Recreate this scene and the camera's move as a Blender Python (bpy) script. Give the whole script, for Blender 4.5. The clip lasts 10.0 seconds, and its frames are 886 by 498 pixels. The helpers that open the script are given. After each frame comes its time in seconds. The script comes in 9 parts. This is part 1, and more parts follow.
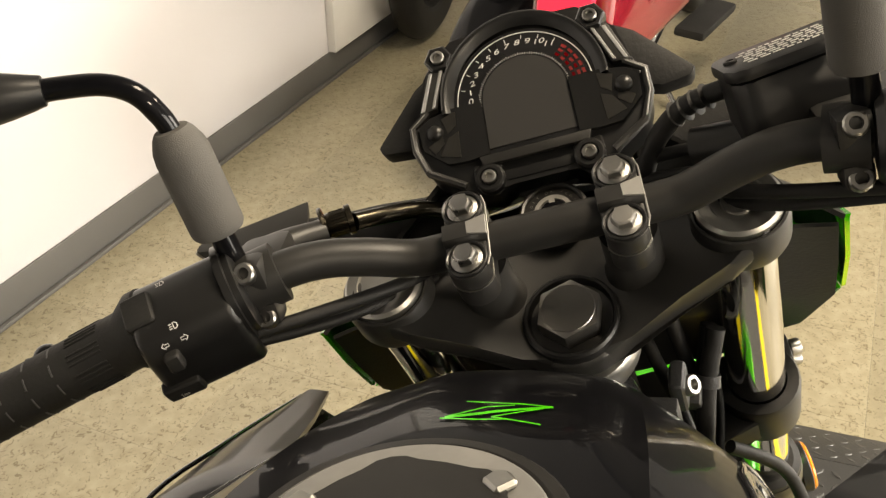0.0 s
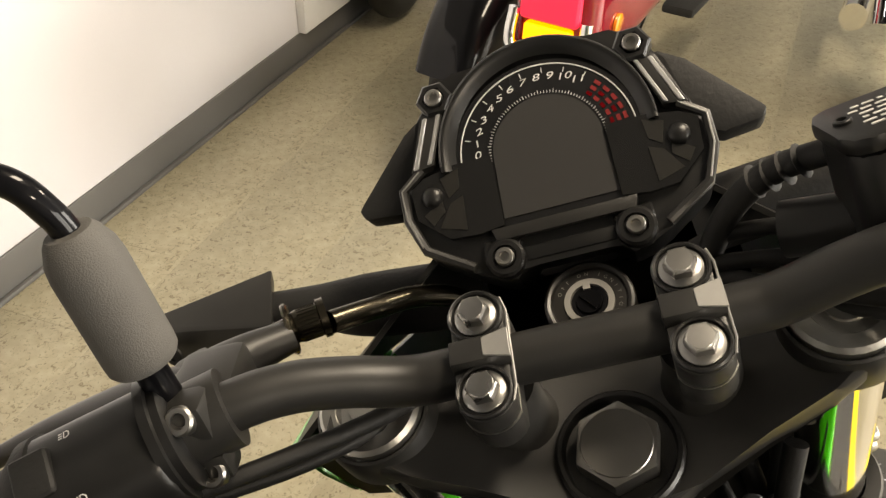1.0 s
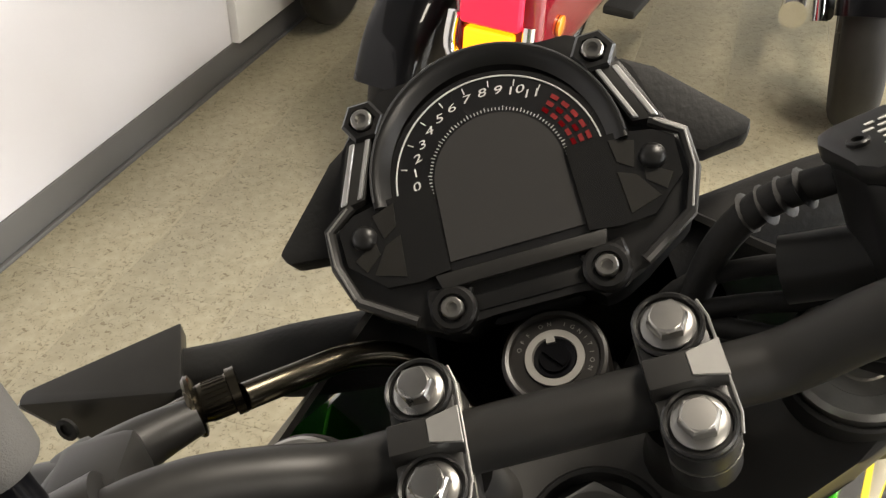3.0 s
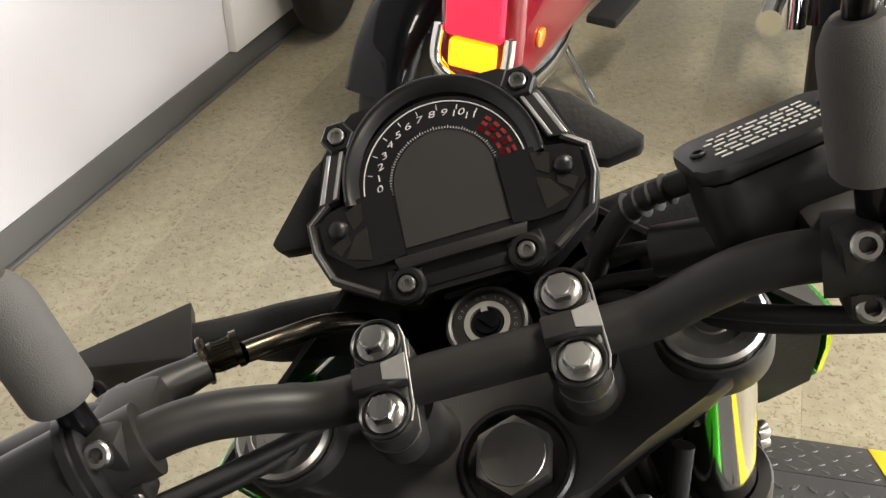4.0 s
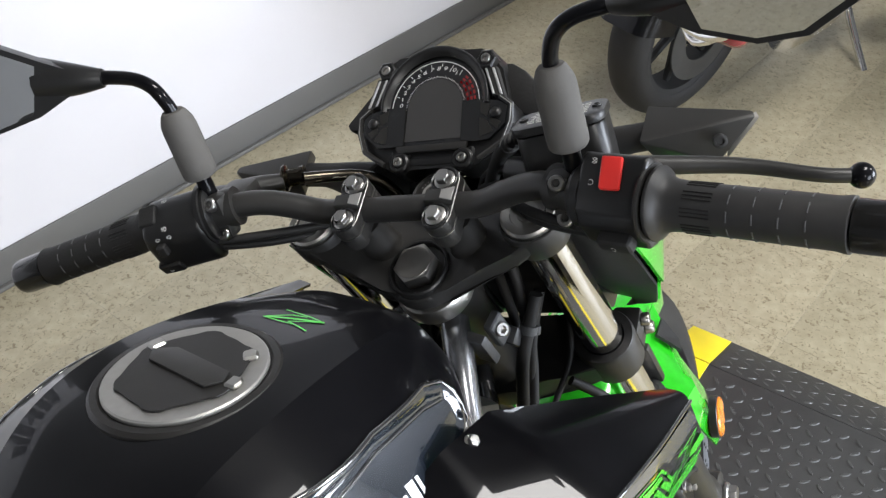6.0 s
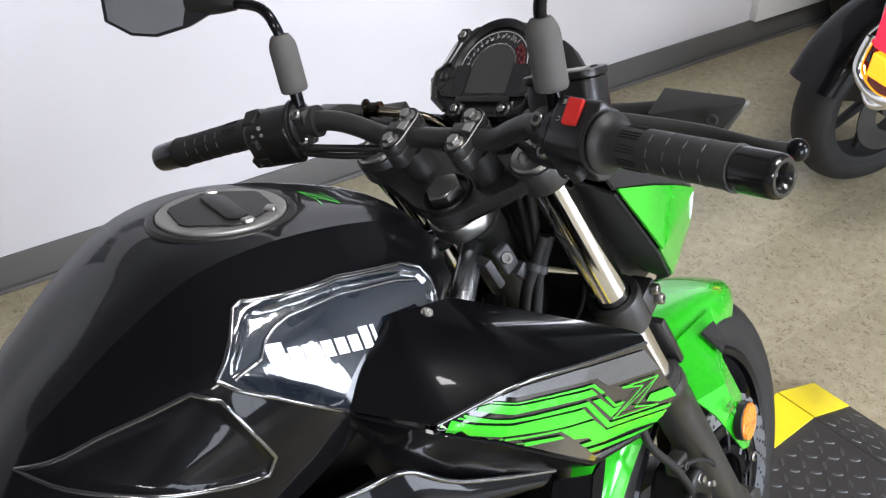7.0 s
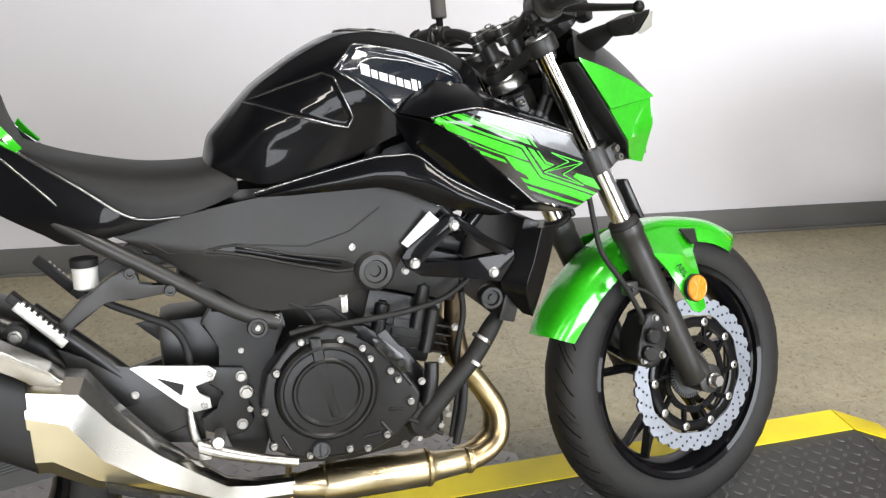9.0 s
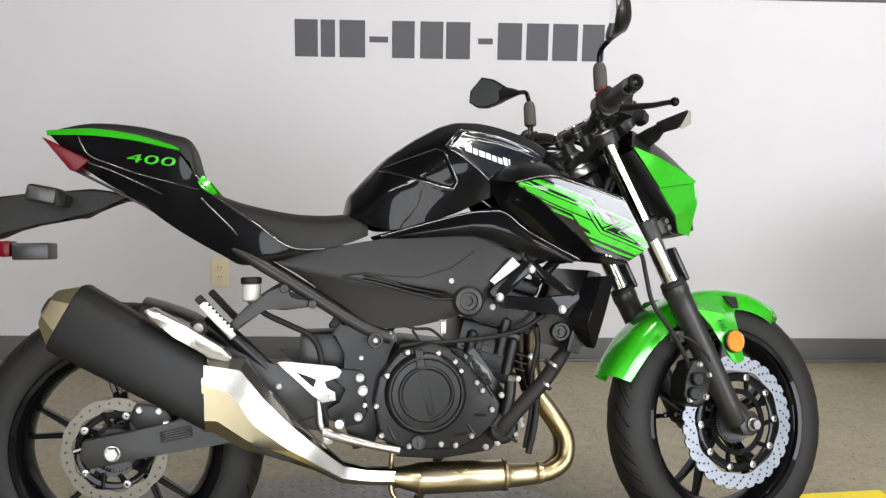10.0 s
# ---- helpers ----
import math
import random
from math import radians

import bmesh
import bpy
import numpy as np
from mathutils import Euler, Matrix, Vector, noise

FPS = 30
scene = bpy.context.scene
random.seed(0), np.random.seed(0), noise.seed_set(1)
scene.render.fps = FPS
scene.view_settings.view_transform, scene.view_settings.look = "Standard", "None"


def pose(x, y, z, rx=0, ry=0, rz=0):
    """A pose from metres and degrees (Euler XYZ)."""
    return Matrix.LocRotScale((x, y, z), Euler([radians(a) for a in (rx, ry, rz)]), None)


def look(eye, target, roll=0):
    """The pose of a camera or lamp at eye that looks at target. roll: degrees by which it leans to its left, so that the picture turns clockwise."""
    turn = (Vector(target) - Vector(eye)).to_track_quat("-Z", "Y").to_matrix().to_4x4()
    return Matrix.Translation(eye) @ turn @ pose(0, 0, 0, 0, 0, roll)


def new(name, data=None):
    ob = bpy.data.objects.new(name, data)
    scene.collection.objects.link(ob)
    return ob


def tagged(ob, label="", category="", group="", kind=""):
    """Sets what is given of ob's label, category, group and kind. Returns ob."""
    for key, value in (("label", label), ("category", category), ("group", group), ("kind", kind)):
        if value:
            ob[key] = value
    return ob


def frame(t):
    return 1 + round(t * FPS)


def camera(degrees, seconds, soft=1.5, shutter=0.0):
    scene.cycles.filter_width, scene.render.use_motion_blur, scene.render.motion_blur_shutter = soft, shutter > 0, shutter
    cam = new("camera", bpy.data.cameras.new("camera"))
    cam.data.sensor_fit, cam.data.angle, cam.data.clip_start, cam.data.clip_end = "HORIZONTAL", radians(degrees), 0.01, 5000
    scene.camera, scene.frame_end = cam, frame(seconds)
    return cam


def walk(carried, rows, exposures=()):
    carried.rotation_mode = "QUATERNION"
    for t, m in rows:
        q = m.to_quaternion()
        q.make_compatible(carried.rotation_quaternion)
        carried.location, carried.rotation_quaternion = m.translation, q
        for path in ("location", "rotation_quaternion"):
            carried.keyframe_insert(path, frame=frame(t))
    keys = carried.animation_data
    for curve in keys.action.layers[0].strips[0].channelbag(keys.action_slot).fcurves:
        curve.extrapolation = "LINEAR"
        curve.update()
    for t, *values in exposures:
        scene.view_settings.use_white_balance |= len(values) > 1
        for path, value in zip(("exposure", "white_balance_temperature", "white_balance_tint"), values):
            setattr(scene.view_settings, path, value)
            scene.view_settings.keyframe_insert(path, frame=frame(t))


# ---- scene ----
cam = camera(50.0, 10.0, soft=1.35)
PATH = [
    (0, (-0.097, 0.122, 1.325), (1.495, 0.629, 0.226), -0.2),
    (0.5, (-0.016, 0.157, 1.326), (1.547, 0.62, 0.168), -0.1),
    (1, (0.043, 0.179, 1.302), (1.616, 0.628, 0.151), -0.2),
    (1.5, (0.086, 0.19, 1.284), (1.669, 0.614, 0.137), -0.3),
    (2, (0.118, 0.204, 1.269), (1.709, 0.586, 0.119), -0.1),
    (2.5, (0.124, 0.199, 1.267), (1.723, 0.554, 0.119), 0.1),
    (4, (0.029, 0.154, 1.328), (1.64, 0.492, 0.192), -0.0),
    (4.5, (-0.036, 0.104, 1.369), (1.543, 0.521, 0.215), -0.1),
    (5, (-0.091, 0.037, 1.415), (1.393, 0.579, 0.19), -0.4),
    (5.2, (-0.111, 0.002, 1.441), (1.339, 0.577, 0.189), -0.5),
    (6.3, (-0.151, -0.269, 1.54), (1.001, 0.728, 0.244), -0.7),
    (6.5, (-0.154, -0.324, 1.538), (0.939, 0.739, 0.244), -0.6),
    (7, (-0.159, -0.455, 1.532), (0.82, 0.805, 0.326), -0.5),
    (7.5, (-0.17, -0.639, 1.504), (0.722, 0.799, 0.438), -0.3),
    (8, (-0.17, -0.881, 1.449), (0.625, 0.683, 0.49), -0.2),
    (8.5, (-0.187, -1.172, 1.392), (0.444, 0.509, 0.512), -0.0),
    (9, (-0.229, -1.458, 1.353), (0.278, 0.316, 0.582), 0.5),
    (9.5, (-0.245, -1.734, 1.295), (0.138, 0.141, 0.713), 0.7),
    (10, (-0.291, -1.973, 1.227), (0.003, -0.037, 0.823), 1.0),
]
EXPOSURES = [(0.0, 0.46, 8300, 12), (2.5, 0.38, 7300, 12), (4.0, 0.4, 6900, 12), (4.5, 0.45, 6800, 10), (5.2, 0.4, 6600, 12),
             (6.3, 0.22, 6050, 12), (7.5, 0.09, 6150, 16), (8.5, 0.07, 6450, 12), (9.3, -0.07, 6550, 12), (10.0, -0.36, 6600, 12)]
walk(cam, [(t, look(eye, target, roll)) for t, eye, target, roll in PATH], EXPOSURES)

# ---- world, sun and large lights ----
world = bpy.data.worlds.new("world")
scene.world = world
world.use_nodes = True
wn = world.node_tree
sky = wn.nodes.new("ShaderNodeTexSky")
sky.sky_type, sky.sun_disc = "NISHITA", False
sky.sun_elevation, sky.sun_rotation = radians(42), radians(200)
wn.links.new(sky.outputs["Color"], wn.nodes["Background"].inputs["Color"])
wn.nodes["Background"].inputs["Strength"].default_value = 0.12

sun = new("sun", bpy.data.lights.new("sun", "SUN"))
sun.data.energy, sun.data.angle, sun.data.color = 3.0, radians(0.5), (1.0, 0.94, 0.84)
sun.matrix_world = look((0, 0, 0), (0.30, 1.0, -0.95))


def area(name, eye, target, sx, sy, watts, color):
    lamp = new(name, bpy.data.lights.new(name, "AREA"))
    lamp.data.shape, lamp.data.size, lamp.data.size_y = "RECTANGLE", sx, sy
    lamp.data.energy, lamp.data.color = watts, color
    lamp.matrix_world = look(eye, target)
    return lamp


ROOM_X0, ROOM_X1, ROOM_Y0, CEIL = -4.6, 6.4, -5.2, 3.6
WINDOWS = [(-2.4, 0.6), (2.2, 5.8)]
WIN_Z0, WIN_Z1 = 0.55, 3.1
for (wx0, wx1), watts, z0 in zip(WINDOWS, (225, 450), (0.55, 0.55)):
    cx = (wx0 + wx1) / 2
    area("window_daylight", (cx, ROOM_Y0 - 0.02, (WIN_Z0 + WIN_Z1) / 2), (cx, 0, 1.6), wx1 - wx0, WIN_Z1 - WIN_Z0, watts, (0.90, 0.95, 1.0))
# unseen overhead lamps, added to brighten the floor, handlebar and tank panel
FILL_LAMPS = [(-2.8, -3.2), (0.95, -0.55), (3.1, -2.4)]
for (lx, ly), watts in zip(FILL_LAMPS, (100, 66, 72)):
    area("overhead_fill", (lx, ly, CEIL - 0.045), (lx, ly, 0), 1.16, 0.56, watts, (1.0, 0.95, 0.86))

# ---- materials ----


def mat(name, color, rough=0.5, metal=0.0, coat=0.0, var=0.15, scale=30.0, bump=0.0, bump_scale=200.0, rvar=0.1, tint=None, spec=0.5,
        coat_rough=0.03, stretch=(1, 1, 1)):
    """A surface with two scales of variation in colour and gloss, and fine relief."""
    m = bpy.data.materials.new(name)
    m.use_nodes = True
    nt = m.node_tree
    b = nt.nodes["Principled BSDF"]
    b.inputs["Metallic"].default_value = metal
    b.inputs["Specular IOR Level"].default_value = spec
    b.inputs["Coat Weight"].default_value = coat
    b.inputs["Coat Roughness"].default_value = coat_rough
    geo = nt.nodes.new("ShaderNodeTexCoord")
    mp = nt.nodes.new("ShaderNodeMapping")
    mp.inputs["Scale"].default_value = stretch
    nt.links.new(geo.outputs["Object"], mp.inputs["Vector"])
    n1 = nt.nodes.new("ShaderNodeTexNoise")
    n1.inputs["Scale"].default_value, n1.inputs["Detail"].default_value = scale, 6
    n2 = nt.nodes.new("ShaderNodeTexNoise")
    n2.inputs["Scale"].default_value, n2.inputs["Detail"].default_value = scale * 0.13, 3
    nt.links.new(mp.outputs["Vector"], n1.inputs["Vector"])
    nt.links.new(mp.outputs["Vector"], n2.inputs["Vector"])
    add = nt.nodes.new("ShaderNodeMath")
    add.operation = "ADD"
    nt.links.new(n1.outputs["Fac"], add.inputs[0])
    nt.links.new(n2.outputs["Fac"], add.inputs[1])
    ramp = nt.nodes.new("ShaderNodeMapRange")
    ramp.inputs["From Min"].default_value, ramp.inputs["From Max"].default_value = 0.6, 1.4
    nt.links.new(add.outputs[0], ramp.inputs["Value"])
    mix = nt.nodes.new("ShaderNodeMix")
    mix.data_type = "RGBA"
    lo = [c * (1 - var) for c in color]
    hi = [min(1, c * (1 + var)) for c in color] if tint is None else list(tint)
    mix.inputs["A"].default_value, mix.inputs["B"].default_value = (*lo, 1), (*hi, 1)
    nt.links.new(ramp.outputs["Result"], mix.inputs["Factor"])
    nt.links.new(mix.outputs["Result"], b.inputs["Base Color"])
    rr = nt.nodes.new("ShaderNodeMapRange")
    rr.inputs["From Min"].default_value, rr.inputs["From Max"].default_value = 0.3, 0.7
    rr.inputs["To Min"].default_value, rr.inputs["To Max"].default_value = max(0, rough - rvar * rough), min(1, rough + rvar * rough)
    nt.links.new(n2.outputs["Fac"], rr.inputs["Value"])
    nt.links.new(rr.outputs["Result"], b.inputs["Roughness"])
    if bump:
        nb = nt.nodes.new("ShaderNodeTexNoise")
        nb.inputs["Scale"].default_value, nb.inputs["Detail"].default_value = bump_scale, 4
        nt.links.new(mp.outputs["Vector"], nb.inputs["Vector"])
        bp = nt.nodes.new("ShaderNodeBump")
        bp.inputs["Strength"].default_value, bp.inputs["Distance"].default_value = bump, 0.001
        nt.links.new(nb.outputs["Fac"], bp.inputs["Height"])
        nt.links.new(bp.outputs["Normal"], b.inputs["Normal"])
    return m


M = {}
M["gloss_black"] = mat("gloss_black_paint", (0.0035, 0.0035, 0.0042), 0.3, coat=0.52, var=0.3, scale=8, rvar=0.2, spec=0.05, coat_rough=0.02)
M["gloss_black"].node_tree.nodes["Principled BSDF"].inputs["Coat IOR"].default_value = 1.38
M["panel_black"] = mat("blue_black_paint", (0.007, 0.010, 0.015), 0.2, coat=1.0, var=0.3, scale=8, rvar=0.2, spec=0.3, coat_rough=0.01)
M["panel_black"].node_tree.nodes["Principled BSDF"].inputs["Coat IOR"].default_value = 1.75
M["edge_gloss"] = mat("polished_paint_edge", (0.012, 0.012, 0.013), 0.2, coat=1.0, var=0.2, scale=20, rvar=0.2, spec=0.5, coat_rough=0.12)
M["edge_gloss"].node_tree.nodes["Principled BSDF"].inputs["Coat IOR"].default_value = 2.2
M["panel_satin"] = mat("satin_black_paint", (0.008, 0.0078, 0.0075), 0.25, coat=0.6, var=0.3, scale=12, rvar=0.2, spec=0.2, coat_rough=0.12)
M["green"] = mat("lime_green_paint", (0.030, 0.50, 0.012), 0.22, metal=0.25, coat=1.0, var=0.12, scale=900, rvar=0.15, spec=0.5)
M["green_decal"] = mat("lime_green_decal", (0.035, 0.52, 0.012), 0.28, coat=0.35, var=0.06, scale=40)
M["grey_decal"] = mat("graphite_decal", (0.075, 0.078, 0.085), 0.22, coat=0.6, var=0.1, scale=300)
M["black_decal"] = mat("black_decal", (0.008, 0.008, 0.009), 0.12, coat=1.0, var=0.2, scale=40)
M["white_decal"] = mat("white_decal", (0.78, 0.79, 0.80), 0.25, var=0.03, scale=60)
M["matte_plastic"] = mat("matte_black_plastic", (0.0150, 0.0143, 0.0132), 0.42, var=0.18, scale=60, bump=0.10, bump_scale=1800, spec=0.35)
M["dark_plastic"] = mat("satin_black_plastic", (0.0098, 0.0097, 0.0096), 0.34, var=0.2, scale=50, bump=0.05, bump_scale=1800)
M["satin_metal"] = mat("satin_black_metal", (0.0190, 0.0184, 0.0172), 0.42, metal=0.0, var=0.2, scale=60, bump=0.03, bump_scale=2600, spec=0.5)
M["engine_black"] = mat("black_engine_casting", (0.0068, 0.0066, 0.0066), 0.33, var=0.25, scale=45, bump=0.22, bump_scale=900, spec=0.36)
M["engine_grey"] = mat("grey_engine_casting", (0.045, 0.046, 0.048), 0.45, var=0.25, scale=45, bump=0.35, bump_scale=520)
M["rubber"] = mat("black_rubber", (0.0125, 0.0122, 0.0118), 0.62, var=0.25, scale=50, bump=0.3, bump_scale=350, spec=0.35)
M["tyre"] = mat("tyre_rubber", (0.0120, 0.0114, 0.0108), 0.6, var=0.3, scale=30, bump=0.3, bump_scale=300, spec=0.35)
M["foam"] = mat("grey_foam_wrap", (0.080, 0.076, 0.070), 0.85, var=0.15, scale=40, bump=0.35, bump_scale=1500)
M["chrome"] = mat("chrome", (0.80, 0.79, 0.77), 0.09, metal=1.0, var=0.05, scale=40, rvar=0.4)
M["steel"] = mat("zinc_bolt_steel", (0.40, 0.39, 0.37), 0.34, metal=1.0, var=0.12, scale=120, rvar=0.3)
M["cone"] = mat("satin_stainless", (0.46, 0.445, 0.41), 0.24, metal=1.0, var=0.05, scale=20, rvar=0.2)
M["dark_nut"] = mat("dark_bright_steel", (0.40, 0.385, 0.36), 0.30, metal=1.0, var=0.1, scale=60, rvar=0.3)
M["mask"] = mat("smoked_gloss_mask", (0.010, 0.010, 0.010), 0.22, coat=0.3, var=0.2, scale=40, coat_rough=0.12)
M["heat"] = mat("heat_tinted_steel", (0.42, 0.33, 0.18), 0.30, metal=1.0, var=0.1, scale=14, tint=(0.66, 0.59, 0.43), rvar=0.3)
M["burnt"] = mat("burnt_steel_pipe", (0.34, 0.25, 0.13), 0.34, metal=1.0, var=0.2, scale=16, tint=(0.56, 0.46, 0.27), rvar=0.3)
M["rear_disc"] = mat("worn_disc_steel", (0.15, 0.138, 0.115), 0.42, metal=1.0, var=0.15, scale=60)
M["pale_gold"] = mat("pale_gold_steel", (0.66, 0.59, 0.40), 0.38, metal=1.0, var=0.08, scale=18, rvar=0.25)
M["zinc_dark"] = mat("grey_lock_ring", (0.30, 0.29, 0.27), 0.5, metal=0.5, var=0.1, scale=120)
M["lock_black"] = mat("brown_black_lock_plastic", (0.010, 0.0085, 0.0072), 0.38, var=0.2, scale=40)
M["black_chrome"] = mat("black_chrome_bronze", (0.075, 0.066, 0.050), 0.28, metal=1.0, var=0.2, scale=60, rvar=0.3)
M["zinc"] = mat("dull_zinc_plate", (0.34, 0.335, 0.32), 0.5, metal=0.7, var=0.08, scale=150, rvar=0.2)
M["dark_heat"] = mat("scorched_pipe_steel", (0.10, 0.072, 0.045), 0.4, metal=1.0, var=0.2, scale=16, tint=(0.17, 0.13, 0.08))
M["alu"] = mat("cast_aluminium", (0.46, 0.45, 0.42), 0.36, metal=1.0, var=0.1, scale=80, bump=0.15, bump_scale=500)
M["silver"] = mat("silver_painted_alu", (0.66, 0.66, 0.65), 0.33, metal=0.75, var=0.06, scale=300, rvar=0.2)
M["disc_steel"] = mat("ground_disc_steel", (0.31, 0.33, 0.37), 0.42, metal=1.0, var=0.12, scale=90, bump=0.1, bump_scale=600)
M["muffler"] = mat("matte_muffler_sleeve", (0.0115, 0.0115, 0.012), 0.5, var=0.12, scale=40, bump=0.2, bump_scale=900, spec=0.35)
M["seat"] = mat("seat_vinyl", (0.013, 0.0128, 0.0125), 0.55, var=0.15, scale=50, bump=0.55, bump_scale=1100, spec=0.35)
M["red"] = mat("red_switch_plastic", (0.62, 0.028, 0.022), 0.38, var=0.06, scale=60)
M["red_lens"] = mat("red_lens", (0.12, 0.003, 0.005), 0.2, var=0.2, scale=30, spec=0.15)
M["amber"] = mat("amber_reflector", (0.80, 0.24, 0.012), 0.18, coat=1.0, var=0.15, scale=500, bump=0.4, bump_scale=900)
M["gauge_face"] = mat("gauge_face_black", (0.010, 0.010, 0.0105), 0.28, coat=0.4, var=0.2, scale=60)
M["lcd"] = mat("blank_lcd", (0.036, 0.035, 0.034), 0.3, coat=0.5, var=0.05, scale=20)
# grey metallic colour that stands for the window's reflection on a black tube
M["frame_sheen"] = mat("frame_grey_with_window_sheen", (0.27, 0.275, 0.29), 0.27, metal=0.9, coat=0.3, var=0.15, scale=40)
M["smoke_clear"] = mat("clear_lens_plastic", (0.42, 0.41, 0.38), 0.18, coat=0.3, var=0.1, scale=40)
M["grip_rubber"] = mat("grey_worn_rubber", (0.0235, 0.023, 0.0225), 0.44, var=0.25, scale=60, bump=0.06, bump_scale=1500, spec=0.45)
M["smoke"] = mat("smoked_plastic_lens", (0.018, 0.017, 0.015), 0.35, coat=0.15, var=0.1, scale=30)
M["red_paint_mark"] = mat("red_gauge_ink", (0.22, 0.016, 0.016), 0.4, var=0.1, scale=80)
M["white_ink"] = mat("white_gauge_ink", (0.62, 0.62, 0.60), 0.4, var=0.05, scale=80)
M["grey_ink"] = mat("dim_grey_ink", (0.22, 0.215, 0.20), 0.45, var=0.05, scale=80)
M["reservoir"] = mat("milky_plastic", (0.62, 0.61, 0.57), 0.35, var=0.08, scale=40)
M["mirror_glass"] = mat("mirror_glass", (0.82, 0.84, 0.85), 0.02, metal=1.0, var=0.02, scale=10)
M["head_glass"] = mat("headlight_lens", (0.75, 0.78, 0.80), 0.06, coat=1.0, var=0.08, scale=60)
M["wall_paint"] = mat("white_wall_paint", (0.60, 0.59, 0.61), 0.55, var=0.025, scale=5, bump=0.12, bump_scale=160)
M["baseboard"] = mat("grey_vinyl_baseboard", (0.105, 0.103, 0.098), 0.45, var=0.08, scale=6, bump=0.05)
M["end_wall"] = mat("dark_grey_wall_paint", (0.15, 0.15, 0.153), 0.6, var=0.08, scale=5, bump=0.12, bump_scale=160)
M["grout"] = mat("tile_joint", (0.25, 0.22, 0.15), 0.7, var=0.2, scale=20)
M["ceiling"] = mat("dark_ceiling_paint", (0.10, 0.10, 0.102), 0.8, var=0.06, scale=60, bump=0.4, bump_scale=200)
M["frame_white"] = mat("white_window_frame", (0.74, 0.74, 0.73), 0.4, var=0.03, scale=20)
M["yellow"] = mat("yellow_edge_paint", (0.78, 0.62, 0.01), 0.42, var=0.10, scale=14, bump=0.3, bump_scale=180)
M["lift_black"] = mat("black_tread_plate", (0.030, 0.030, 0.029), 0.45, var=0.25, scale=22, bump=0.4, bump_scale=320)
M["lug"] = mat("worn_tread_lug", (0.055, 0.055, 0.053), 0.38, var=0.35, scale=30, bump=0.3, bump_scale=320)
M["grey_plate"] = mat("grey_tread_plate", (0.33, 0.315, 0.30), 0.42, metal=0.5, var=0.15, scale=25, bump=0.3, bump_scale=240)
M["letter_grey"] = mat("dark_grey_wall_lettering", (0.060, 0.060, 0.068), 0.5, var=0.05, scale=12)
M["almond"] = mat("almond_plastic", (0.70, 0.62, 0.42), 0.35, var=0.05, scale=40)
M["bg_red"] = mat("dark_red_paint", (0.22, 0.008, 0.018), 0.12, coat=1.0, var=0.1, scale=20)
M["bg_grey"] = mat("dark_engine_metal", (0.05, 0.05, 0.05), 0.4, metal=0.4, var=0.3, scale=30)


def glow(name, color, strength):
    m = bpy.data.materials.new(name)
    m.use_nodes = True
    b = m.node_tree.nodes["Principled BSDF"]
    b.inputs["Base Color"].default_value = (*color, 1)
    b.inputs["Emission Color"].default_value = (*color, 1)
    b.inputs["Emission Strength"].default_value = strength
    return m


M["fill_glow"] = glow("fill_light_diffuser", (1.0, 0.97, 0.91), 3.0)
M["lamp_amber"] = glow("lit_amber_lens", (1.0, 0.42, 0.01), 1.2)
M["lamp_red"] = glow("lit_red_lens", (0.75, 0.02, 0.06), 0.8)


def glass_mat():
    m = bpy.data.materials.new("window_glass")
    m.use_nodes = True
    b = m.node_tree.nodes["Principled BSDF"]
    b.inputs["Base Color"].default_value = (1, 1, 1, 1)
    b.inputs["Roughness"].default_value = 0.0
    b.inputs["Transmission Weight"].default_value = 1.0
    b.inputs["IOR"].default_value = 1.05
    return m


M["glass"] = glass_mat()


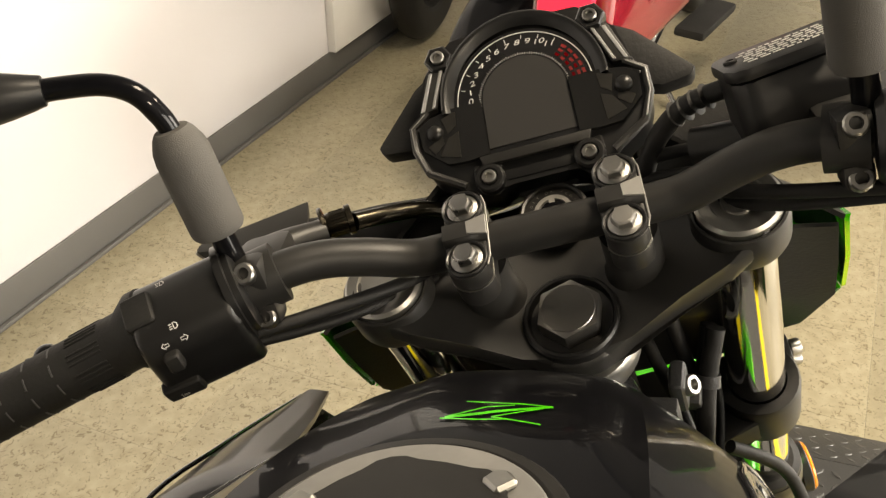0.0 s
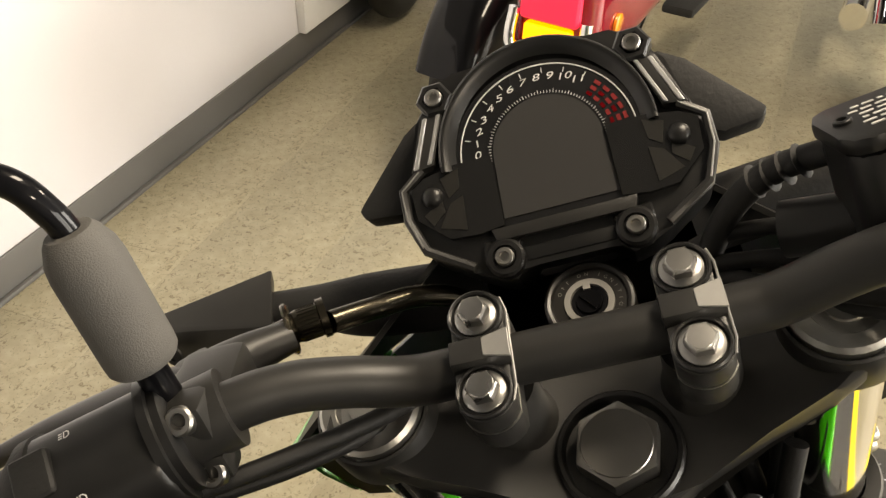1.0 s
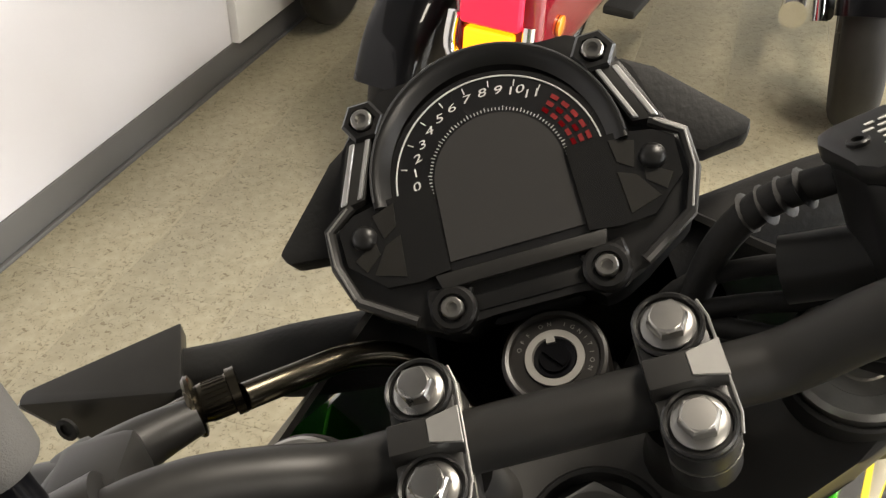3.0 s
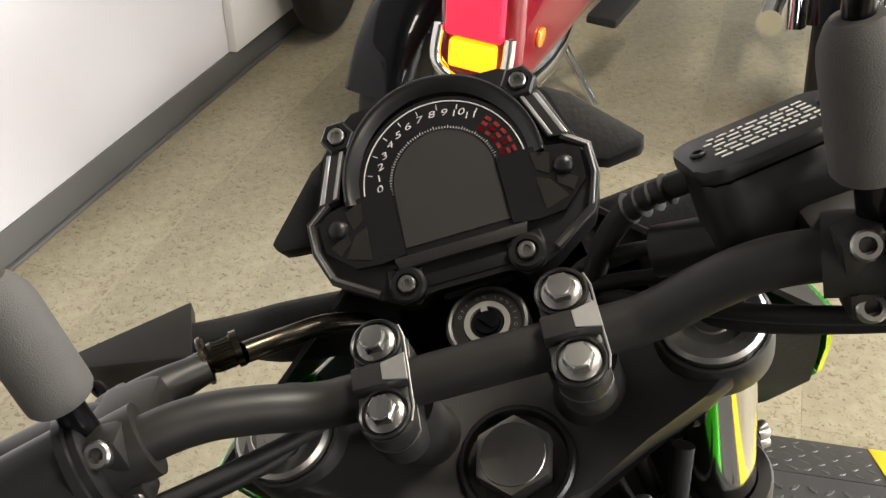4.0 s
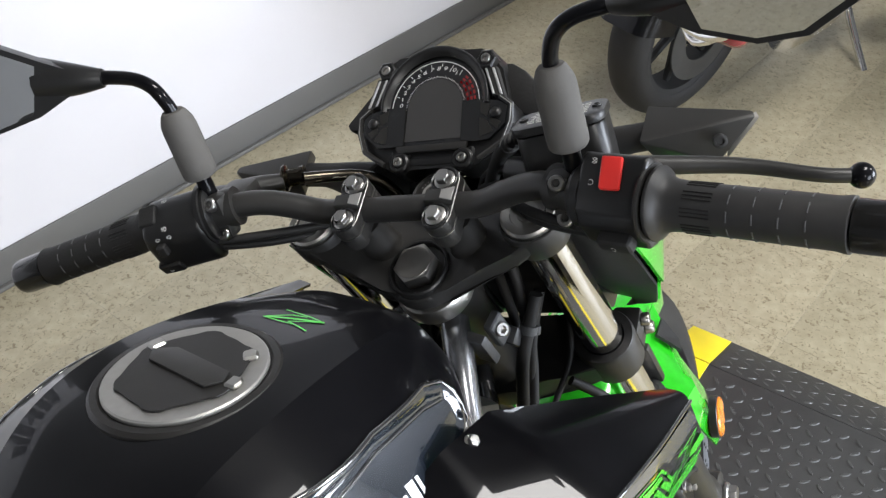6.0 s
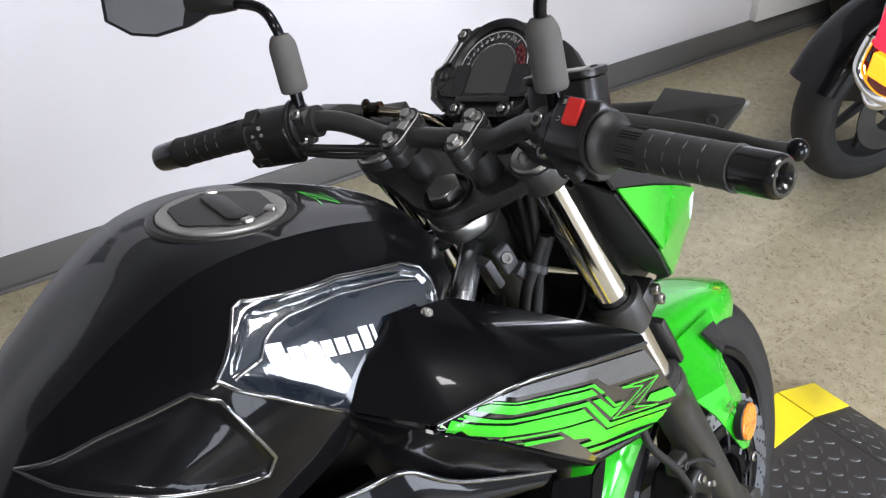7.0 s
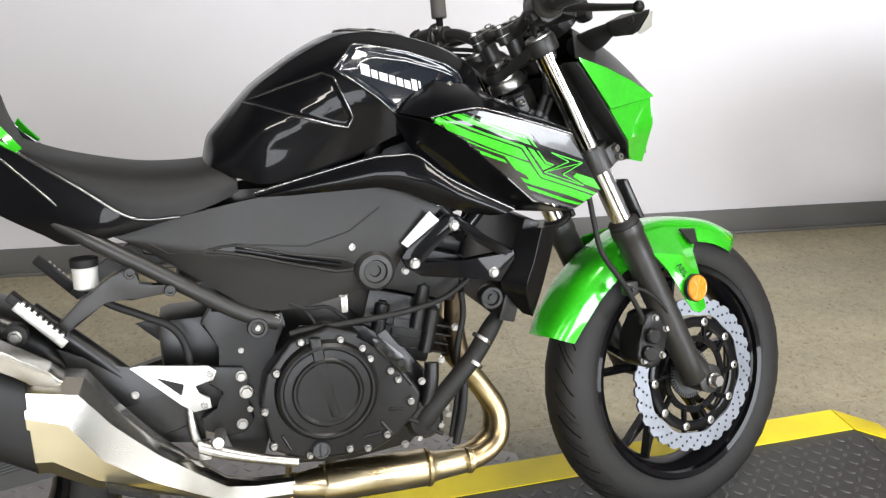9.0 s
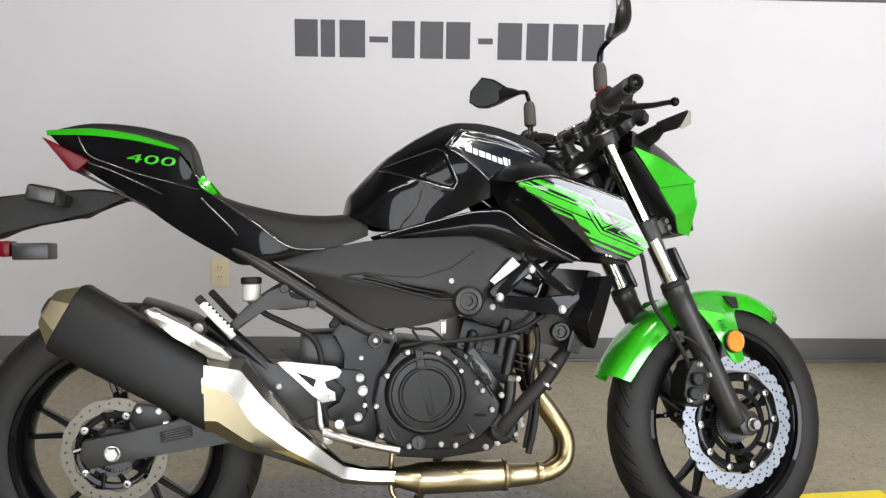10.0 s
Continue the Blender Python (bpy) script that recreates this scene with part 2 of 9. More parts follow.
def floor_mat():
    """Beige vinyl composition tile: speckled chips, faint joints, scuffs and polish wear."""
    m = mat("beige_vinyl_tile", (0.34, 0.30, 0.21), 0.34, var=0.0, scale=9, rvar=0.35)
    nt = m.node_tree
    b = nt.nodes["Principled BSDF"]
    tc = nt.nodes.new("ShaderNodeTexCoord")
    n_soft = nt.nodes.new("ShaderNodeTexNoise")
    n_soft.inputs["Scale"].default_value, n_soft.inputs["Detail"].default_value = 34, 5
    vor = nt.nodes.new("ShaderNodeTexNoise")
    vor.inputs["Scale"].default_value, vor.inputs["Detail"].default_value, vor.inputs["Distortion"].default_value = 80, 5, 1.4
    big = nt.nodes.new("ShaderNodeTexNoise")
    big.inputs["Scale"].default_value, big.inputs["Detail"].default_value = 1.7, 4
    info = nt.nodes.new("ShaderNodeObjectInfo")
    for n in (n_soft, vor, big):
        nt.links.new(tc.outputs["Object"], n.inputs["Vector"])
    r1 = nt.nodes.new("ShaderNodeValToRGB")
    r1.color_ramp.elements[0].position, r1.color_ramp.elements[0].color = 0.30, (0.272, 0.240, 0.160, 1)
    r1.color_ramp.elements[1].position, r1.color_ramp.elements[1].color = 0.70, (0.350, 0.315, 0.220, 1)
    nt.links.new(n_soft.outputs["Fac"], r1.inputs["Fac"])
    r2 = nt.nodes.new("ShaderNodeValToRGB")
    r2.color_ramp.elements[0].position, r2.color_ramp.elements[0].color = 0.335, (0.54, 0.51, 0.45, 1)
    r2.color_ramp.elements[1].position, r2.color_ramp.elements[1].color = 0.45, (1, 1, 1, 1)
    nt.links.new(vor.outputs["Fac"], r2.inputs["Fac"])
    mul = nt.nodes.new("ShaderNodeMix")
    mul.data_type, mul.blend_type = "RGBA", "MULTIPLY"
    mul.inputs["Factor"].default_value = 1.0
    nt.links.new(r1.outputs["Color"], mul.inputs["A"])
    nt.links.new(r2.outputs["Color"], mul.inputs["B"])
    r3 = nt.nodes.new("ShaderNodeMapRange")
    r3.inputs["From Min"].default_value, r3.inputs["From Max"].default_value = 0.3, 0.7
    r3.inputs["To Min"].default_value, r3.inputs["To Max"].default_value = 0.86, 1.1
    nt.links.new(big.outputs["Fac"], r3.inputs["Value"])
    r4 = nt.nodes.new("ShaderNodeMapRange")
    r4.inputs["To Min"].default_value, r4.inputs["To Max"].default_value = 0.985, 1.015
    nt.links.new(info.outputs["Random"], r4.inputs["Value"])
    mm = nt.nodes.new("ShaderNodeMath")
    mm.operation = "MULTIPLY"
    nt.links.new(r3.outputs["Result"], mm.inputs[0])
    nt.links.new(r4.outputs["Result"], mm.inputs[1])
    mul2 = nt.nodes.new("ShaderNodeVectorMath")
    mul2.operation = "SCALE"
    nt.links.new(mul.outputs["Result"], mul2.inputs[0])
    nt.links.new(mm.outputs[0], mul2.inputs["Scale"])
    nt.links.new(mul2.outputs["Vector"], b.inputs["Base Color"])
    return m


M["floor_tile"] = floor_mat()

# ---- mesh helpers ----
CARRY = Matrix.Identity(4)  # pose baked into the meshes that follow (identity, or the steered front end)


def obj(name, bm, material, smooth=35, bake=True):
    if bake:
        bm.transform(CARRY)
    bmesh.ops.recalc_face_normals(bm, faces=bm.faces)
    me = bpy.data.meshes.new(name)
    bm.to_mesh(me)
    bm.free()
    for m in material if isinstance(material, (list, tuple)) else (material,):
        me.materials.append(m)
    if smooth and len(me.polygons):
        me.polygons.foreach_set("use_smooth", [True] * len(me.polygons))
        me.set_sharp_from_angle(angle=radians(smooth))
    return new(name, me)


def part(name, bm, material, parent, label="", smooth=35):
    ob = obj(name, bm, material, smooth)
    ob.parent = parent
    return tagged(ob, label)


def thing(name, label, category, m=None, group="", kind=""):
    ob = new(name)
    ob.empty_display_size = 0.1
    if m is not None:
        ob.matrix_world = m
    return tagged(ob, label, category, group, kind)


def spline(pts, n):
    """Catmull-Rom through the points, n steps a span."""
    p = [Vector(a) for a in pts]
    if len(p) < 3:
        return [p[0].lerp(p[1], i / n) for i in range(n + 1)]
    out = []
    for i in range(len(p) - 1):
        a, b, c, d = p[max(i - 1, 0)], p[i], p[i + 1], p[min(i + 2, len(p) - 1)]
        for k in range(n):
            t = k / n
            out.append(0.5 * ((2 * b) + (c - a) * t + (2 * a - 5 * b + 4 * c - d) * t * t + (3 * b - a - 3 * c + d) * t ** 3))
    return out + [p[-1]]


def tube(bm, pts, r, seg=12, n=6, smooth=True):
    """A round bar along the points; r is one radius or one a point."""
    line = spline(pts, n) if smooth and len(pts) > 2 else [Vector(a) for a in pts]
    if isinstance(r, (int, float)):
        rad = [r] * len(line)
    else:
        rr = [a.x for a in spline([(v, 0, 0) for v in r], n)] if smooth and len(pts) > 2 else list(r)
        rad = rr
    d0 = (line[1] - line[0]).normalized()
    side = d0.orthogonal().normalized()
    rings, prev = [], d0
    for i, p in enumerate(line):
        d = (line[min(i + 1, len(line) - 1)] - line[max(i - 1, 0)]).normalized()
        side = prev.rotation_difference(d) @ side
        side = (side - d * side.dot(d)).normalized()
        prev, up = d, d.cross(side)
        rings.append([bm.verts.new(p + (side * math.cos(2 * math.pi * k / seg) + up * math.sin(2 * math.pi * k / seg)) * rad[i]) for k in range(seg)])
    for a, b in zip(rings, rings[1:]):
        for k in range(seg):
            bm.faces.new((a[k], a[(k + 1) % seg], b[(k + 1) % seg], b[k]))
    bm.faces.new(rings[0][::-1])
    bm.faces.new(rings[-1])
    return bm


def frame_to(p, axis, up=(0, 0, 1)):
    """A pose at p whose z lies along axis."""
    z = Vector(axis).normalized()
    u = Vector(up)
    if abs(z.dot(u)) > 0.99:
        u = Vector((1, 0, 0))
    x = u.cross(z).normalized()
    y = z.cross(x)
    return Matrix(((x.x, y.x, z.x, p[0]), (x.y, y.y, z.y, p[1]), (x.z, y.z, z.z, p[2]), (0, 0, 0, 1)))


def lathe(bm, p, axis, profile, seg=24, closed=False):
    """Turns (radius, height) pairs round the axis at p."""
    m = frame_to(p, axis)
    rings = []
    for r, h in profile:
        if r < 1e-6:
            rings.append([bm.verts.new(m @ Vector((0, 0, h)))])
        else:
            rings.append([bm.verts.new(m @ Vector((r * math.cos(2 * math.pi * k / seg), r * math.sin(2 * math.pi * k / seg), h))) for k in range(seg)])
    pairs = list(zip(rings, rings[1:])) + ([(rings[-1], rings[0])] if closed else [])
    for a, b in pairs:
        for k in range(seg):
            k2 = (k + 1) % seg
            if len(a) == 1 and len(b) == 1:
                continue
            if len(a) == 1:
                bm.faces.new((a[0], b[k2], b[k]))
            elif len(b) == 1:
                bm.faces.new((a[k], a[k2], b[0]))
            else:
                bm.faces.new((a[k], a[k2], b[k2], b[k]))
    if not closed:
        for ring, flip in ((rings[0], True), (rings[-1], False)):
            if len(ring) > 1:
                bm.faces.new(ring[::-1] if flip else ring)
    return bm


def box(bm, c, s, rot=None, bevel=0.0, seg=2):
    m = Matrix.Translation(c) @ (rot if rot is not None else Matrix.Identity(4)) @ Matrix.Diagonal((*s, 1))
    tmp = bmesh.new()
    bmesh.ops.create_cube(tmp, size=1.0, matrix=m)
    if bevel:
        bmesh.ops.bevel(tmp, geom=tmp.edges[:], offset=bevel, segments=seg, profile=0.6, affect="EDGES")
    merge(bm, tmp)
    return bm


def merge(bm, tmp):
    me = bpy.data.meshes.new("tmp")
    tmp.to_mesh(me)
    tmp.free()
    bm.from_mesh(me)
    bpy.data.meshes.remove(me)


def prism(bm, outline, a, b, plane="xz", bevel=0.0, seg=2, to3=None):
    """An outline given in two axes, pulled from a to b along the third, with rounded edges."""
    def three(u, v, w):
        if to3:
            return to3(u, v, w)
        return (u, w, v) if plane == "xz" else (u, v, w) if plane == "xy" else (w, u, v)
    tmp = bmesh.new()
    lo = [tmp.verts.new(three(u, v, a)) for u, v in outline]
    hi = [tmp.verts.new(three(u, v, b)) for u, v in outline]
    tmp.faces.new(lo[::-1])
    tmp.faces.new(hi)
    k = len(lo)
    for i in range(k):
        tmp.faces.new((lo[i], lo[(i + 1) % k], hi[(i + 1) % k], hi[i]))
    if bevel:
        bmesh.ops.bevel(tmp, geom=tmp.edges[:], offset=bevel, segments=seg, profile=0.6, affect="EDGES", clamp_overlap=True)
    bmesh.ops.triangulate(tmp, faces=[f for f in tmp.faces if len(f.verts) > 4])
    merge(bm, tmp)
    return bm


def patch(bm, grid, nu=4, nv=4, thick=0.0, cu=True, cv=True, mirror=False, inward=(0, 0, 0)):
    """A surface through a grid of points (rows of equal length), smooth or straight each way; thick shells it."""
    def run(pts, n, curved):
        return spline(pts, n) if curved else [Vector(pts[i]).lerp(Vector(pts[i + 1]), k / n) for i in range(len(pts) - 1) for k in range(n)] + [Vector(pts[-1])]
    rows = [run(r, nv, cv) for r in grid]
    cols = [run([r[j] for r in rows], nu, cu) for j in range(len(rows[0]))]
    flip = -1 if mirror else 1
    tmp = bmesh.new()
    vs = [[tmp.verts.new((c[i].x, c[i].y * flip, c[i].z)) for c in cols] for i in range(len(cols[0]))]
    for i in range(len(vs) - 1):
        for j in range(len(vs[0]) - 1):
            q = (vs[i][j], vs[i][j + 1], vs[i + 1][j + 1], vs[i + 1][j])
            tmp.faces.new(q if not mirror else q[::-1])
    bmesh.ops.remove_doubles(tmp, verts=tmp.verts[:], dist=1e-5)
    if thick:
        bmesh.ops.recalc_face_normals(tmp, faces=tmp.faces[:])
        bmesh.ops.solidify(tmp, geom=tmp.faces[:], thickness=thick)
    merge(bm, tmp)
    return bm


def hexbolt(bm, p, axis, r=0.006, h=0.006, flange=True):
    if flange:
        lathe(bm, p, axis, [(r * 1.25, 0), (r * 1.25, h * 0.2), (r * 1.1, h * 0.32)], 14)
    m = frame_to(p, axis)
    rings = []
    for rr, hh in ((r, h * 0.2), (r, h * 0.85), (r * 0.90, h)):
        rings.append([bm.verts.new(m @ Vector((rr * math.cos(k * math.pi / 3), rr * math.sin(k * math.pi / 3), hh))) for k in range(6)])
    for a, b in zip(rings, rings[1:]):
        for k in range(6):
            bm.faces.new((a[k], a[(k + 1) % 6], b[(k + 1) % 6], b[k]))
    bm.faces.new(rings[-1])
    return bm


def socketbolt(bm, p, axis, r=0.006, h=0.006):
    lathe(bm, p, axis, [(r, 0), (r, h * 0.8), (r * 0.85, h), (r * 0.55, h), (r * 0.5, h * 0.35), (0, h * 0.35)], 14)
    return bm


def hull(bm, points, bevel=0.0):
    """A solid with flat faces round the points, its edges bevelled."""
    tmp = bmesh.new()
    for p in points:
        tmp.verts.new(p)
    bmesh.ops.convex_hull(tmp, input=tmp.verts[:])
    bmesh.ops.dissolve_limit(tmp, angle_limit=radians(4), verts=tmp.verts[:], edges=tmp.edges[:])
    if bevel:
        bmesh.ops.bevel(tmp, geom=tmp.edges[:], offset=bevel, segments=2, profile=0.6, affect="EDGES", clamp_overlap=True)
    merge(bm, tmp)


def strip(bm, line, width, normal_of, thick=0.0006):
    """A thin ribbon along a line of points, lying against the surface whose normal is normal_of."""
    n = Vector(normal_of).normalized()
    pts = [Vector(a) for a in line]
    lo, hi = [], []
    for i, p in enumerate(pts):
        d = (pts[min(i + 1, len(pts) - 1)] - pts[max(i - 1, 0)]).normalized()
        s = n.cross(d).normalized() * width / 2
        lo.append((bm.verts.new(p - s + n * thick), bm.verts.new(p + s + n * thick)))
    for a, b in zip(lo, lo[1:]):
        bm.faces.new((a[0], a[1], b[1], b[0]))
    return bm


def letters(text, size, extrude=0.0, shear=0.0, space=1.0):
    """A bmesh of built-in-font lettering in the xy plane, centred."""
    cu = bpy.data.curves.new("lettering", "FONT")
    cu.body, cu.size, cu.extrude, cu.shear, cu.space_character = text, size, extrude, shear, space
    cu.align_x, cu.align_y = "CENTER", "CENTER"
    tmp = bpy.data.objects.new("lettering", cu)
    scene.collection.objects.link(tmp)
    me = bpy.data.meshes.new_from_object(tmp.evaluated_get(bpy.context.evaluated_depsgraph_get()))
    bm = bmesh.new()
    bm.from_mesh(me)
    bpy.data.objects.remove(tmp)
    bpy.data.meshes.remove(me)
    bpy.data.curves.remove(cu)
    return bm

# ---- the room ----
WALL_TURN = -5.9  # the long white wall runs a little askew to the motorcycle
wall_pose = pose(0, 1.718, 0, 0, 0, WALL_TURN)


def wall_box(name, x0, x1, y0, y1, z0, z1, material, label, m=None, bevel=0.0):
    bm = bmesh.new()
    box(bm, ((x0 + x1) / 2, (y0 + y1) / 2, (z0 + z1) / 2), (x1 - x0, y1 - y0, z1 - z0), bevel=bevel)
    ob = obj(name, bm, material, smooth=30)
    if m is not None:
        ob.matrix_world = m
    return tagged(ob, label, name.split("_")[0], kind="structure")


WALL_TOP = 1.446
wall_box("wall_north", -6, 7.5, 0, 0.15, 0, WALL_TOP, M["wall_paint"], "long plain white painted wall behind the motorcycle", wall_pose)
wall_box("trim", -6, 7.5, -0.004, 0.15, WALL_TOP + 0.0005, WALL_TOP + 0.022, M["letter_grey"], "thin dark rail along the top of the white wall", wall_pose, 0.002)
wall_box("wall_north", -6, 7.5, 0.03, 0.15, WALL_TOP + 0.0225, CEIL, M["end_wall"], "dark grey upper wall over the white wall", wall_pose)
wall_box("baseboard", -6, 7.5, -0.008, -0.0005, 0.0, 0.098, M["baseboard"], "dark grey vinyl baseboard along the white wall", wall_pose, 0.002)
wall_box("baseboard", -6, 7.5, -0.021, -0.0085, 0.0, 0.012, M["baseboard"], "rounded toe of the dark grey vinyl baseboard", wall_pose, 0.004)
wall_box("trim", 2.75, 3.65, -0.03, -0.0005, 0.099, 1.445, M["frame_white"], "flush white painted panel on the white wall", wall_pose, 0.004)
wall_box("wall_east", ROOM_X1, ROOM_X1 + 0.15, ROOM_Y0, 1.0, 0, CEIL, M["end_wall"], "plain dark grey end wall")
wall_box("wall_west", ROOM_X0 - 0.15, ROOM_X0, ROOM_Y0, 2.6, 0, CEIL, M["end_wall"], "plain dark grey end wall")
wall_box("ceiling", ROOM_X0 - 0.2, ROOM_X1 + 0.2, ROOM_Y0 - 0.2, 3.0, CEIL, CEIL + 0.12, M["ceiling"], "dark painted open ceiling")

# window wall: piers, sill band and head band, with openings between
edges = [ROOM_X0] + [v for w in WINDOWS for v in w] + [ROOM_X1]
for i in range(0, len(edges), 2):
    wall_box("wall_south", edges[i], edges[i + 1], ROOM_Y0 - 0.15, ROOM_Y0, 0, CEIL, M["end_wall"], "dark grey pier of the window wall")
for i, (wx0, wx1) in enumerate(WINDOWS):
    wall_box("wall_south", wx0, wx1, ROOM_Y0 - 0.15, ROOM_Y0, 0, WIN_Z0, M["end_wall"], "dark grey wall under a shop window")
    wall_box("wall_south", wx0, wx1, ROOM_Y0 - 0.15, ROOM_Y0, WIN_Z1, CEIL, M["end_wall"], "dark grey wall over a shop window")
    win = thing("window_%d" % (i + 1), "wide shop window with white frame and mullions", "window", kind="structure")
    fr = bmesh.new()
    for fx in (wx0 + 0.03, wx1 - 0.03):
        box(fr, (fx, ROOM_Y0 - 0.08, (WIN_Z0 + WIN_Z1) / 2), (0.06, 0.07, WIN_Z1 - WIN_Z0 - 0.004), bevel=0.004)
    for fz in (WIN_Z0 + 0.03, WIN_Z1 - 0.03):
        box(fr, ((wx0 + wx1) / 2, ROOM_Y0 - 0.08, fz), (wx1 - wx0 - 0.122, 0.068, 0.06), bevel=0.004)
    part("window_frame", fr, M["frame_white"], win)
    for k in (1, 2):
        mb = bmesh.new()
        box(mb, (wx0 + (wx1 - wx0) * k / 3, ROOM_Y0 - 0.08, (WIN_Z0 + WIN_Z1) / 2), (0.05, 0.06, WIN_Z1 - WIN_Z0 - 0.124), bevel=0.004)
        part("mullion", mb, M["frame_white"], win)
    gb = bmesh.new()
    box(gb, ((wx0 + wx1) / 2, ROOM_Y0 - 0.08, (WIN_Z0 + WIN_Z1) / 2), (wx1 - wx0 - 0.1, 0.006, WIN_Z1 - WIN_Z0 - 0.1))
    pane = part("pane", gb, M["glass"], win)
    pane.visible_shadow = False

# housings and diffusers for the added overhead lamps, out of view
for lx, ly in FILL_LAMPS:
    tr = thing("fill_fixture", "unseen fill-light fixture added overhead, with white housing", "light", group="ceiling lights")
    hb = bmesh.new()
    box(hb, (lx, ly, CEIL - 0.02), (1.24, 0.64, 0.036), bevel=0.006)
    part("housing", hb, M["frame_white"], tr)
    db = bmesh.new()
    box(db, (lx, ly, CEIL - 0.041), (1.18, 0.58, 0.006), bevel=0.002)
    part("diffuser", db, M["fill_glow"], tr, "glowing diffuser")

ground = bmesh.new()
box(ground, (0.8, -1.2, -0.0615), (13, 9, 0.1))
floor = tagged(obj("floor", ground, M["grout"], 0), "speckled beige vinyl floor tiles with fine joints", "floor", kind="structure")
TILE = 0.3048


def tile_mesh(w, d):
    bm = bmesh.new()
    box(bm, (0, 0, -0.005), (w - 0.0004, d - 0.0004, 0.0098), bevel=0.0002, seg=1)
    me = bpy.data.meshes.new("floor_tile")
    bm.to_mesh(me)
    bm.free()
    me.materials.append(M["floor_tile"])
    return me


one_tile = tile_mesh(TILE, TILE)
rest = bmesh.new()
floor_turn = pose(0, 0, 0, 0, 0, WALL_TURN)
for i in range(-15, 22):
    for j in range(-18, 7):
        c_ = floor_turn @ Vector((i * TILE + 0.11, j * TILE + 0.05, 0))
        if not (ROOM_X0 - 0.2 < c_.x < ROOM_X1 + 0.2 and ROOM_Y0 - 0.2 < c_.y < 2.4):
            continue
        near = -3 <= i <= 12 and -3 <= j <= 6
        if near:
            t_ = new("floor_tile", one_tile)
            t_.matrix_world = floor_turn @ pose(i * TILE + 0.11, j * TILE + 0.05, 0)
            t_.parent = floor
        else:
            tmp_ = bmesh.new()
            tmp_.from_mesh(one_tile)
            tmp_.transform(floor_turn @ pose(i * TILE + 0.11, j * TILE + 0.05, 0))
            merge(rest, tmp_)
far_tiles = obj("far_floor_tiles", rest, M["floor_tile"], 0, bake=False)
far_tiles.parent = floor
tagged(far_tiles, "speckled beige vinyl floor tiles farther off", kind="stuff")
outside = bmesh.new()
box(outside, (0, -40, -0.2), (160, 69, 0.1))
tagged(obj("pavement", outside, M["grey_plate"], 0), "pale concrete forecourt outside the windows", "pavement", kind="structure")

# dark-grey wall sign: one bar for each character of the number that stood there
sign = thing("wall_sign", "row of dark grey number characters painted on the white wall", "sign", wall_pose)
CHARS = [(0.0, 0.087, 1), (0.098, 0.153, 1), (0.170, 0.268, 1), (0.284, 0.356, 0), (0.371, 0.458, 1), (0.480, 0.568, 1), (0.579, 0.672, 1),
           (0.703, 0.760, 0), (0.779, 0.873, 1), (0.891, 0.976, 1), (0.993, 1.091, 1), (1.109, 1.194, 1)]
for c0, c1, tall in CHARS:
    cb = bmesh.new()
    z0, z1 = (1.205, 1.343) if tall else (1.262, 1.284)
    box(cb, (-0.3075 + (c0 + c1) * 0.494, -0.0012, (z0 + z1) / 2), ((c1 - c0) * 0.988, 0.0016, z1 - z0))
    part("character_bar", cb, M["letter_grey"], sign)

# power outlet on the long wall
outlet = thing("wall_outlet", "almond plastic double power outlet on the white wall", "outlet", wall_pose @ pose(-0.615, 0, 0.362))
ob_ = bmesh.new()
box(ob_, (0, -0.003, 0), (0.072, 0.006, 0.115), bevel=0.0025)
part("cover_plate", ob_, M["almond"], outlet)
for sz in (-0.02, 0.02):
    rb = bmesh.new()
    lathe(rb, (0, -0.006, sz), (0, -1, 0), [(0.0165, 0), (0.0165, 0.0015), (0.0155, 0.002), (0, 0.002)], 20)
    sock = part("socket", rb, M["almond"], outlet)
    for sx in (-0.006, 0.006):
        slot = bmesh.new()
        box(slot, (sx, -0.0083, sz + 0.003), (0.0022, 0.0006, 0.008))
        part("slot", slot, M["rubber"], sock)

# ---- the lift under the motorcycle: black tread plate with yellow edges and a front ramp ----
LIFT_Z = 0.080
lift = thing("motorcycle_lift", "low black tread-plate motorcycle lift with yellow edges", "lift")
LX0, LX1, LXR = -1.45, 1.26, 1.415
LYL, LYR = 0.228, -0.452
lb = bmesh.new()
box(lb, ((LX0 + LX1) / 2, (LYL + LYR) / 2, LIFT_Z / 2), (LX1 - LX0, LYL - LYR, LIFT_Z - 0.001), bevel=0.004)
part("deck", lb, M["lift_black"], lift)
rp = bmesh.new()
prism(rp, [(LX1 + 0.0015, 0.001), (LX1 + 0.0015, LIFT_Z - 0.002), (LXR, 0.012), (LXR, 0.001)], LYR, LYL, bevel=0.002)
part("ramp", rp, M["lift_black"], lift)
slope = math.atan2(0.012 - LIFT_Z, LXR - LX1)
for y0, y1 in ((0.138, LYL - 0.001), (LYR + 0.001, -0.366)):
    yb_ = bmesh.new()
    box(yb_, ((LX0 + LX1) / 2, (y0 + y1) / 2, LIFT_Z + 0.0008), (LX1 - LX0 - 0.004, y1 - y0, 0.0022), bevel=0.0006, seg=1)
    part("yellow_edge", yb_, M["yellow"], lift, "worn yellow painted edge strip")
    yr = bmesh.new()
    prism(yr, [(LX1 + 0.001, LIFT_Z - 0.001), (LX1 + 0.001, LIFT_Z + 0.002), (LXR - 0.002, 0.0145), (LXR - 0.002, 0.0115)], y0, y1, bevel=0.0005, seg=1)
    part("yellow_edge", yr, M["yellow"], lift, "worn yellow painted edge strip on the ramp")


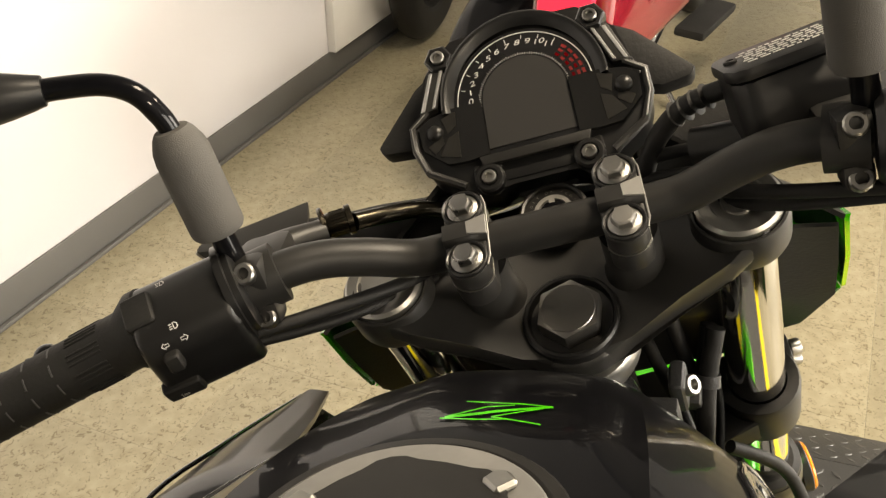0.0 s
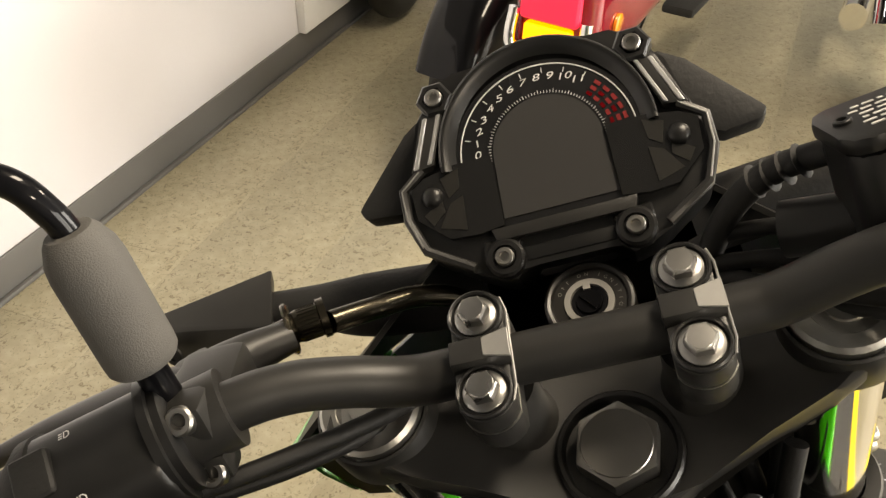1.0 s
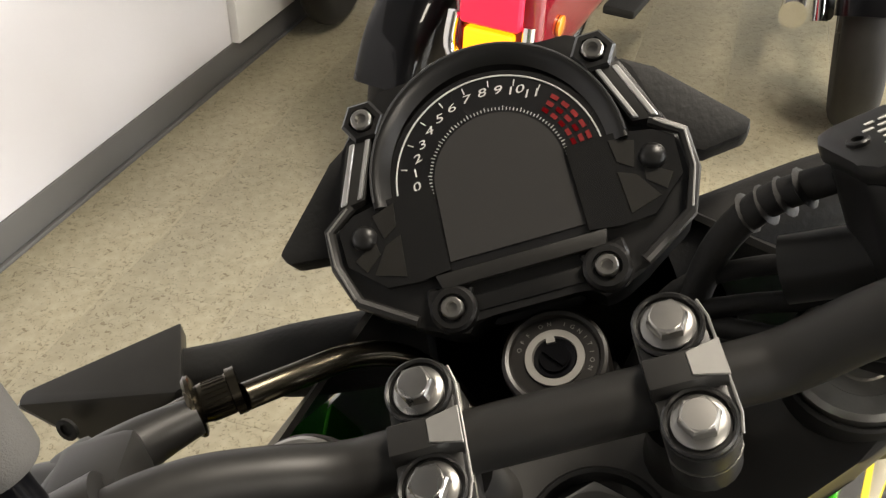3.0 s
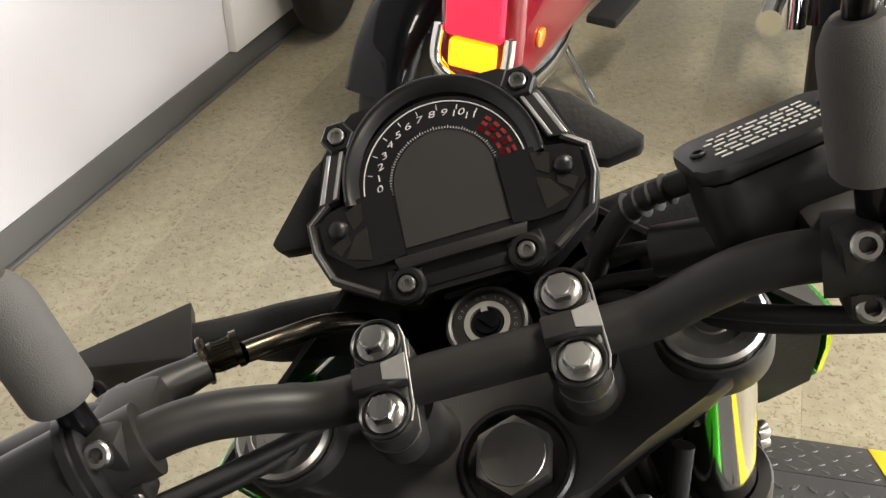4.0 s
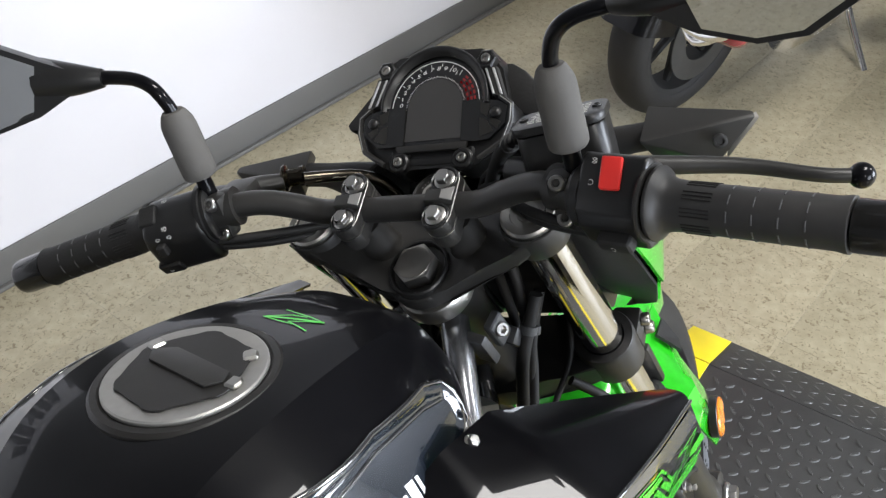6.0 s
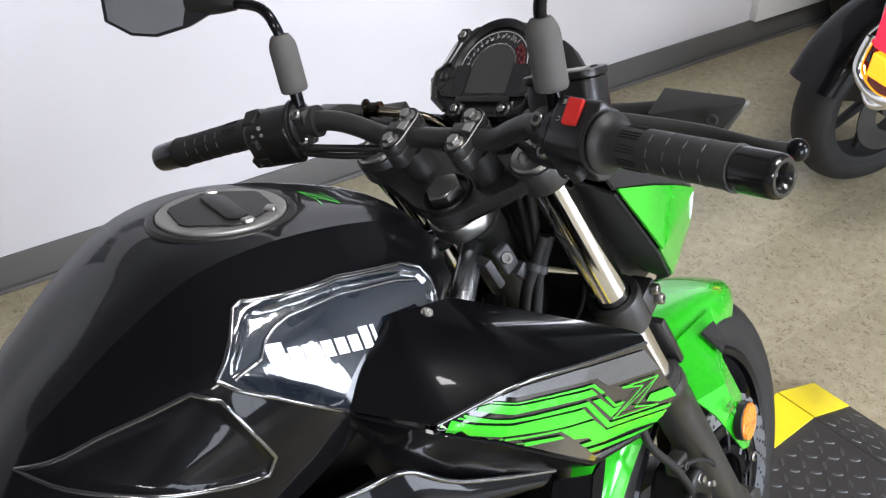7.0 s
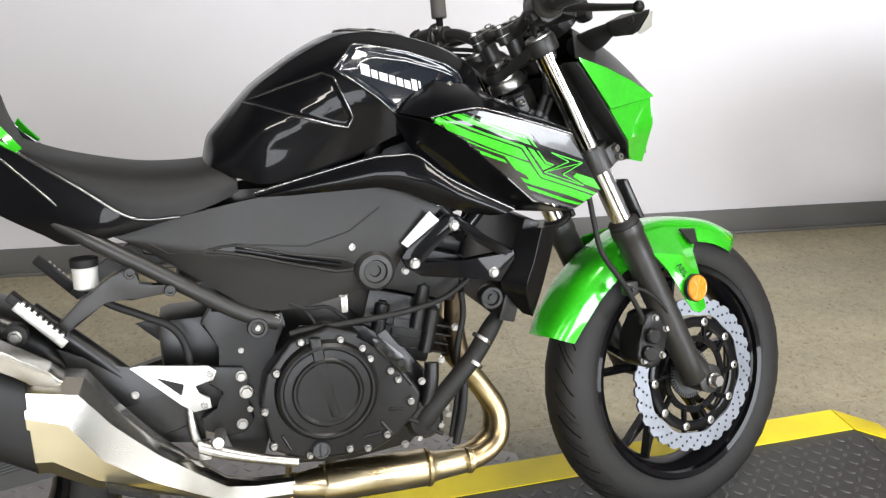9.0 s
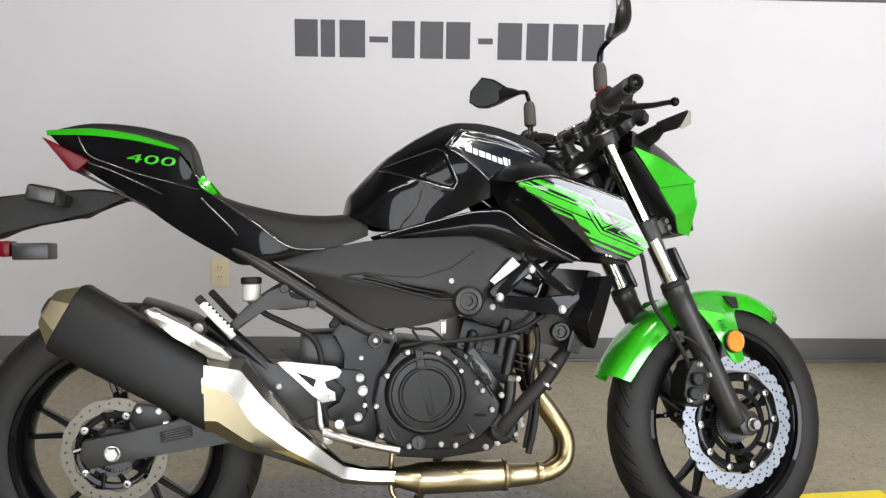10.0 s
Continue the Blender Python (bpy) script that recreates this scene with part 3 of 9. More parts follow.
def lug_mesh(name, length, width, height, material):
    bm = bmesh.new()
    ring = [(-length / 2, 0), (-length * 0.25, -width / 2), (length * 0.25, -width / 2), (length / 2, 0), (length * 0.25, width / 2), (-length * 0.25, width / 2)]
    lo = [bm.verts.new((x, y, -0.0008)) for x, y in ring]
    hi = [bm.verts.new((x * 0.72, y * 0.55, height)) for x, y in ring]
    for k in range(6):
        bm.faces.new((lo[k], lo[(k + 1) % 6], hi[(k + 1) % 6], hi[k]))
    bm.faces.new(hi)
    return bm


def lugs(bm, x0, x1, y0, y1, zfun, pitch, length, width, height, tilt=0.0, keep=None):
    src = lug_mesh("lug", length, width, height, None)
    vs = [v.co.copy() for v in src.verts]
    fs = [[v.index for v in f.verts] for f in src.faces]
    src.verts.ensure_lookup_table()
    src.verts.index_update()
    fs = [[v.index for v in f.verts] for f in src.faces]
    src.free()
    verts, faces = [], []
    nx, ny = int((x1 - x0) / pitch), int((y1 - y0) / pitch)
    for i in range(nx):
        for j in range(ny):
            cx, cy = x0 + (i + 0.5) * pitch, y0 + (j + 0.5) * pitch
            if keep and not keep(cx, cy):
                continue
            a = radians(45 if (i + j) % 2 else -45)
            base = len(verts)
            r = Matrix.Translation((cx, cy, zfun(cx, cy))) @ Matrix.Rotation(tilt, 4, "Y") @ Matrix.Rotation(a, 4, "Z")
            verts += [r @ v for v in vs]
            faces += [[base + k for k in f] for f in fs]
    me = bpy.data.meshes.new("tmp")
    me.from_pydata([tuple(v) for v in verts], [], faces)
    bm.from_mesh(me)
    bpy.data.meshes.remove(me)


lg = bmesh.new()
lugs(lg, LX0 + 0.01, LX1 - 0.005, -0.362, 0.134, lambda x, y: LIFT_Z - 0.0006, 0.0285, 0.025, 0.0085, 0.0022)
lugs(lg, LX1 + 0.006, LXR - 0.004, -0.362, 0.134, lambda x, y: LIFT_Z - 0.002 + (x - LX1) * math.tan(slope), 0.0285, 0.025, 0.0085, 0.0022, -slope)
lug_ob = part("tread_pattern", lg, M["lug"], lift, "raised diamond tread lugs")
lug_ob["kind"] = "stuff"

# grey aluminium tread plate lying on the floor beside the lift
gp = thing("tread_plate", "loose grey aluminium tread plate lying beside the lift", "metal plate")
PLATE = [(-0.75, 0.245), (0.47, 0.245), (0.47, 0.335), (0.20, 0.565), (0.02, 0.60), (-0.75, 0.615)]
pb_ = bmesh.new()
prism(pb_, PLATE, 0.002, 0.022, plane="xy", bevel=0.003)
part("plate", pb_, M["grey_plate"], gp)
pl_ = bmesh.new()
lugs(pl_, -0.74, 0.46, 0.25, 0.61, lambda x, y: 0.0215, 0.0285, 0.025, 0.0085, 0.002,
     keep=lambda x, y: y < 0.59 and (x < 0.19 or y < 0.545 - (x - 0.20) * 0.85))
part("tread_pattern", pl_, M["grey_plate"], gp)["kind"] = "stuff"

# ---- the motorcycle ----
LEAN = 11.79
bike = thing("motorcycle", "black and lime-green naked motorcycle leaning on its side stand", "motorcycle",
             pose(0.0017, -0.0008, 0.0815, -LEAN, 0, 0.3))
RAKE = radians(24.5)
AX = Vector((-math.sin(RAKE), 0, math.cos(RAKE)))   # steering axis, upwards
FW = Vector((math.cos(RAKE), 0, math.sin(RAKE)))    # ahead, square to it
A0 = Vector((0.777, 0, 0))
STEER = Matrix.Translation((0, -0.003, 0)) @ Matrix.Translation(A0) @ Matrix.Rotation(radians(15.0), 4, AX) @ Matrix.Translation(-A0)
BODY = Matrix.Identity(4)


def on_axis(z, ahead=0.0, y=0.0):
    """A point of the front end: on the steering axis at height z, moved ahead square to it."""
    k = z / AX.z
    p = A0 + AX * k + FW * ahead
    return Vector((p.x, y, p.z))


# --- wheels ---
def wheel(name, cx, cz, radius, width, disc_r, disc_y, label):
    w = thing(name, "", "")
    w.parent = bike
    tagged(w, label)
    c = Vector((cx, 0, cz))
    hw = width / 2
    t = bmesh.new()
    prof = []
    for k in range(25):
        a = math.pi * (k / 24)
        y = -hw * math.cos(a)
        rr = radius - (1 - math.sin(a) ** 0.62) * (radius - 0.222) if 0 < k < 24 else 0.222
        prof.append((rr, y))
    prof = [(0.214, -hw * 0.80)] + [(0.222, -hw * 0.90), (0.238, -hw * 1.0)] + [p for p in prof[3:-3]] + [(0.238, hw * 1.0), (0.222, hw * 0.90), (0.214, hw * 0.80)]
    lathe(t, c, (0, 1, 0), prof, 72, closed=True)
    tyre = part("tyre", t, M["tyre"], w, "worn black rubber tyre with sipes", smooth=60)
    grooves = bmesh.new()
    for k in range(40):
        for flip in (-1, 1):
            a0 = 2 * math.pi * (k + 0.25 * flip) / 40
            run = []
            for q in range(5):
                al = 1.32 - 0.17 * q
                rr = radius - (1 - math.sin(al) ** 0.62) * (radius - 0.222) + 0.0003
                a = a0 + 0.045 * q
                run.append(c + Vector((rr * math.cos(a), flip * hw * math.cos(al), rr * math.sin(a))))
            out = Vector((math.cos(a0 + 0.09), flip * 0.55, math.sin(a0 + 0.09))).normalized()
            strip(grooves, run, 0.0032 if k % 2 else 0.0022, out, 0.0002)
    part("tread_groove", grooves, M["gloss_black"], tyre, "dark slanted tread grooves")["kind"] = "stuff"
    g = bmesh.new()
    n = 30
    for k in range(n):
        for sgn in (-1, 1):
            pts = []
            a0 = 2 * math.pi * (k + (0.5 if sgn > 0 else 0)) / n
            for s in range(6):
                yy = sgn * hw * (0.22 + 0.62 * s / 5)
                ph = math.acos(max(-1, min(1, -yy / hw)))
                rr = radius - (1 - math.sin(ph) ** 0.62) * (radius - 0.222) + 0.0004
                aa = a0 + 0.20 * s / 5
                pts.append((cx + rr * math.cos(aa), yy, cz + rr * math.sin(aa)))
            for s in range(5):
                p, q = Vector(pts[s]), Vector(pts[s + 1])
                d = (q - p).normalized()
                nrm = (p - Vector((cx, p.y * 0.55, cz))).normalized()
                sd = nrm.cross(d).normalized() * (0.0016 if 0 < s < 4 else 0.001)
                g.faces.new([g.verts.new(v) for v in (p - sd, p + sd, q + sd, q - sd)])
    tagged(part("sipes", g, M["dark_plastic"], w, "dark cut tread grooves", smooth=0), kind="stuff")
    r = bmesh.new()
    rw = hw * 0.80
    lathe(r, c, (0, 1, 0), [(0.219, -rw), (0.2225, -rw - 0.004), (0.216, -rw - 0.009), (0.207, -rw - 0.006), (0.205, -rw + 0.004), (0.196, -rw + 0.012),
                            (0.186, -0.012), (0.186, 0.012), (0.196, rw - 0.012), (0.205, rw - 0.004), (0.207, rw + 0.006), (0.216, rw + 0.009),
                            (0.2225, rw + 0.004), (0.219, rw)], 72, closed=True)
    part("rim", r, M["gloss_black"], w, "gloss black cast rim")
    h = bmesh.new()
    lathe(h, c, (0, 1, 0), [(0.012, -hw * 0.9), (0.030, -hw * 0.9), (0.036, -hw * 0.5), (0.031, 0), (0.036, hw * 0.5), (0.030, hw * 0.9), (0.012, hw * 0.9)], 32)
    part("hub", h, M["satin_metal"], w)
    for k in range(5):
        s = bmesh.new()
        a = 2 * math.pi * k / 5 + 0.35
        for da in (-0.17, 0.17):
            p0 = c + Vector((math.cos(a + da * 0.9), 0, math.sin(a + da * 0.9))) * 0.028
            p1 = c + Vector((math.cos(a + da * 0.45), 0, math.sin(a + da * 0.45))) * 0.11
            p2 = c + Vector((math.cos(a + da), 0, math.sin(a + da))) * 0.193
            for q0, q1, w0, w1 in ((p0, p1, 0.020, 0.013), (p1, p2, 0.013, 0.010)):
                d = (q1 - q0).normalized()
                sd = Vector((0, 1, 0)).cross(d)
                lo = [q0 + sd * w0 * 0.5 + Vector((0, yy, 0)) for yy in (-0.014, 0.014)] + [q0 - sd * w0 * 0.5 + Vector((0, yy, 0)) for yy in (0.014, -0.014)]
                hi = [q1 + sd * w1 * 0.5 + Vector((0, yy, 0)) for yy in (-0.010, 0.010)] + [q1 - sd * w1 * 0.5 + Vector((0, yy, 0)) for yy in (0.010, -0.010)]
                lv, hv = [s.verts.new(v) for v in lo], [s.verts.new(v) for v in hi]
                for i in range(4):
                    s.faces.new((lv[i], lv[(i + 1) % 4], hv[(i + 1) % 4], hv[i]))
                s.faces.new(lv[::-1])
                s.faces.new(hv)
        bmesh.ops.bevel(s, geom=s.edges[:], offset=0.0022, segments=1, affect="EDGES")
        part("spoke", s, M["gloss_black"], w, "gloss black twin spoke")
    # wavy drilled disc
    d = bmesh.new()
    N = 240
    yo = (disc_y - 0.0025, disc_y + 0.0025)
    amp = 0.0030 if disc_r > 0.14 else 0.0014
    waves = 30 if disc_r > 0.14 else 10
    ro = [disc_r - amp + amp * max(-1.0, min(1.0, 2.2 * math.sin(waves * 2 * math.pi * k / N) + 0.9)) for k in range(N)]
    ri = [disc_r * 0.775 - 0.0022 * math.sin(10 * 2 * math.pi * k / N) for k in range(N)]
    V = [[[d.verts.new((cx + rad[k] * math.cos(2 * math.pi * k / N), yy, cz + rad[k] * math.sin(2 * math.pi * k / N))) for k in range(N)] for rad in (ro, ri)] for yy in yo]
    for k in range(N):
        k2 = (k + 1) % N
        for side in V:
            d.faces.new((side[0][k], side[0][k2], side[1][k2], side[1][k]))
        for e in (0, 1):
            d.faces.new((V[0][e][k], V[1][e][k], V[1][e][k2], V[0][e][k2]))
    disc = part("brake_disc", d, M["disc_steel" if disc_r > 0.14 else "rear_disc"], w, "wavy drilled steel brake disc", smooth=25)
    dh = bmesh.new()
    for k in range(30):
        for j, rr in enumerate((0.935, 0.875, 0.825) if disc_r > 0.14 else (0.9,)):
            a = 2 * math.pi * (k + 0.33 * j) / 30
            lathe(dh, (cx + disc_r * rr * math.cos(a), disc_y - 0.0028, cz + disc_r * rr * math.sin(a)), (0, -1, 0), [(0.0026, 0), (0.0026, 0.0006), (0, 0.0006)], 8)
    tagged(part("drill_holes", dh, M["rubber"], disc, "dark drilled holes", smooth=0), kind="stuff")
    cr = bmesh.new()
    lathe(cr, (cx, disc_y, cz), (0, 1, 0), [(disc_r * 0.42, -0.002), (disc_r * 0.50, -0.003), (disc_r * 0.50, 0.003), (disc_r * 0.42, 0.002)], 48, closed=True)
    lathe(cr, (cx, disc_y, cz), (0, 1, 0), [(disc_r * 0.61, -0.002), (disc_r * 0.63, -0.0035), (disc_r * 0.73, -0.0035), (disc_r * 0.745, -0.002), (disc_r * 0.745, 0.002), (disc_r * 0.61, 0.002)], 48, closed=True)
    carrier = part("carrier", cr, M["gloss_black"], w, "black disc carrier")
    for k in range(10):
        a = 2 * math.pi * k / 10
        d0, d1 = Vector((math.cos(a - 0.16), 0, math.sin(a - 0.16))), Vector((math.cos(a), 0, math.sin(a)))
        arm = bmesh.new()
        tube(arm, [c + Vector((0, disc_y, 0)) + d0 * disc_r * 0.46, c + Vector((0, disc_y, 0)) + d1 * disc_r * 0.76], 0.0058, 8, smooth=False)
        part("carrier_arm", arm, M["gloss_black"], carrier)
    for k in range(10 if disc_r > 0.14 else 5):
        a = 2 * math.pi * k / (10 if disc_r > 0.14 else 5)
        rb = bmesh.new()
        lathe(rb, (cx + disc_r * 0.685 * math.cos(a), disc_y - 0.0036, cz + disc_r * 0.685 * math.sin(a)), (0, -1, 0),
              [(0.0085, 0), (0.0085, 0.002), (0.0055, 0.0032), (0.003, 0.0032), (0.003, 0.001), (0, 0.001)], 14)
        part("rivet", rb, M["steel"], disc, "bright steel disc button")
    tr = bmesh.new()
    for k in range(48):
        a = 2 * math.pi * k / 48
        box(tr, (cx + 0.046 * math.cos(a), disc_y + 0.012, cz + 0.046 * math.sin(a)), (0.0095, 0.0015, 0.0032), Matrix.Rotation(-a, 4, "Y"))
    lathe(tr, (cx, disc_y + 0.012, cz), (0, 1, 0), [(0.028, -0.0007), (0.042, -0.0007), (0.042, 0.0007), (0.028, 0.0007)], 40, closed=True)
    part("sensor_ring", tr, M["engine_grey"], w, "toothed grey wheel-speed ring")
    return w


CARRY = STEER
wheel("front_wheel", 0.696, 0.296, 0.297, 0.108, 0.155, -0.076, "black front wheel with a single wavy brake disc")
CARRY = BODY
wheel("rear_wheel", -0.685, 0.306, 0.306, 0.150, 0.110, -0.088, "black rear wheel with a wide tyre")

# --- fork and clamps ---
CARRY = STEER
FORK_Y = 0.105
FORK_UP = Vector((-0.4645, 0, 1)).normalized()


def fork_at(z, y):
    """A point on the middle line of a fork leg at height z."""
    return Vector((0.360 + (0.966 - z) * 0.4645, y, z))


for sgn in (-1, 1):
    y = FORK_Y * sgn
    f = thing("fork_leg", "", "")
    f.parent = bike
    tagged(f, "telescopic fork leg with chrome tube and black slider")
    t = bmesh.new()
    tube(t, [fork_at(0.575, y), fork_at(0.955, y)], 0.0205, 32, smooth=False)
    part("tube", t, M["chrome"], f, "polished chrome fork tube")
    lo = bmesh.new()
    lathe(lo, fork_at(0.615, y), -FORK_UP, [(0.0215, -0.004), (0.0295, -0.002), (0.0305, 0.006), (0.0305, 0.018), (0.0285, 0.022), (0.0285, 0.05), (0.0275, 0.20),
                                                 (0.0265, 0.30), (0.0265, 0.345), (0.020, 0.355)], 32)
    part("slider", lo, M["satin_metal"], f, "satin black fork slider")
    ds = bmesh.new()
    lathe(ds, fork_at(0.618, y), FORK_UP, [(0.0212, 0.0), (0.029, 0.0), (0.029, 0.007), (0.0235, 0.012), (0.0212, 0.012)], 32)
    part("dust_seal", ds, M["rubber"], f)
    cp = bmesh.new()
    lathe(cp, fork_at(0.963, y), FORK_UP, [(0.0245, -0.004), (0.0245, 0.003), (0.0225, 0.005), (0.0160, 0.005), (0.0152, 0.0035), (0.0100, 0.0035), (0.0095, 0.0050), (0, 0.0050)], 32)
    part("fork_cap", cp, M["alu"], f, "bright aluminium fork cap")
    ab = bmesh.new()
    lathe(ab, (0.693, y - 0.024, 0.295), (0, 1, 0), [(0.016, 0), (0.0285, 0.004), (0.0285, 0.044), (0.016, 0.048)], 28)
    tube(ab, [fork_at(0.34, y), Vector((0.693, y, 0.295))], [0.0262, 0.025], 24, smooth=False)
    part("axle_clamp", ab, M["satin_metal"], f)
axle = bmesh.new()
tube(axle, [(0.694, -0.134, 0.293), (0.694, 0.134, 0.293)], 0.0095, 20, smooth=False)
hexbolt(axle, (0.694, -0.132, 0.293), (0, -1, 0), 0.0125, 0.016)
part("front_axle", axle, M["steel"], bike, "bright steel axle with hex nut")


def clamp_point(u, v, w):
    """Ahead u, sideways v, up the steering axis w, from the stem top."""
    p = on_axis(0.9, u, v) + AX * w
    return (p.x, p.y, p.z)

# --- fuel tank ---
CARRY = BODY
TANK = [
    [(-0.199, 0, 0.797), (-0.199, -0.030, 0.796), (-0.198, -0.052, 0.794), (-0.196, -0.070, 0.790), (-0.194, -0.080, 0.786), (-0.191, -0.085, 0.781), (-0.188, -0.086, 0.777)],
    [(-0.190, 0, 0.834), (-0.188, -0.034, 0.832), (-0.185, -0.057, 0.824), (-0.182, -0.080, 0.812), (-0.180, -0.094, 0.799), (-0.177, -0.098, 0.786), (-0.173, -0.097, 0.777)],
    [(-0.172, 0, 0.856), (-0.170, -0.036, 0.854), (-0.166, -0.062, 0.844), (-0.160, -0.088, 0.829), (-0.156, -0.108, 0.811), (-0.152, -0.114, 0.790), (-0.148, -0.111, 0.772)],
    [(-0.113, 0, 0.914), (-0.113, -0.036, 0.914), (-0.113, -0.064, 0.908), (-0.113, -0.102, 0.882), (-0.113, -0.128, 0.846), (-0.113, -0.136, 0.798), (-0.113, -0.126, 0.762)],
    [(-0.066, 0, 0.947), (-0.066, -0.042, 0.947), (-0.066, -0.072, 0.942), (-0.066, -0.110, 0.914), (-0.066, -0.142, 0.866), (-0.066, -0.150, 0.804), (-0.066, -0.136, 0.765)],
    [(-0.019, 0, 0.976), (-0.019, -0.046, 0.975), (-0.019, -0.079, 0.970), (-0.019, -0.130, 0.935), (-0.019, -0.156, 0.886), (-0.019, -0.160, 0.822), (-0.019, -0.144, 0.778)],
    [(0.039, 0, 1.000), (0.039, -0.047, 0.999), (0.039, -0.085, 0.994), (0.039, -0.151, 0.954), (0.039, -0.169, 0.901), (0.039, -0.168, 0.846), (0.039, -0.150, 0.796)],
    [(0.107, 0, 0.9965), (0.107, -0.047, 0.9965), (0.107, -0.085, 0.995), (0.107, -0.148, 0.953), (0.107, -0.168, 0.902), (0.107, -0.168, 0.870), (0.107, -0.152, 0.826)],
    [(0.180, 0, 0.983), (0.180, -0.042, 0.9825), (0.180, -0.075, 0.978), (0.180, -0.128, 0.937), (0.180, -0.146, 0.898), (0.180, -0.142, 0.876), (0.180, -0.130, 0.842)],
    [(0.240, 0, 0.962), (0.240, -0.036, 0.961), (0.240, -0.062, 0.953), (0.240, -0.103, 0.919), (0.240, -0.116, 0.894), (0.240, -0.115, 0.878), (0.240, -0.105, 0.854)],
    [(0.280, 0, 0.934), (0.280, -0.036, 0.931), (0.280, -0.054, 0.922), (0.280, -0.068, 0.906), (0.280, -0.076, 0.892), (0.280, -0.078, 0.878), (0.280, -0.072, 0.862)],
    [(0.298, 0, 0.885), (0.298, -0.030, 0.884), (0.297, -0.044, 0.882), (0.296, -0.055, 0.878), (0.295, -0.060, 0.874), (0.294, -0.062, 0.868), (0.293, -0.060, 0.862)],
]
for row in TANK[3:10]:
    # the lower flank runs straight from the widest line to the seam
    (xa, ya, za), (xb_, yb_, zb_) = row[4], row[6]
    row[5] = ((xa + xb_) / 2, (ya + yb_) / 2 - 0.002, (za + zb_) / 2)
tb = bmesh.new()
for mir in (False, True):
    # the top plateau and the flank meet in a crease
    patch(tb, [row[:3] for row in TANK], 6, 5, mirror=mir)
    patch(tb, [row[2:] for row in TANK], 6, 5, mirror=mir)
bmesh.ops.remove_doubles(tb, verts=tb.verts[:], dist=2e-4)
from mathutils.bvhtree import BVHTree
RECESS = [(0.015, 0.940), (0.050, 0.975), (0.058, 0.977), (0.141, 0.961), (0.212, 0.937), (0.232, 0.924), (0.238, 0.912), (0.236, 0.890), (0.170, 0.866), (0.108, 0.864), (0.081, 0.889), (0.050, 0.914), (0.026, 0.930)]
BEVEL = [(0.026, 0.937), (0.052, 0.938), (0.060, 0.947), (0.072, 0.952), (0.087, 0.954), (0.139, 0.946), (0.199, 0.928), (0.230, 0.914)]
KNEE = [(-0.126, 0.893), (-0.070, 0.913), (-0.004, 0.934), (0.012, 0.926), (0.038, 0.862), (0.030, 0.846), (0.008, 0.850)]


def inset(outline, k):
    cx_, cy_ = sum(p[0] for p in outline) / len(outline), sum(p[1] for p in outline) / len(outline)
    return [(cx_ + (p[0] - cx_) * k, cy_ + (p[1] - cy_) * k) for p in outline]


def edge_depth(outline, u, v):
    """How far a point lies inside an outline; below zero outside."""
    best, inside, n = 9.0, False, len(outline)
    for i in range(n):
        (ax_, ay_), (bx_, by_) = outline[i], outline[(i + 1) % n]
        dx, dy = bx_ - ax_, by_ - ay_
        k = max(0.0, min(1.0, ((u - ax_) * dx + (v - ay_) * dy) / (dx * dx + dy * dy)))
        best = min(best, math.hypot(u - ax_ - k * dx, v - ay_ - k * dy))
        if (ay_ > v) != (by_ > v) and u < ax_ + (v - ay_) / dy * dx:
            inside = not inside
    return best if inside else -best


# press the two panels of each flank into the tank
flank = [f for f in tb.faces if abs(f.calc_center_median().y) > 0.07 and max(edge_depth(o, f.calc_center_median().x, f.calc_center_median().z) for o in (RECESS, KNEE)) > -0.014]
bmesh.ops.subdivide_edges(tb, edges=list({e for f in flank for e in f.edges}), cuts=3, use_grid_fill=True)
tb.normal_update()
whole = BVHTree.FromBMesh(tb)
rim_pts = []
for u, v in RECESS:
    hit = whole.ray_cast(Vector((u, -1.0, v)), Vector((0, 1, 0)))[0]
    if hit is not None:
        rim_pts.append((1.0, u, v, -hit.y))
rim_np = np.array(rim_pts)
plane_k = np.linalg.lstsq(rim_np[:, :3], rim_np[:, 3], rcond=None)[0]
for vtx in tb.verts:
    if abs(vtx.co.y) < 0.05:
        continue
    sg_ = 1 if vtx.co.y > 0 else -1
    dp = edge_depth(RECESS, vtx.co.x, vtx.co.z)
    if dp > 0:
        w_ = min(1.0, dp / 0.010)
        w_ = w_ * w_ * (3 - 2 * w_)
        goal = min(plane_k[0] + plane_k[1] * vtx.co.x + plane_k[2] * vtx.co.z - 0.002, abs(vtx.co.y) - 0.003)
        vtx.co.y = sg_ * (abs(vtx.co.y) * (1 - 0.8 * w_) + goal * 0.8 * w_)
    dk = edge_depth(KNEE, vtx.co.x, vtx.co.z)
    if dk > 0:
        vtx.co.y -= sg_ * 0.0035 * min(1.0, dk / 0.006)
tb.normal_update()
tank_tree = BVHTree.FromBMesh(tb)
tank = part("fuel_tank", tb, M["gloss_black"], bike, "gloss black fuel tank", smooth=16)


def lay(tree, u, v, way, lift_off, fallback=None):
    """The point of a surface met along the way (side, or from above), lifted off it a little."""
    if way == "top":
        hit, nrm, _, _ = tree.ray_cast(Vector((u, v, 1.6)), Vector((0, 0, -1)))
    else:
        hit, nrm, _, _ = tree.ray_cast(Vector((u, way * 1.0, v)), Vector((0, -way, 0)))
    if hit is None:
        return fallback
    out = Vector((0, 0, 1)) if way == "top" else Vector((0, way, 0))
    if nrm.dot(out) < 0:
        nrm = -nrm
    return hit + nrm * lift_off


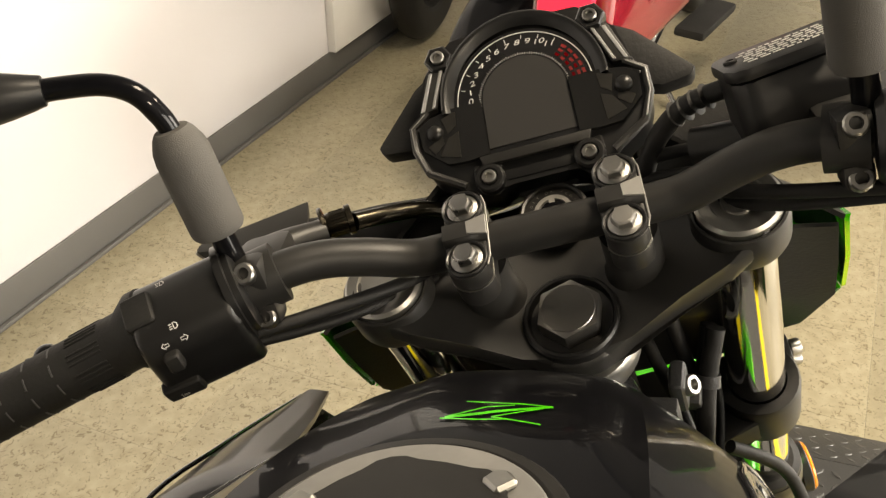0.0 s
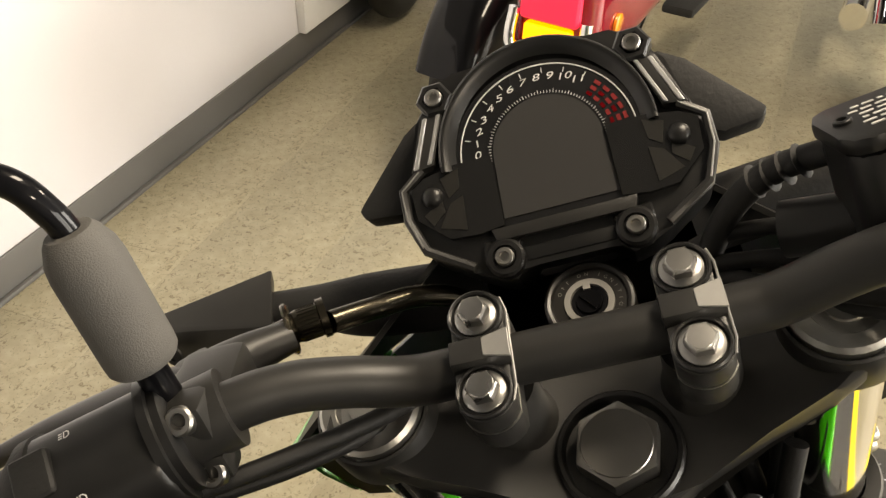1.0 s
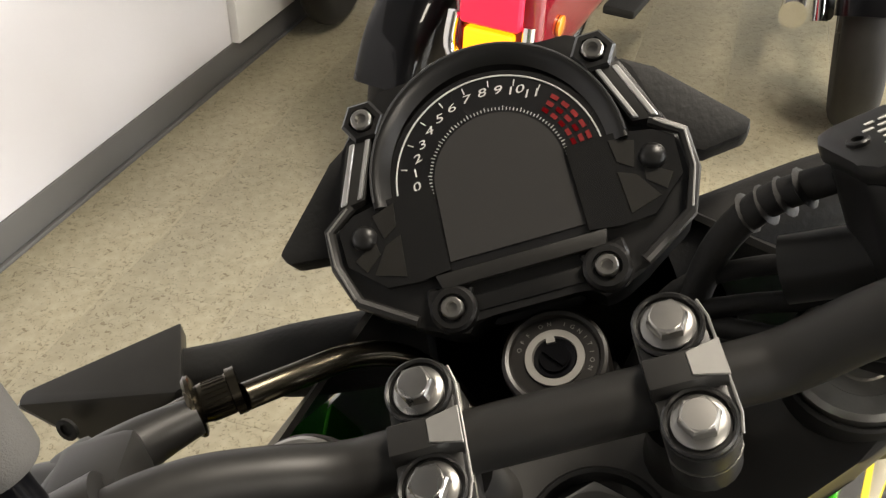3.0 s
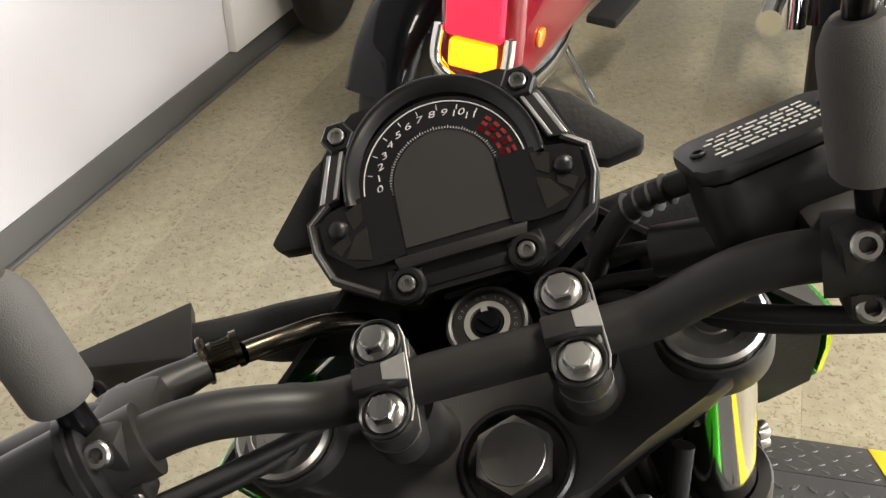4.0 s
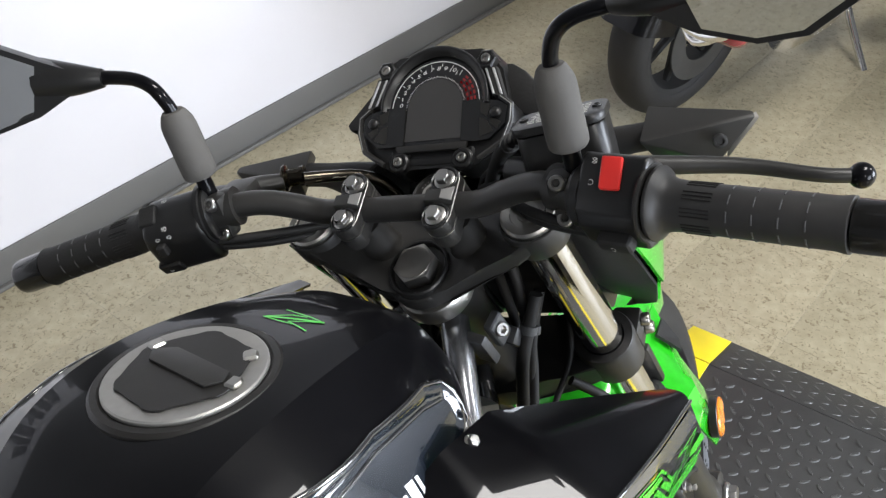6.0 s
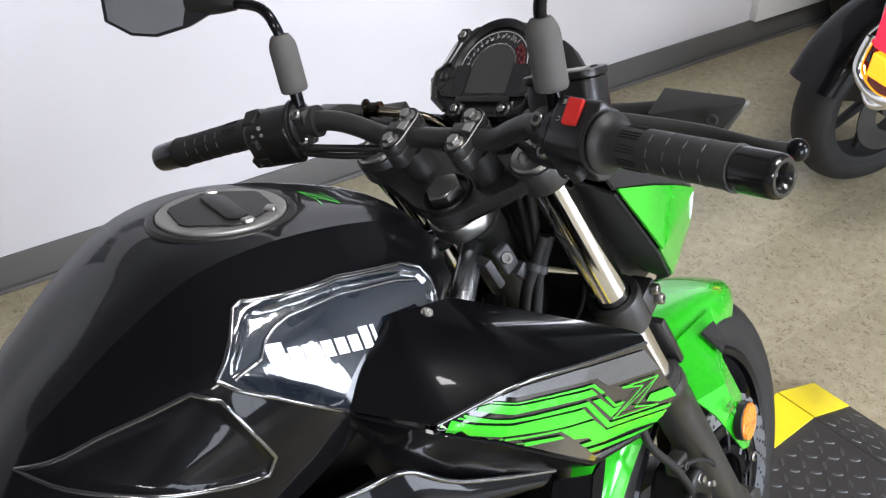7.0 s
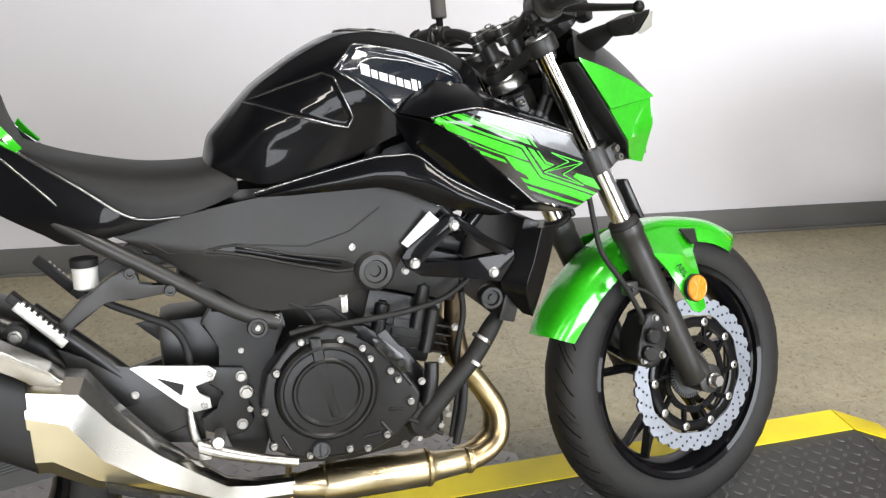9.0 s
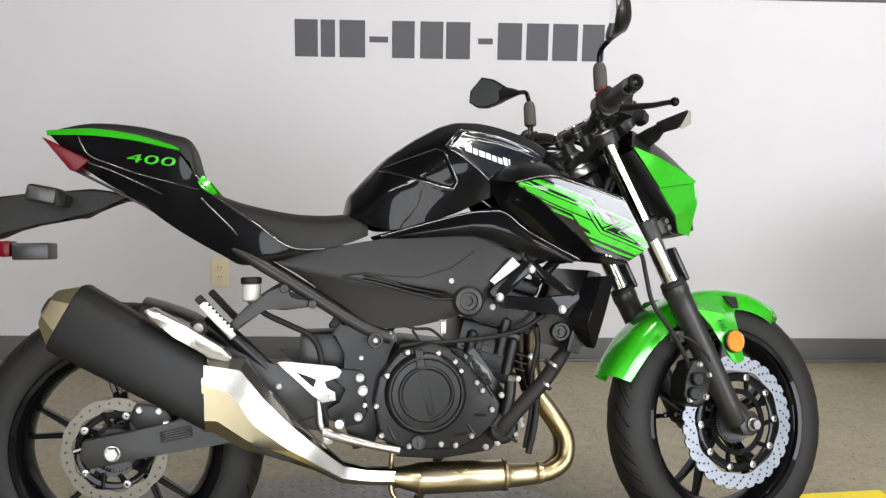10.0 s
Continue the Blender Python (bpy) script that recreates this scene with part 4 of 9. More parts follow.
def drape(tree, bm2, way, lift_off=0.0008, cut=0.012):
    """Lays flat shapes, given as (u, v) in x and y of bm2, against a surface."""
    bmesh.ops.triangulate(bm2, faces=bm2.faces[:])
    for _ in range(6):
        long = [e for e in bm2.edges if e.calc_length() > cut]
        if not long:
            break
        bmesh.ops.subdivide_edges(bm2, edges=long, cuts=1)
        bmesh.ops.triangulate(bm2, faces=bm2.faces[:])
    bad = []
    for vtx in bm2.verts:
        p = lay(tree, vtx.co.x, vtx.co.y, way, lift_off)
        if p is None:
            bad.append(vtx)
        else:
            vtx.co = p
    bmesh.ops.delete(bm2, geom=bad, context="VERTS")
    return bm2


def flat(polys):
    bm = bmesh.new()
    for poly in polys:
        bm.faces.new([bm.verts.new((u, v, 0)) for u, v in poly])
    return bm


def rim_loop(tree, outline, side, r, lift_off, closed=True):
    """A rounded bead that follows an outline on a surface."""
    pts = []
    n = len(outline)
    for i in range(n if closed else n - 1):
        a, b = Vector((*outline[i], 0)), Vector((*outline[(i + 1) % n], 0))
        steps = max(2, int((b - a).length / 0.008))
        for k in range(steps):
            q = a.lerp(b, k / steps)
            p = lay(tree, q.x, q.y, side, lift_off)
            if p is not None:
                pts.append(p)
    bm = bmesh.new()
    if len(pts) > 3:
        tube(bm, pts + [pts[0]] if closed else pts, r, 8, smooth=False)
    return bm


for side in (-1, 1):
    pn = drape(tank_tree, flat([inset(RECESS, 0.985)]), side, 0.0008, 0.0035)
    part("side_panel", pn, M["panel_black"], tank, "glossy blue-black recessed tank panel", smooth=60)
    part("panel_edge", rim_loop(tank_tree, RECESS, side, 0.0022, 0.0002), M["edge_gloss"], tank, "rounded glossy panel edge", smooth=60)
    part("panel_bevel", rim_loop(tank_tree, BEVEL, side, 0.0020, 0.0002, False), M["edge_gloss"], tank, "rounded inner bevel of the panel", smooth=60)
    kn = drape(tank_tree, flat([inset(KNEE, 0.97)]), side, 0.0008, 0.005)
    part("knee_panel", kn, M["gloss_black"], tank, "dark knee panel with a rounded edge", smooth=60)
    part("panel_edge", rim_loop(tank_tree, KNEE, side, 0.0022, 0.0000), M["edge_gloss"], tank, "rounded glossy panel edge", smooth=60)
    # maker's badge on the panel, drawn as plain white bars
    bars = []
    x = 0.058
    for k, wdt in enumerate((0.016, 0.011, 0.015, 0.011, 0.011, 0.011, 0.010, 0.004)):
        wdt *= 0.92
        top = 0.0180 if k in (0, 6, 7) else 0.0130
        zb = 0.9285 - (x - 0.058) * 0.35
        bars.append([(x, zb), (x + wdt, zb - wdt * 0.35), (x + wdt, zb + top - wdt * 0.35), (x, zb + top)])
        x += wdt + 0.0028
    part("badge", drape(tank_tree, flat(bars), side, 0.0014, 0.004), M["white_decal"], tank, "white maker's badge as plain bars", smooth=0)

# zigzag flash on the tank top
def ribbon(a, b, w=0.0012):
    """A thin straight stroke between two points of a plan."""
    a, b = Vector(a), Vector(b)
    n = (b - a).normalized()
    n = Vector((-n.y, n.x)) * w / 2
    return [tuple(a + n), tuple(b + n), tuple(b - n), tuple(a - n)]


FLASH = [[(0.198, 0.007), (0.198, -0.019), (0.197, -0.033)], [(0.197, -0.033), (0.1925, -0.010), (0.187, 0.011)], [(0.197, -0.016), (0.195, -0.004), (0.188, 0.010)],
         [(0.197, -0.033), (0.193, -0.021), (0.189, -0.009)], [(0.189, -0.009), (0.188, -0.017), (0.186, -0.032)], [(0.1865, 0.013), (0.187, -0.004), (0.188, -0.017)]]
FLASH = [[(0.189 + (x - 0.186) * 1.55, y + 0.002) for x, y in line] for line in FLASH]
flash = flat([ribbon(p, q, 0.0024 if i == 1 else 0.0011) for i, line in enumerate(FLASH) for p, q in zip(line, line[1:])])
part("flash_decal", drape(tank_tree, flash, "top", 0.0008, 0.01), M["green_decal"], tank, "green zigzag flash on the tank", smooth=0)["kind"] = "stuff"

# filler cap
cap = thing("filler_cap", "", "")
cap.parent = tank
tagged(cap, "silver and black fuel filler cap")
CAPC = Vector((0.1075, 0.002, 0.9950))
CAPN = Vector((0.135, 0, 1)).normalized()
mm_ = frame_to(CAPC, CAPN)
cb_ = bmesh.new()
lathe(cb_, CAPC, CAPN, [(0.0670, -0.020), (0.0660, -0.001), (0.0635, 0.0016), (0.0590, 0.0020), (0.0575, 0.0010), (0.0570, 0.0000), (0.046, 0.0000)], 64)
part("bezel", cb_, M["matte_plastic"], cap, "dark ring round the filler cap")
cs = bmesh.new()
lathe(cs, CAPC, CAPN, [(0.0565, 0.0005), (0.0565, 0.0032), (0.0553, 0.0042), (0.041, 0.0042), (0.040, 0.0036), (0.040, 0.0005)], 64, closed=True)
part("silver_ring", cs, M["zinc"], cap, "brushed silver ring")
cm = bmesh.new()
ring = []
for k in range(48):
    a = 2 * math.pi * k / 48
    rr = 0.0445 + (0.0020 if math.cos(6 * a + 0.7) > 0.1 else -0.0022)
    ring.append((rr * math.cos(a), rr * math.sin(a)))
prism(cm, ring, 0.0044, 0.0060, to3=lambda u, v, w: tuple(mm_ @ Vector((u, v, w))), bevel=0.0007, seg=1)
lid = part("lid", cm, M["matte_plastic"], cap, "black notched cap lid")
ck = bmesh.new()
prism(ck, [(-0.038, 0.004), (-0.030, -0.006), (0.030, -0.010), (0.038, 0.000), (0.034, 0.010), (-0.022, 0.014)], 0.0060, 0.0085, to3=lambda u, v, w: tuple(mm_ @ Vector((u, v, w))), bevel=0.0012, seg=2)
part("key_flap", ck, M["satin_metal"], cap)
for ang in (6, 48, 166):
    a = radians(ang)
    sc = bmesh.new()
    tab_ = lambda u, v, w, a=a: tuple(mm_ @ Vector(((u * math.cos(a) - v * math.sin(a)), u * math.sin(a) + v * math.cos(a), w)))
    prism(sc, [(0.0390, -0.0060), (0.0490, -0.0060), (0.0500, 0.0020), (0.0460, 0.0060), (0.0390, 0.0050)], 0.0040, 0.0078, to3=tab_, bevel=0.0014, seg=1)
    part("lid_tab", sc, M["alu"], cap, "bare alloy tab of the lid", smooth=0)

# --- radiator shrouds ---
shroud_tree = {}
for sgn in (1, -1):
    mir = sgn < 0
    sh = thing("radiator_shroud", "", "")
    sh.parent = bike
    tagged(sh, "faceted shroud, black above and green-striped below")
    FOLD = [(0.106, -0.163, 0.866), (0.152, -0.222, 0.856), (0.222, -0.242, 0.867), (0.305, -0.238, 0.843), (0.389, -0.227, 0.815)]
    TOPE = [(0.160, -0.132, 0.902), (0.182, -0.138, 0.912), (0.238, -0.140, 0.903), (0.320, -0.172, 0.858), (0.393, -0.205, 0.818)]
    midu = [tuple((Vector(a) + Vector(b)) / 2 + Vector((0, -0.004, 0.004))) for a, b in zip(FOLD, TOPE)]
    u = bmesh.new()
    patch(u, [TOPE, midu, FOLD], 5, 5, 0.003, cv=False, mirror=mir)
    ue = bmesh.new()
    tube(ue, [(x, (y - 0.0005) * sgn, z + 0.0005) for x, y, z in FOLD[1:]], 0.0018, 8)
    part("edge_bead", ue, M["edge_gloss"], sh, "rounded glossy fold of the shroud", smooth=60)
    part("upper_panel", u, M["gloss_black"], sh, "gloss black upper shroud", smooth=40)
    GT_ = [(0.150, -0.222, 0.8545), (0.222, -0.2425, 0.8655), (0.305, -0.2385, 0.8415), (0.389, -0.2275, 0.8135), (0.446, -0.212, 0.716)]
    GB_ = [(0.152, -0.222, 0.852), (0.202, -0.235, 0.818), (0.262, -0.229, 0.764), (0.322, -0.217, 0.709), (0.402, -0.203, 0.686)]
    midg = [tuple((Vector(a) + Vector(b)) / 2 + Vector((0, -0.004, 0))) for a, b in zip(GT_, GB_)]
    g = bmesh.new()
    patch(g, [GT_, midg, GB_], 5, 6, 0.003, cv=False, mirror=mir)
    shroud_tree[sgn] = BVHTree.FromBMesh(g)
    part("side_panel", g, M["black_decal"], sh, "black side panel with green stripes", smooth=40)
    LB_ = [(0.104, -0.150, 0.862), (0.134, -0.168, 0.800), (0.172, -0.172, 0.760), (0.215, -0.168, 0.722), (0.262, -0.165, 0.694), (0.385, -0.168, 0.680)]
    LT_ = [(0.108, -0.164, 0.864), (0.151, -0.221, 0.850), (0.202, -0.234, 0.816), (0.262, -0.228, 0.762), (0.322, -0.216, 0.707), (0.402, -0.202, 0.684)]
    midl = [tuple((Vector(a) + Vector(b)) / 2 + Vector((0, 0.006, 0))) for a, b in zip(LT_, LB_)]
    l_ = bmesh.new()
    patch(l_, [LT_, midl, LB_], 4, 5, 0.003, cv=False, mirror=mir)
    part("lower_panel", l_, M["gloss_black"], sh, "gloss black lower shroud", smooth=40)
    bt = bmesh.new()
    hexbolt(bt, (0.207, -0.146 * sgn, 0.903), Vector((0.1, -0.75 * sgn, 0.65)), 0.0048, 0.005)
    part("shroud_bolt", bt, M["steel"], sh)

# stripes and zigzag on the shrouds
STRIPES_GREEN = [
    [(0.1954, 0.8622), (0.2255, 0.8489), (0.3097, 0.8172), (0.3251, 0.7975), (0.3199, 0.7997), (0.3069, 0.8157), (0.2559, 0.8354), (0.1998, 0.8589)],
    [(0.1785, 0.8603), (0.1960, 0.8595), (0.2255, 0.8457), (0.3056, 0.8136), (0.3147, 0.8019), (0.2561, 0.8256), (0.2139, 0.8428)],
    [(0.1636, 0.8583), (0.1711, 0.8596), (0.1969, 0.8449), (0.2375, 0.8273), (0.3018, 0.8024), (0.3364, 0.7530), (0.3767, 0.7364), (0.4623, 0.7015), (0.4616, 0.6973), (0.3771, 0.7311), (0.3328, 0.7482), (0.2977, 0.7994), (0.2376, 0.8234), (0.1969, 0.8417)],
    [(0.1480, 0.8557), (0.1584, 0.8593), (0.1804, 0.8472), (0.2138, 0.8307), (0.2563, 0.8138), (0.2950, 0.7978), (0.3099, 0.7766), (0.2565, 0.7978), (0.2197, 0.8150), (0.1967, 0.8258), (0.1565, 0.8462)],
    [(0.1632, 0.8403), (0.1748, 0.8358), (0.1967, 0.8232), (0.2316, 0.8060), (0.3115, 0.7731), (0.3321, 0.7464), (0.3772, 0.7288), (0.4584, 0.6959), (0.4320, 0.6921), (0.3782, 0.7150), (0.3167, 0.7369), (0.3040, 0.7426), (0.2966, 0.7508), (0.3126, 0.7451), (0.3065, 0.7536), (0.2871, 0.7648), (0.2683, 0.7883), (0.2377, 0.8010), (0.1966, 0.8200)],
    [(0.1838, 0.8212), (0.1966, 0.8142), (0.2316, 0.7987), (0.2685, 0.7822), (0.2732, 0.7761), (0.2317, 0.7933), (0.1909, 0.8135)],
    [(0.3086, 0.7362), (0.3787, 0.7073), (0.4291, 0.6897), (0.4171, 0.6899), (0.3791, 0.7018), (0.3133, 0.7290)],
    [(0.3069, 0.7997), (0.3179, 0.7951), (0.3387, 0.7696), (0.3516, 0.7646), (0.3369, 0.7592)],
    [(0.3238, 0.7933), (0.3284, 0.7914), (0.3416, 0.7732), (0.3563, 0.7674), (0.3532, 0.7653), (0.3402, 0.7703)],
    [(0.3981, 0.7487), (0.4417, 0.7326), (0.4556, 0.7119), (0.4138, 0.7286), (0.3921, 0.7436)],
]
STRIPES_GREY = [
    [(0.2038, 0.8631), (0.2255, 0.8638), (0.2948, 0.8426), (0.3844, 0.8104), (0.4121, 0.7709), (0.3733, 0.7864), (0.3301, 0.8022), (0.3131, 0.8211), (0.2558, 0.8431)],
    [(0.3173, 0.7213), (0.4027, 0.6889), (0.3889, 0.6884), (0.3293, 0.7090)],
    [(0.3523, 0.6948), (0.3941, 0.6795), (0.3824, 0.6787), (0.3584, 0.6887)],
]
ZIG = [(0.3503, 0.7875), (0.4088, 0.7653), (0.3724, 0.7493), (0.4121, 0.7265), (0.3386, 0.7563), (0.3831, 0.7693), (0.3503, 0.7875)]
for sgn in (1, -1):
    sh = [o for o in bike.children if o.name.startswith("radiator_shroud")][0 if sgn > 0 else 1]
    side = -sgn
    part("green_stripes", drape(shroud_tree[sgn], flat(STRIPES_GREEN), side, 0.0016, 0.006), M["green_decal"], sh, "lime green circuit-like stripes", smooth=0)
    part("grey_stripes", drape(shroud_tree[sgn], flat(STRIPES_GREY), side, 0.0012, 0.006), M["grey_decal"], sh, "metallic grey graphic", smooth=0)
    zig = [ribbon(p, q, 0.0016) for p, q in zip(ZIG, ZIG[1:])] + [ribbon(ZIG[1], ZIG[4], 0.0012)]
    part("zigzag_mark", drape(shroud_tree[sgn], flat(zig), side, 0.0021, 0.006), M["green_decal"], sh, "green outlined zigzag mark", smooth=0)

# --- tank side strip and matte side covers ---
for sgn in (1, -1):
    mir = sgn < 0
    st = bmesh.new()
    S0 = [(-0.126, -0.128, 0.747), (-0.03, -0.152, 0.772), (0.060, -0.168, 0.793), (0.100, -0.178, 0.796), (0.138, -0.182, 0.792), (0.190, -0.186, 0.750), (0.300, -0.182, 0.690)]
    S1 = [(-0.108, -0.138, 0.740), (-0.02, -0.160, 0.744), (0.072, -0.172, 0.746), (0.118, -0.178, 0.734), (0.165, -0.180, 0.712), (0.212, -0.178, 0.694), (0.262, -0.172, 0.682)]
    sm = [tuple((Vector(a) + Vector(b)) / 2 + Vector((0, -0.010, 0))) for a, b in zip(S0, S1)]
    patch(st, [S0, sm, S1], 5, 5, 0.003, cv=False, mirror=mir)
    se_ = bmesh.new()
    tube(se_, [(x, (y - 0.001) * sgn, z + 0.001) for x, y, z in S0], 0.0026, 8)
    part("edge_bead", se_, M["edge_gloss"], bike, "rounded glossy edge of the trim", smooth=60)
    part("tank_side_strip", st, M["gloss_black"], bike, "gloss black trim under the tank", smooth=40)
    C0 = [(-0.360, -0.118, 0.702), (-0.240, -0.132, 0.722), (-0.118, -0.142, 0.742), (0.0, -0.150, 0.746), (0.093, -0.155, 0.742), (0.182, -0.150, 0.700)]
    C1 = [(-0.345, -0.122, 0.694), (-0.215, -0.140, 0.668), (-0.10, -0.152, 0.655), (0.0, -0.158, 0.652), (0.085, -0.162, 0.650), (0.140, -0.156, 0.668)]
    C2 = [(-0.320, -0.122, 0.680), (-0.200, -0.137, 0.640), (-0.10, -0.146, 0.622), (0.0, -0.152, 0.606), (0.060, -0.158, 0.604), (0.110, -0.156, 0.630)]
    C3 = [(-0.300, -0.120, 0.668), (-0.215, -0.126, 0.606), (-0.140, -0.130, 0.556), (-0.06, -0.138, 0.553), (0.040, -0.148, 0.575), (0.095, -0.150, 0.598)]
    cv_ = bmesh.new()
    patch(cv_, [C0, C1, C2, C3], 4, 5, 0.004, mirror=mir)
    cover_tree = BVHTree.FromBMesh(cv_)
    cover = part("side_cover", cv_, M["matte_plastic"], bike, "matte black plastic side cover", smooth=40)
    hi = [(-0.209, 0.664), (-0.185, 0.668), (-0.158, 0.669), (-0.120, 0.659), (-0.076, 0.646), (0.008, 0.630), (0.034, 0.617)]
    lo = [(-0.209, 0.662), (-0.190, 0.660), (-0.146, 0.650), (-0.115, 0.642), (-0.083, 0.632), (-0.005, 0.610), (0.034, 0.612)]
    # no slot is cut: its shade is a black patch draped over the cover
    gr = drape(cover_tree, flat([hi + lo[::-1]]), -sgn, 0.0008, 0.008)
    for edge_, lip_r in ((hi, 0.0022), (lo, 0.0030)):
        part("groove_lip", rim_loop(cover_tree, edge_, -sgn, lip_r, 0.0006, False), M["matte_plastic"], cover, smooth=60)
    part("slot_shade", gr, M["gloss_black"], cover, "long black patch laid on the cover for the slot's shade")
    inner_ = [(-0.165, 0.662), (-0.120, 0.651), (-0.078, 0.639), (-0.030, 0.628), (0.010, 0.619)]
    part("slot_tube", rim_loop(cover_tree, inner_, -sgn, 0.0070, -0.0035, False), M["gloss_black"], cover, "glossy black tube seen in the slot", smooth=60)
    for line_ in ([(-0.300, 0.684), (-0.268, 0.662), (-0.209, 0.664)], [(-0.170, 0.6705), (-0.110, 0.664), (-0.050, 0.658), (0.020, 0.676), (0.080, 0.716)]):
        part("crease", rim_loop(cover_tree, line_, -sgn, 0.0016, -0.0006, False), M["matte_plastic"], cover, smooth=60)
    fb = bmesh.new()
    socketbolt(fb, (0.022, -0.161 * sgn, 0.650), (0, -sgn, 0), 0.0062, 0.004)
    part("cover_bolt", fb, M["steel"], cover)

# --- seats and tail ---
SEAT = [
    [(-0.492, 0, 0.853), (-0.491, -0.05, 0.852), (-0.487, -0.078, 0.848), (-0.484, -0.086, 0.842), (-0.482, -0.086, 0.836)],
    [(-0.440, 0, 0.832), (-0.440, -0.062, 0.831), (-0.438, -0.100, 0.823), (-0.436, -0.112, 0.812), (-0.434, -0.112, 0.800)],
    [(-0.390, 0, 0.817), (-0.390, -0.075, 0.815), (-0.388, -0.116, 0.803), (-0.386, -0.128, 0.788), (-0.385, -0.128, 0.772)],
    [(-0.310, 0, 0.801), (-0.310, -0.080, 0.798), (-0.310, -0.122, 0.784), (-0.312, -0.140, 0.758), (-0.314, -0.140, 0.729)],
    [(-0.245, 0, 0.797), (-0.245, -0.076, 0.794), (-0.245, -0.116, 0.780), (-0.247, -0.136, 0.754), (-0.248, -0.137, 0.723)],
    [(-0.190, 0, 0.800), (-0.190, -0.066, 0.796), (-0.190, -0.104, 0.784), (-0.190, -0.124, 0.762), (-0.190, -0.125, 0.735)],
    [(-0.160, 0, 0.803), (-0.158, -0.050, 0.797), (-0.154, -0.086, 0.786), (-0.150, -0.104, 0.770), (-0.150, -0.106, 0.750)],
]
sb = bmesh.new()
patch(sb, SEAT, 6, 5)
patch(sb, SEAT, 6, 5, mirror=True)
bmesh.ops.remove_doubles(sb, verts=sb.verts[:], dist=2e-4)
part("rider_seat", sb, M["seat"], bike, "black grained vinyl rider seat", smooth=60)
PAD = [
    [(-0.800, 0, 0.990), (-0.800, -0.022, 0.989), (-0.799, -0.036, 0.985), (-0.798, -0.040, 0.978)],
    [(-0.730, 0, 1.000), (-0.730, -0.040, 0.998), (-0.730, -0.060, 0.990), (-0.730, -0.064, 0.978)],
    [(-0.640, 0, 0.994), (-0.640, -0.050, 0.991), (-0.640, -0.076, 0.980), (-0.640, -0.080, 0.966)],
    [(-0.570, 0, 0.978), (-0.570, -0.055, 0.974), (-0.570, -0.084, 0.960), (-0.570, -0.090, 0.946)],
    [(-0.528, 0, 0.962), (-0.527, -0.055, 0.957), (-0.526, -0.086, 0.942), (-0.530, -0.094, 0.916)],
    [(-0.508, 0, 0.900), (-0.507, -0.055, 0.896), (-0.508, -0.086, 0.888), (-0.514, -0.098, 0.880)],
    [(-0.486, 0, 0.845), (-0.486, -0.05, 0.843), (-0.487, -0.082, 0.840), (-0.490, -0.096, 0.836)],
]
pbm = bmesh.new()
patch(pbm, PAD, 5, 4)
patch(pbm, PAD, 5, 4, mirror=True)
bmesh.ops.remove_doubles(pbm, verts=pbm.verts[:], dist=2e-4)
part("pillion_seat", pbm, M["seat"], bike, "black raised pillion seat", smooth=60)

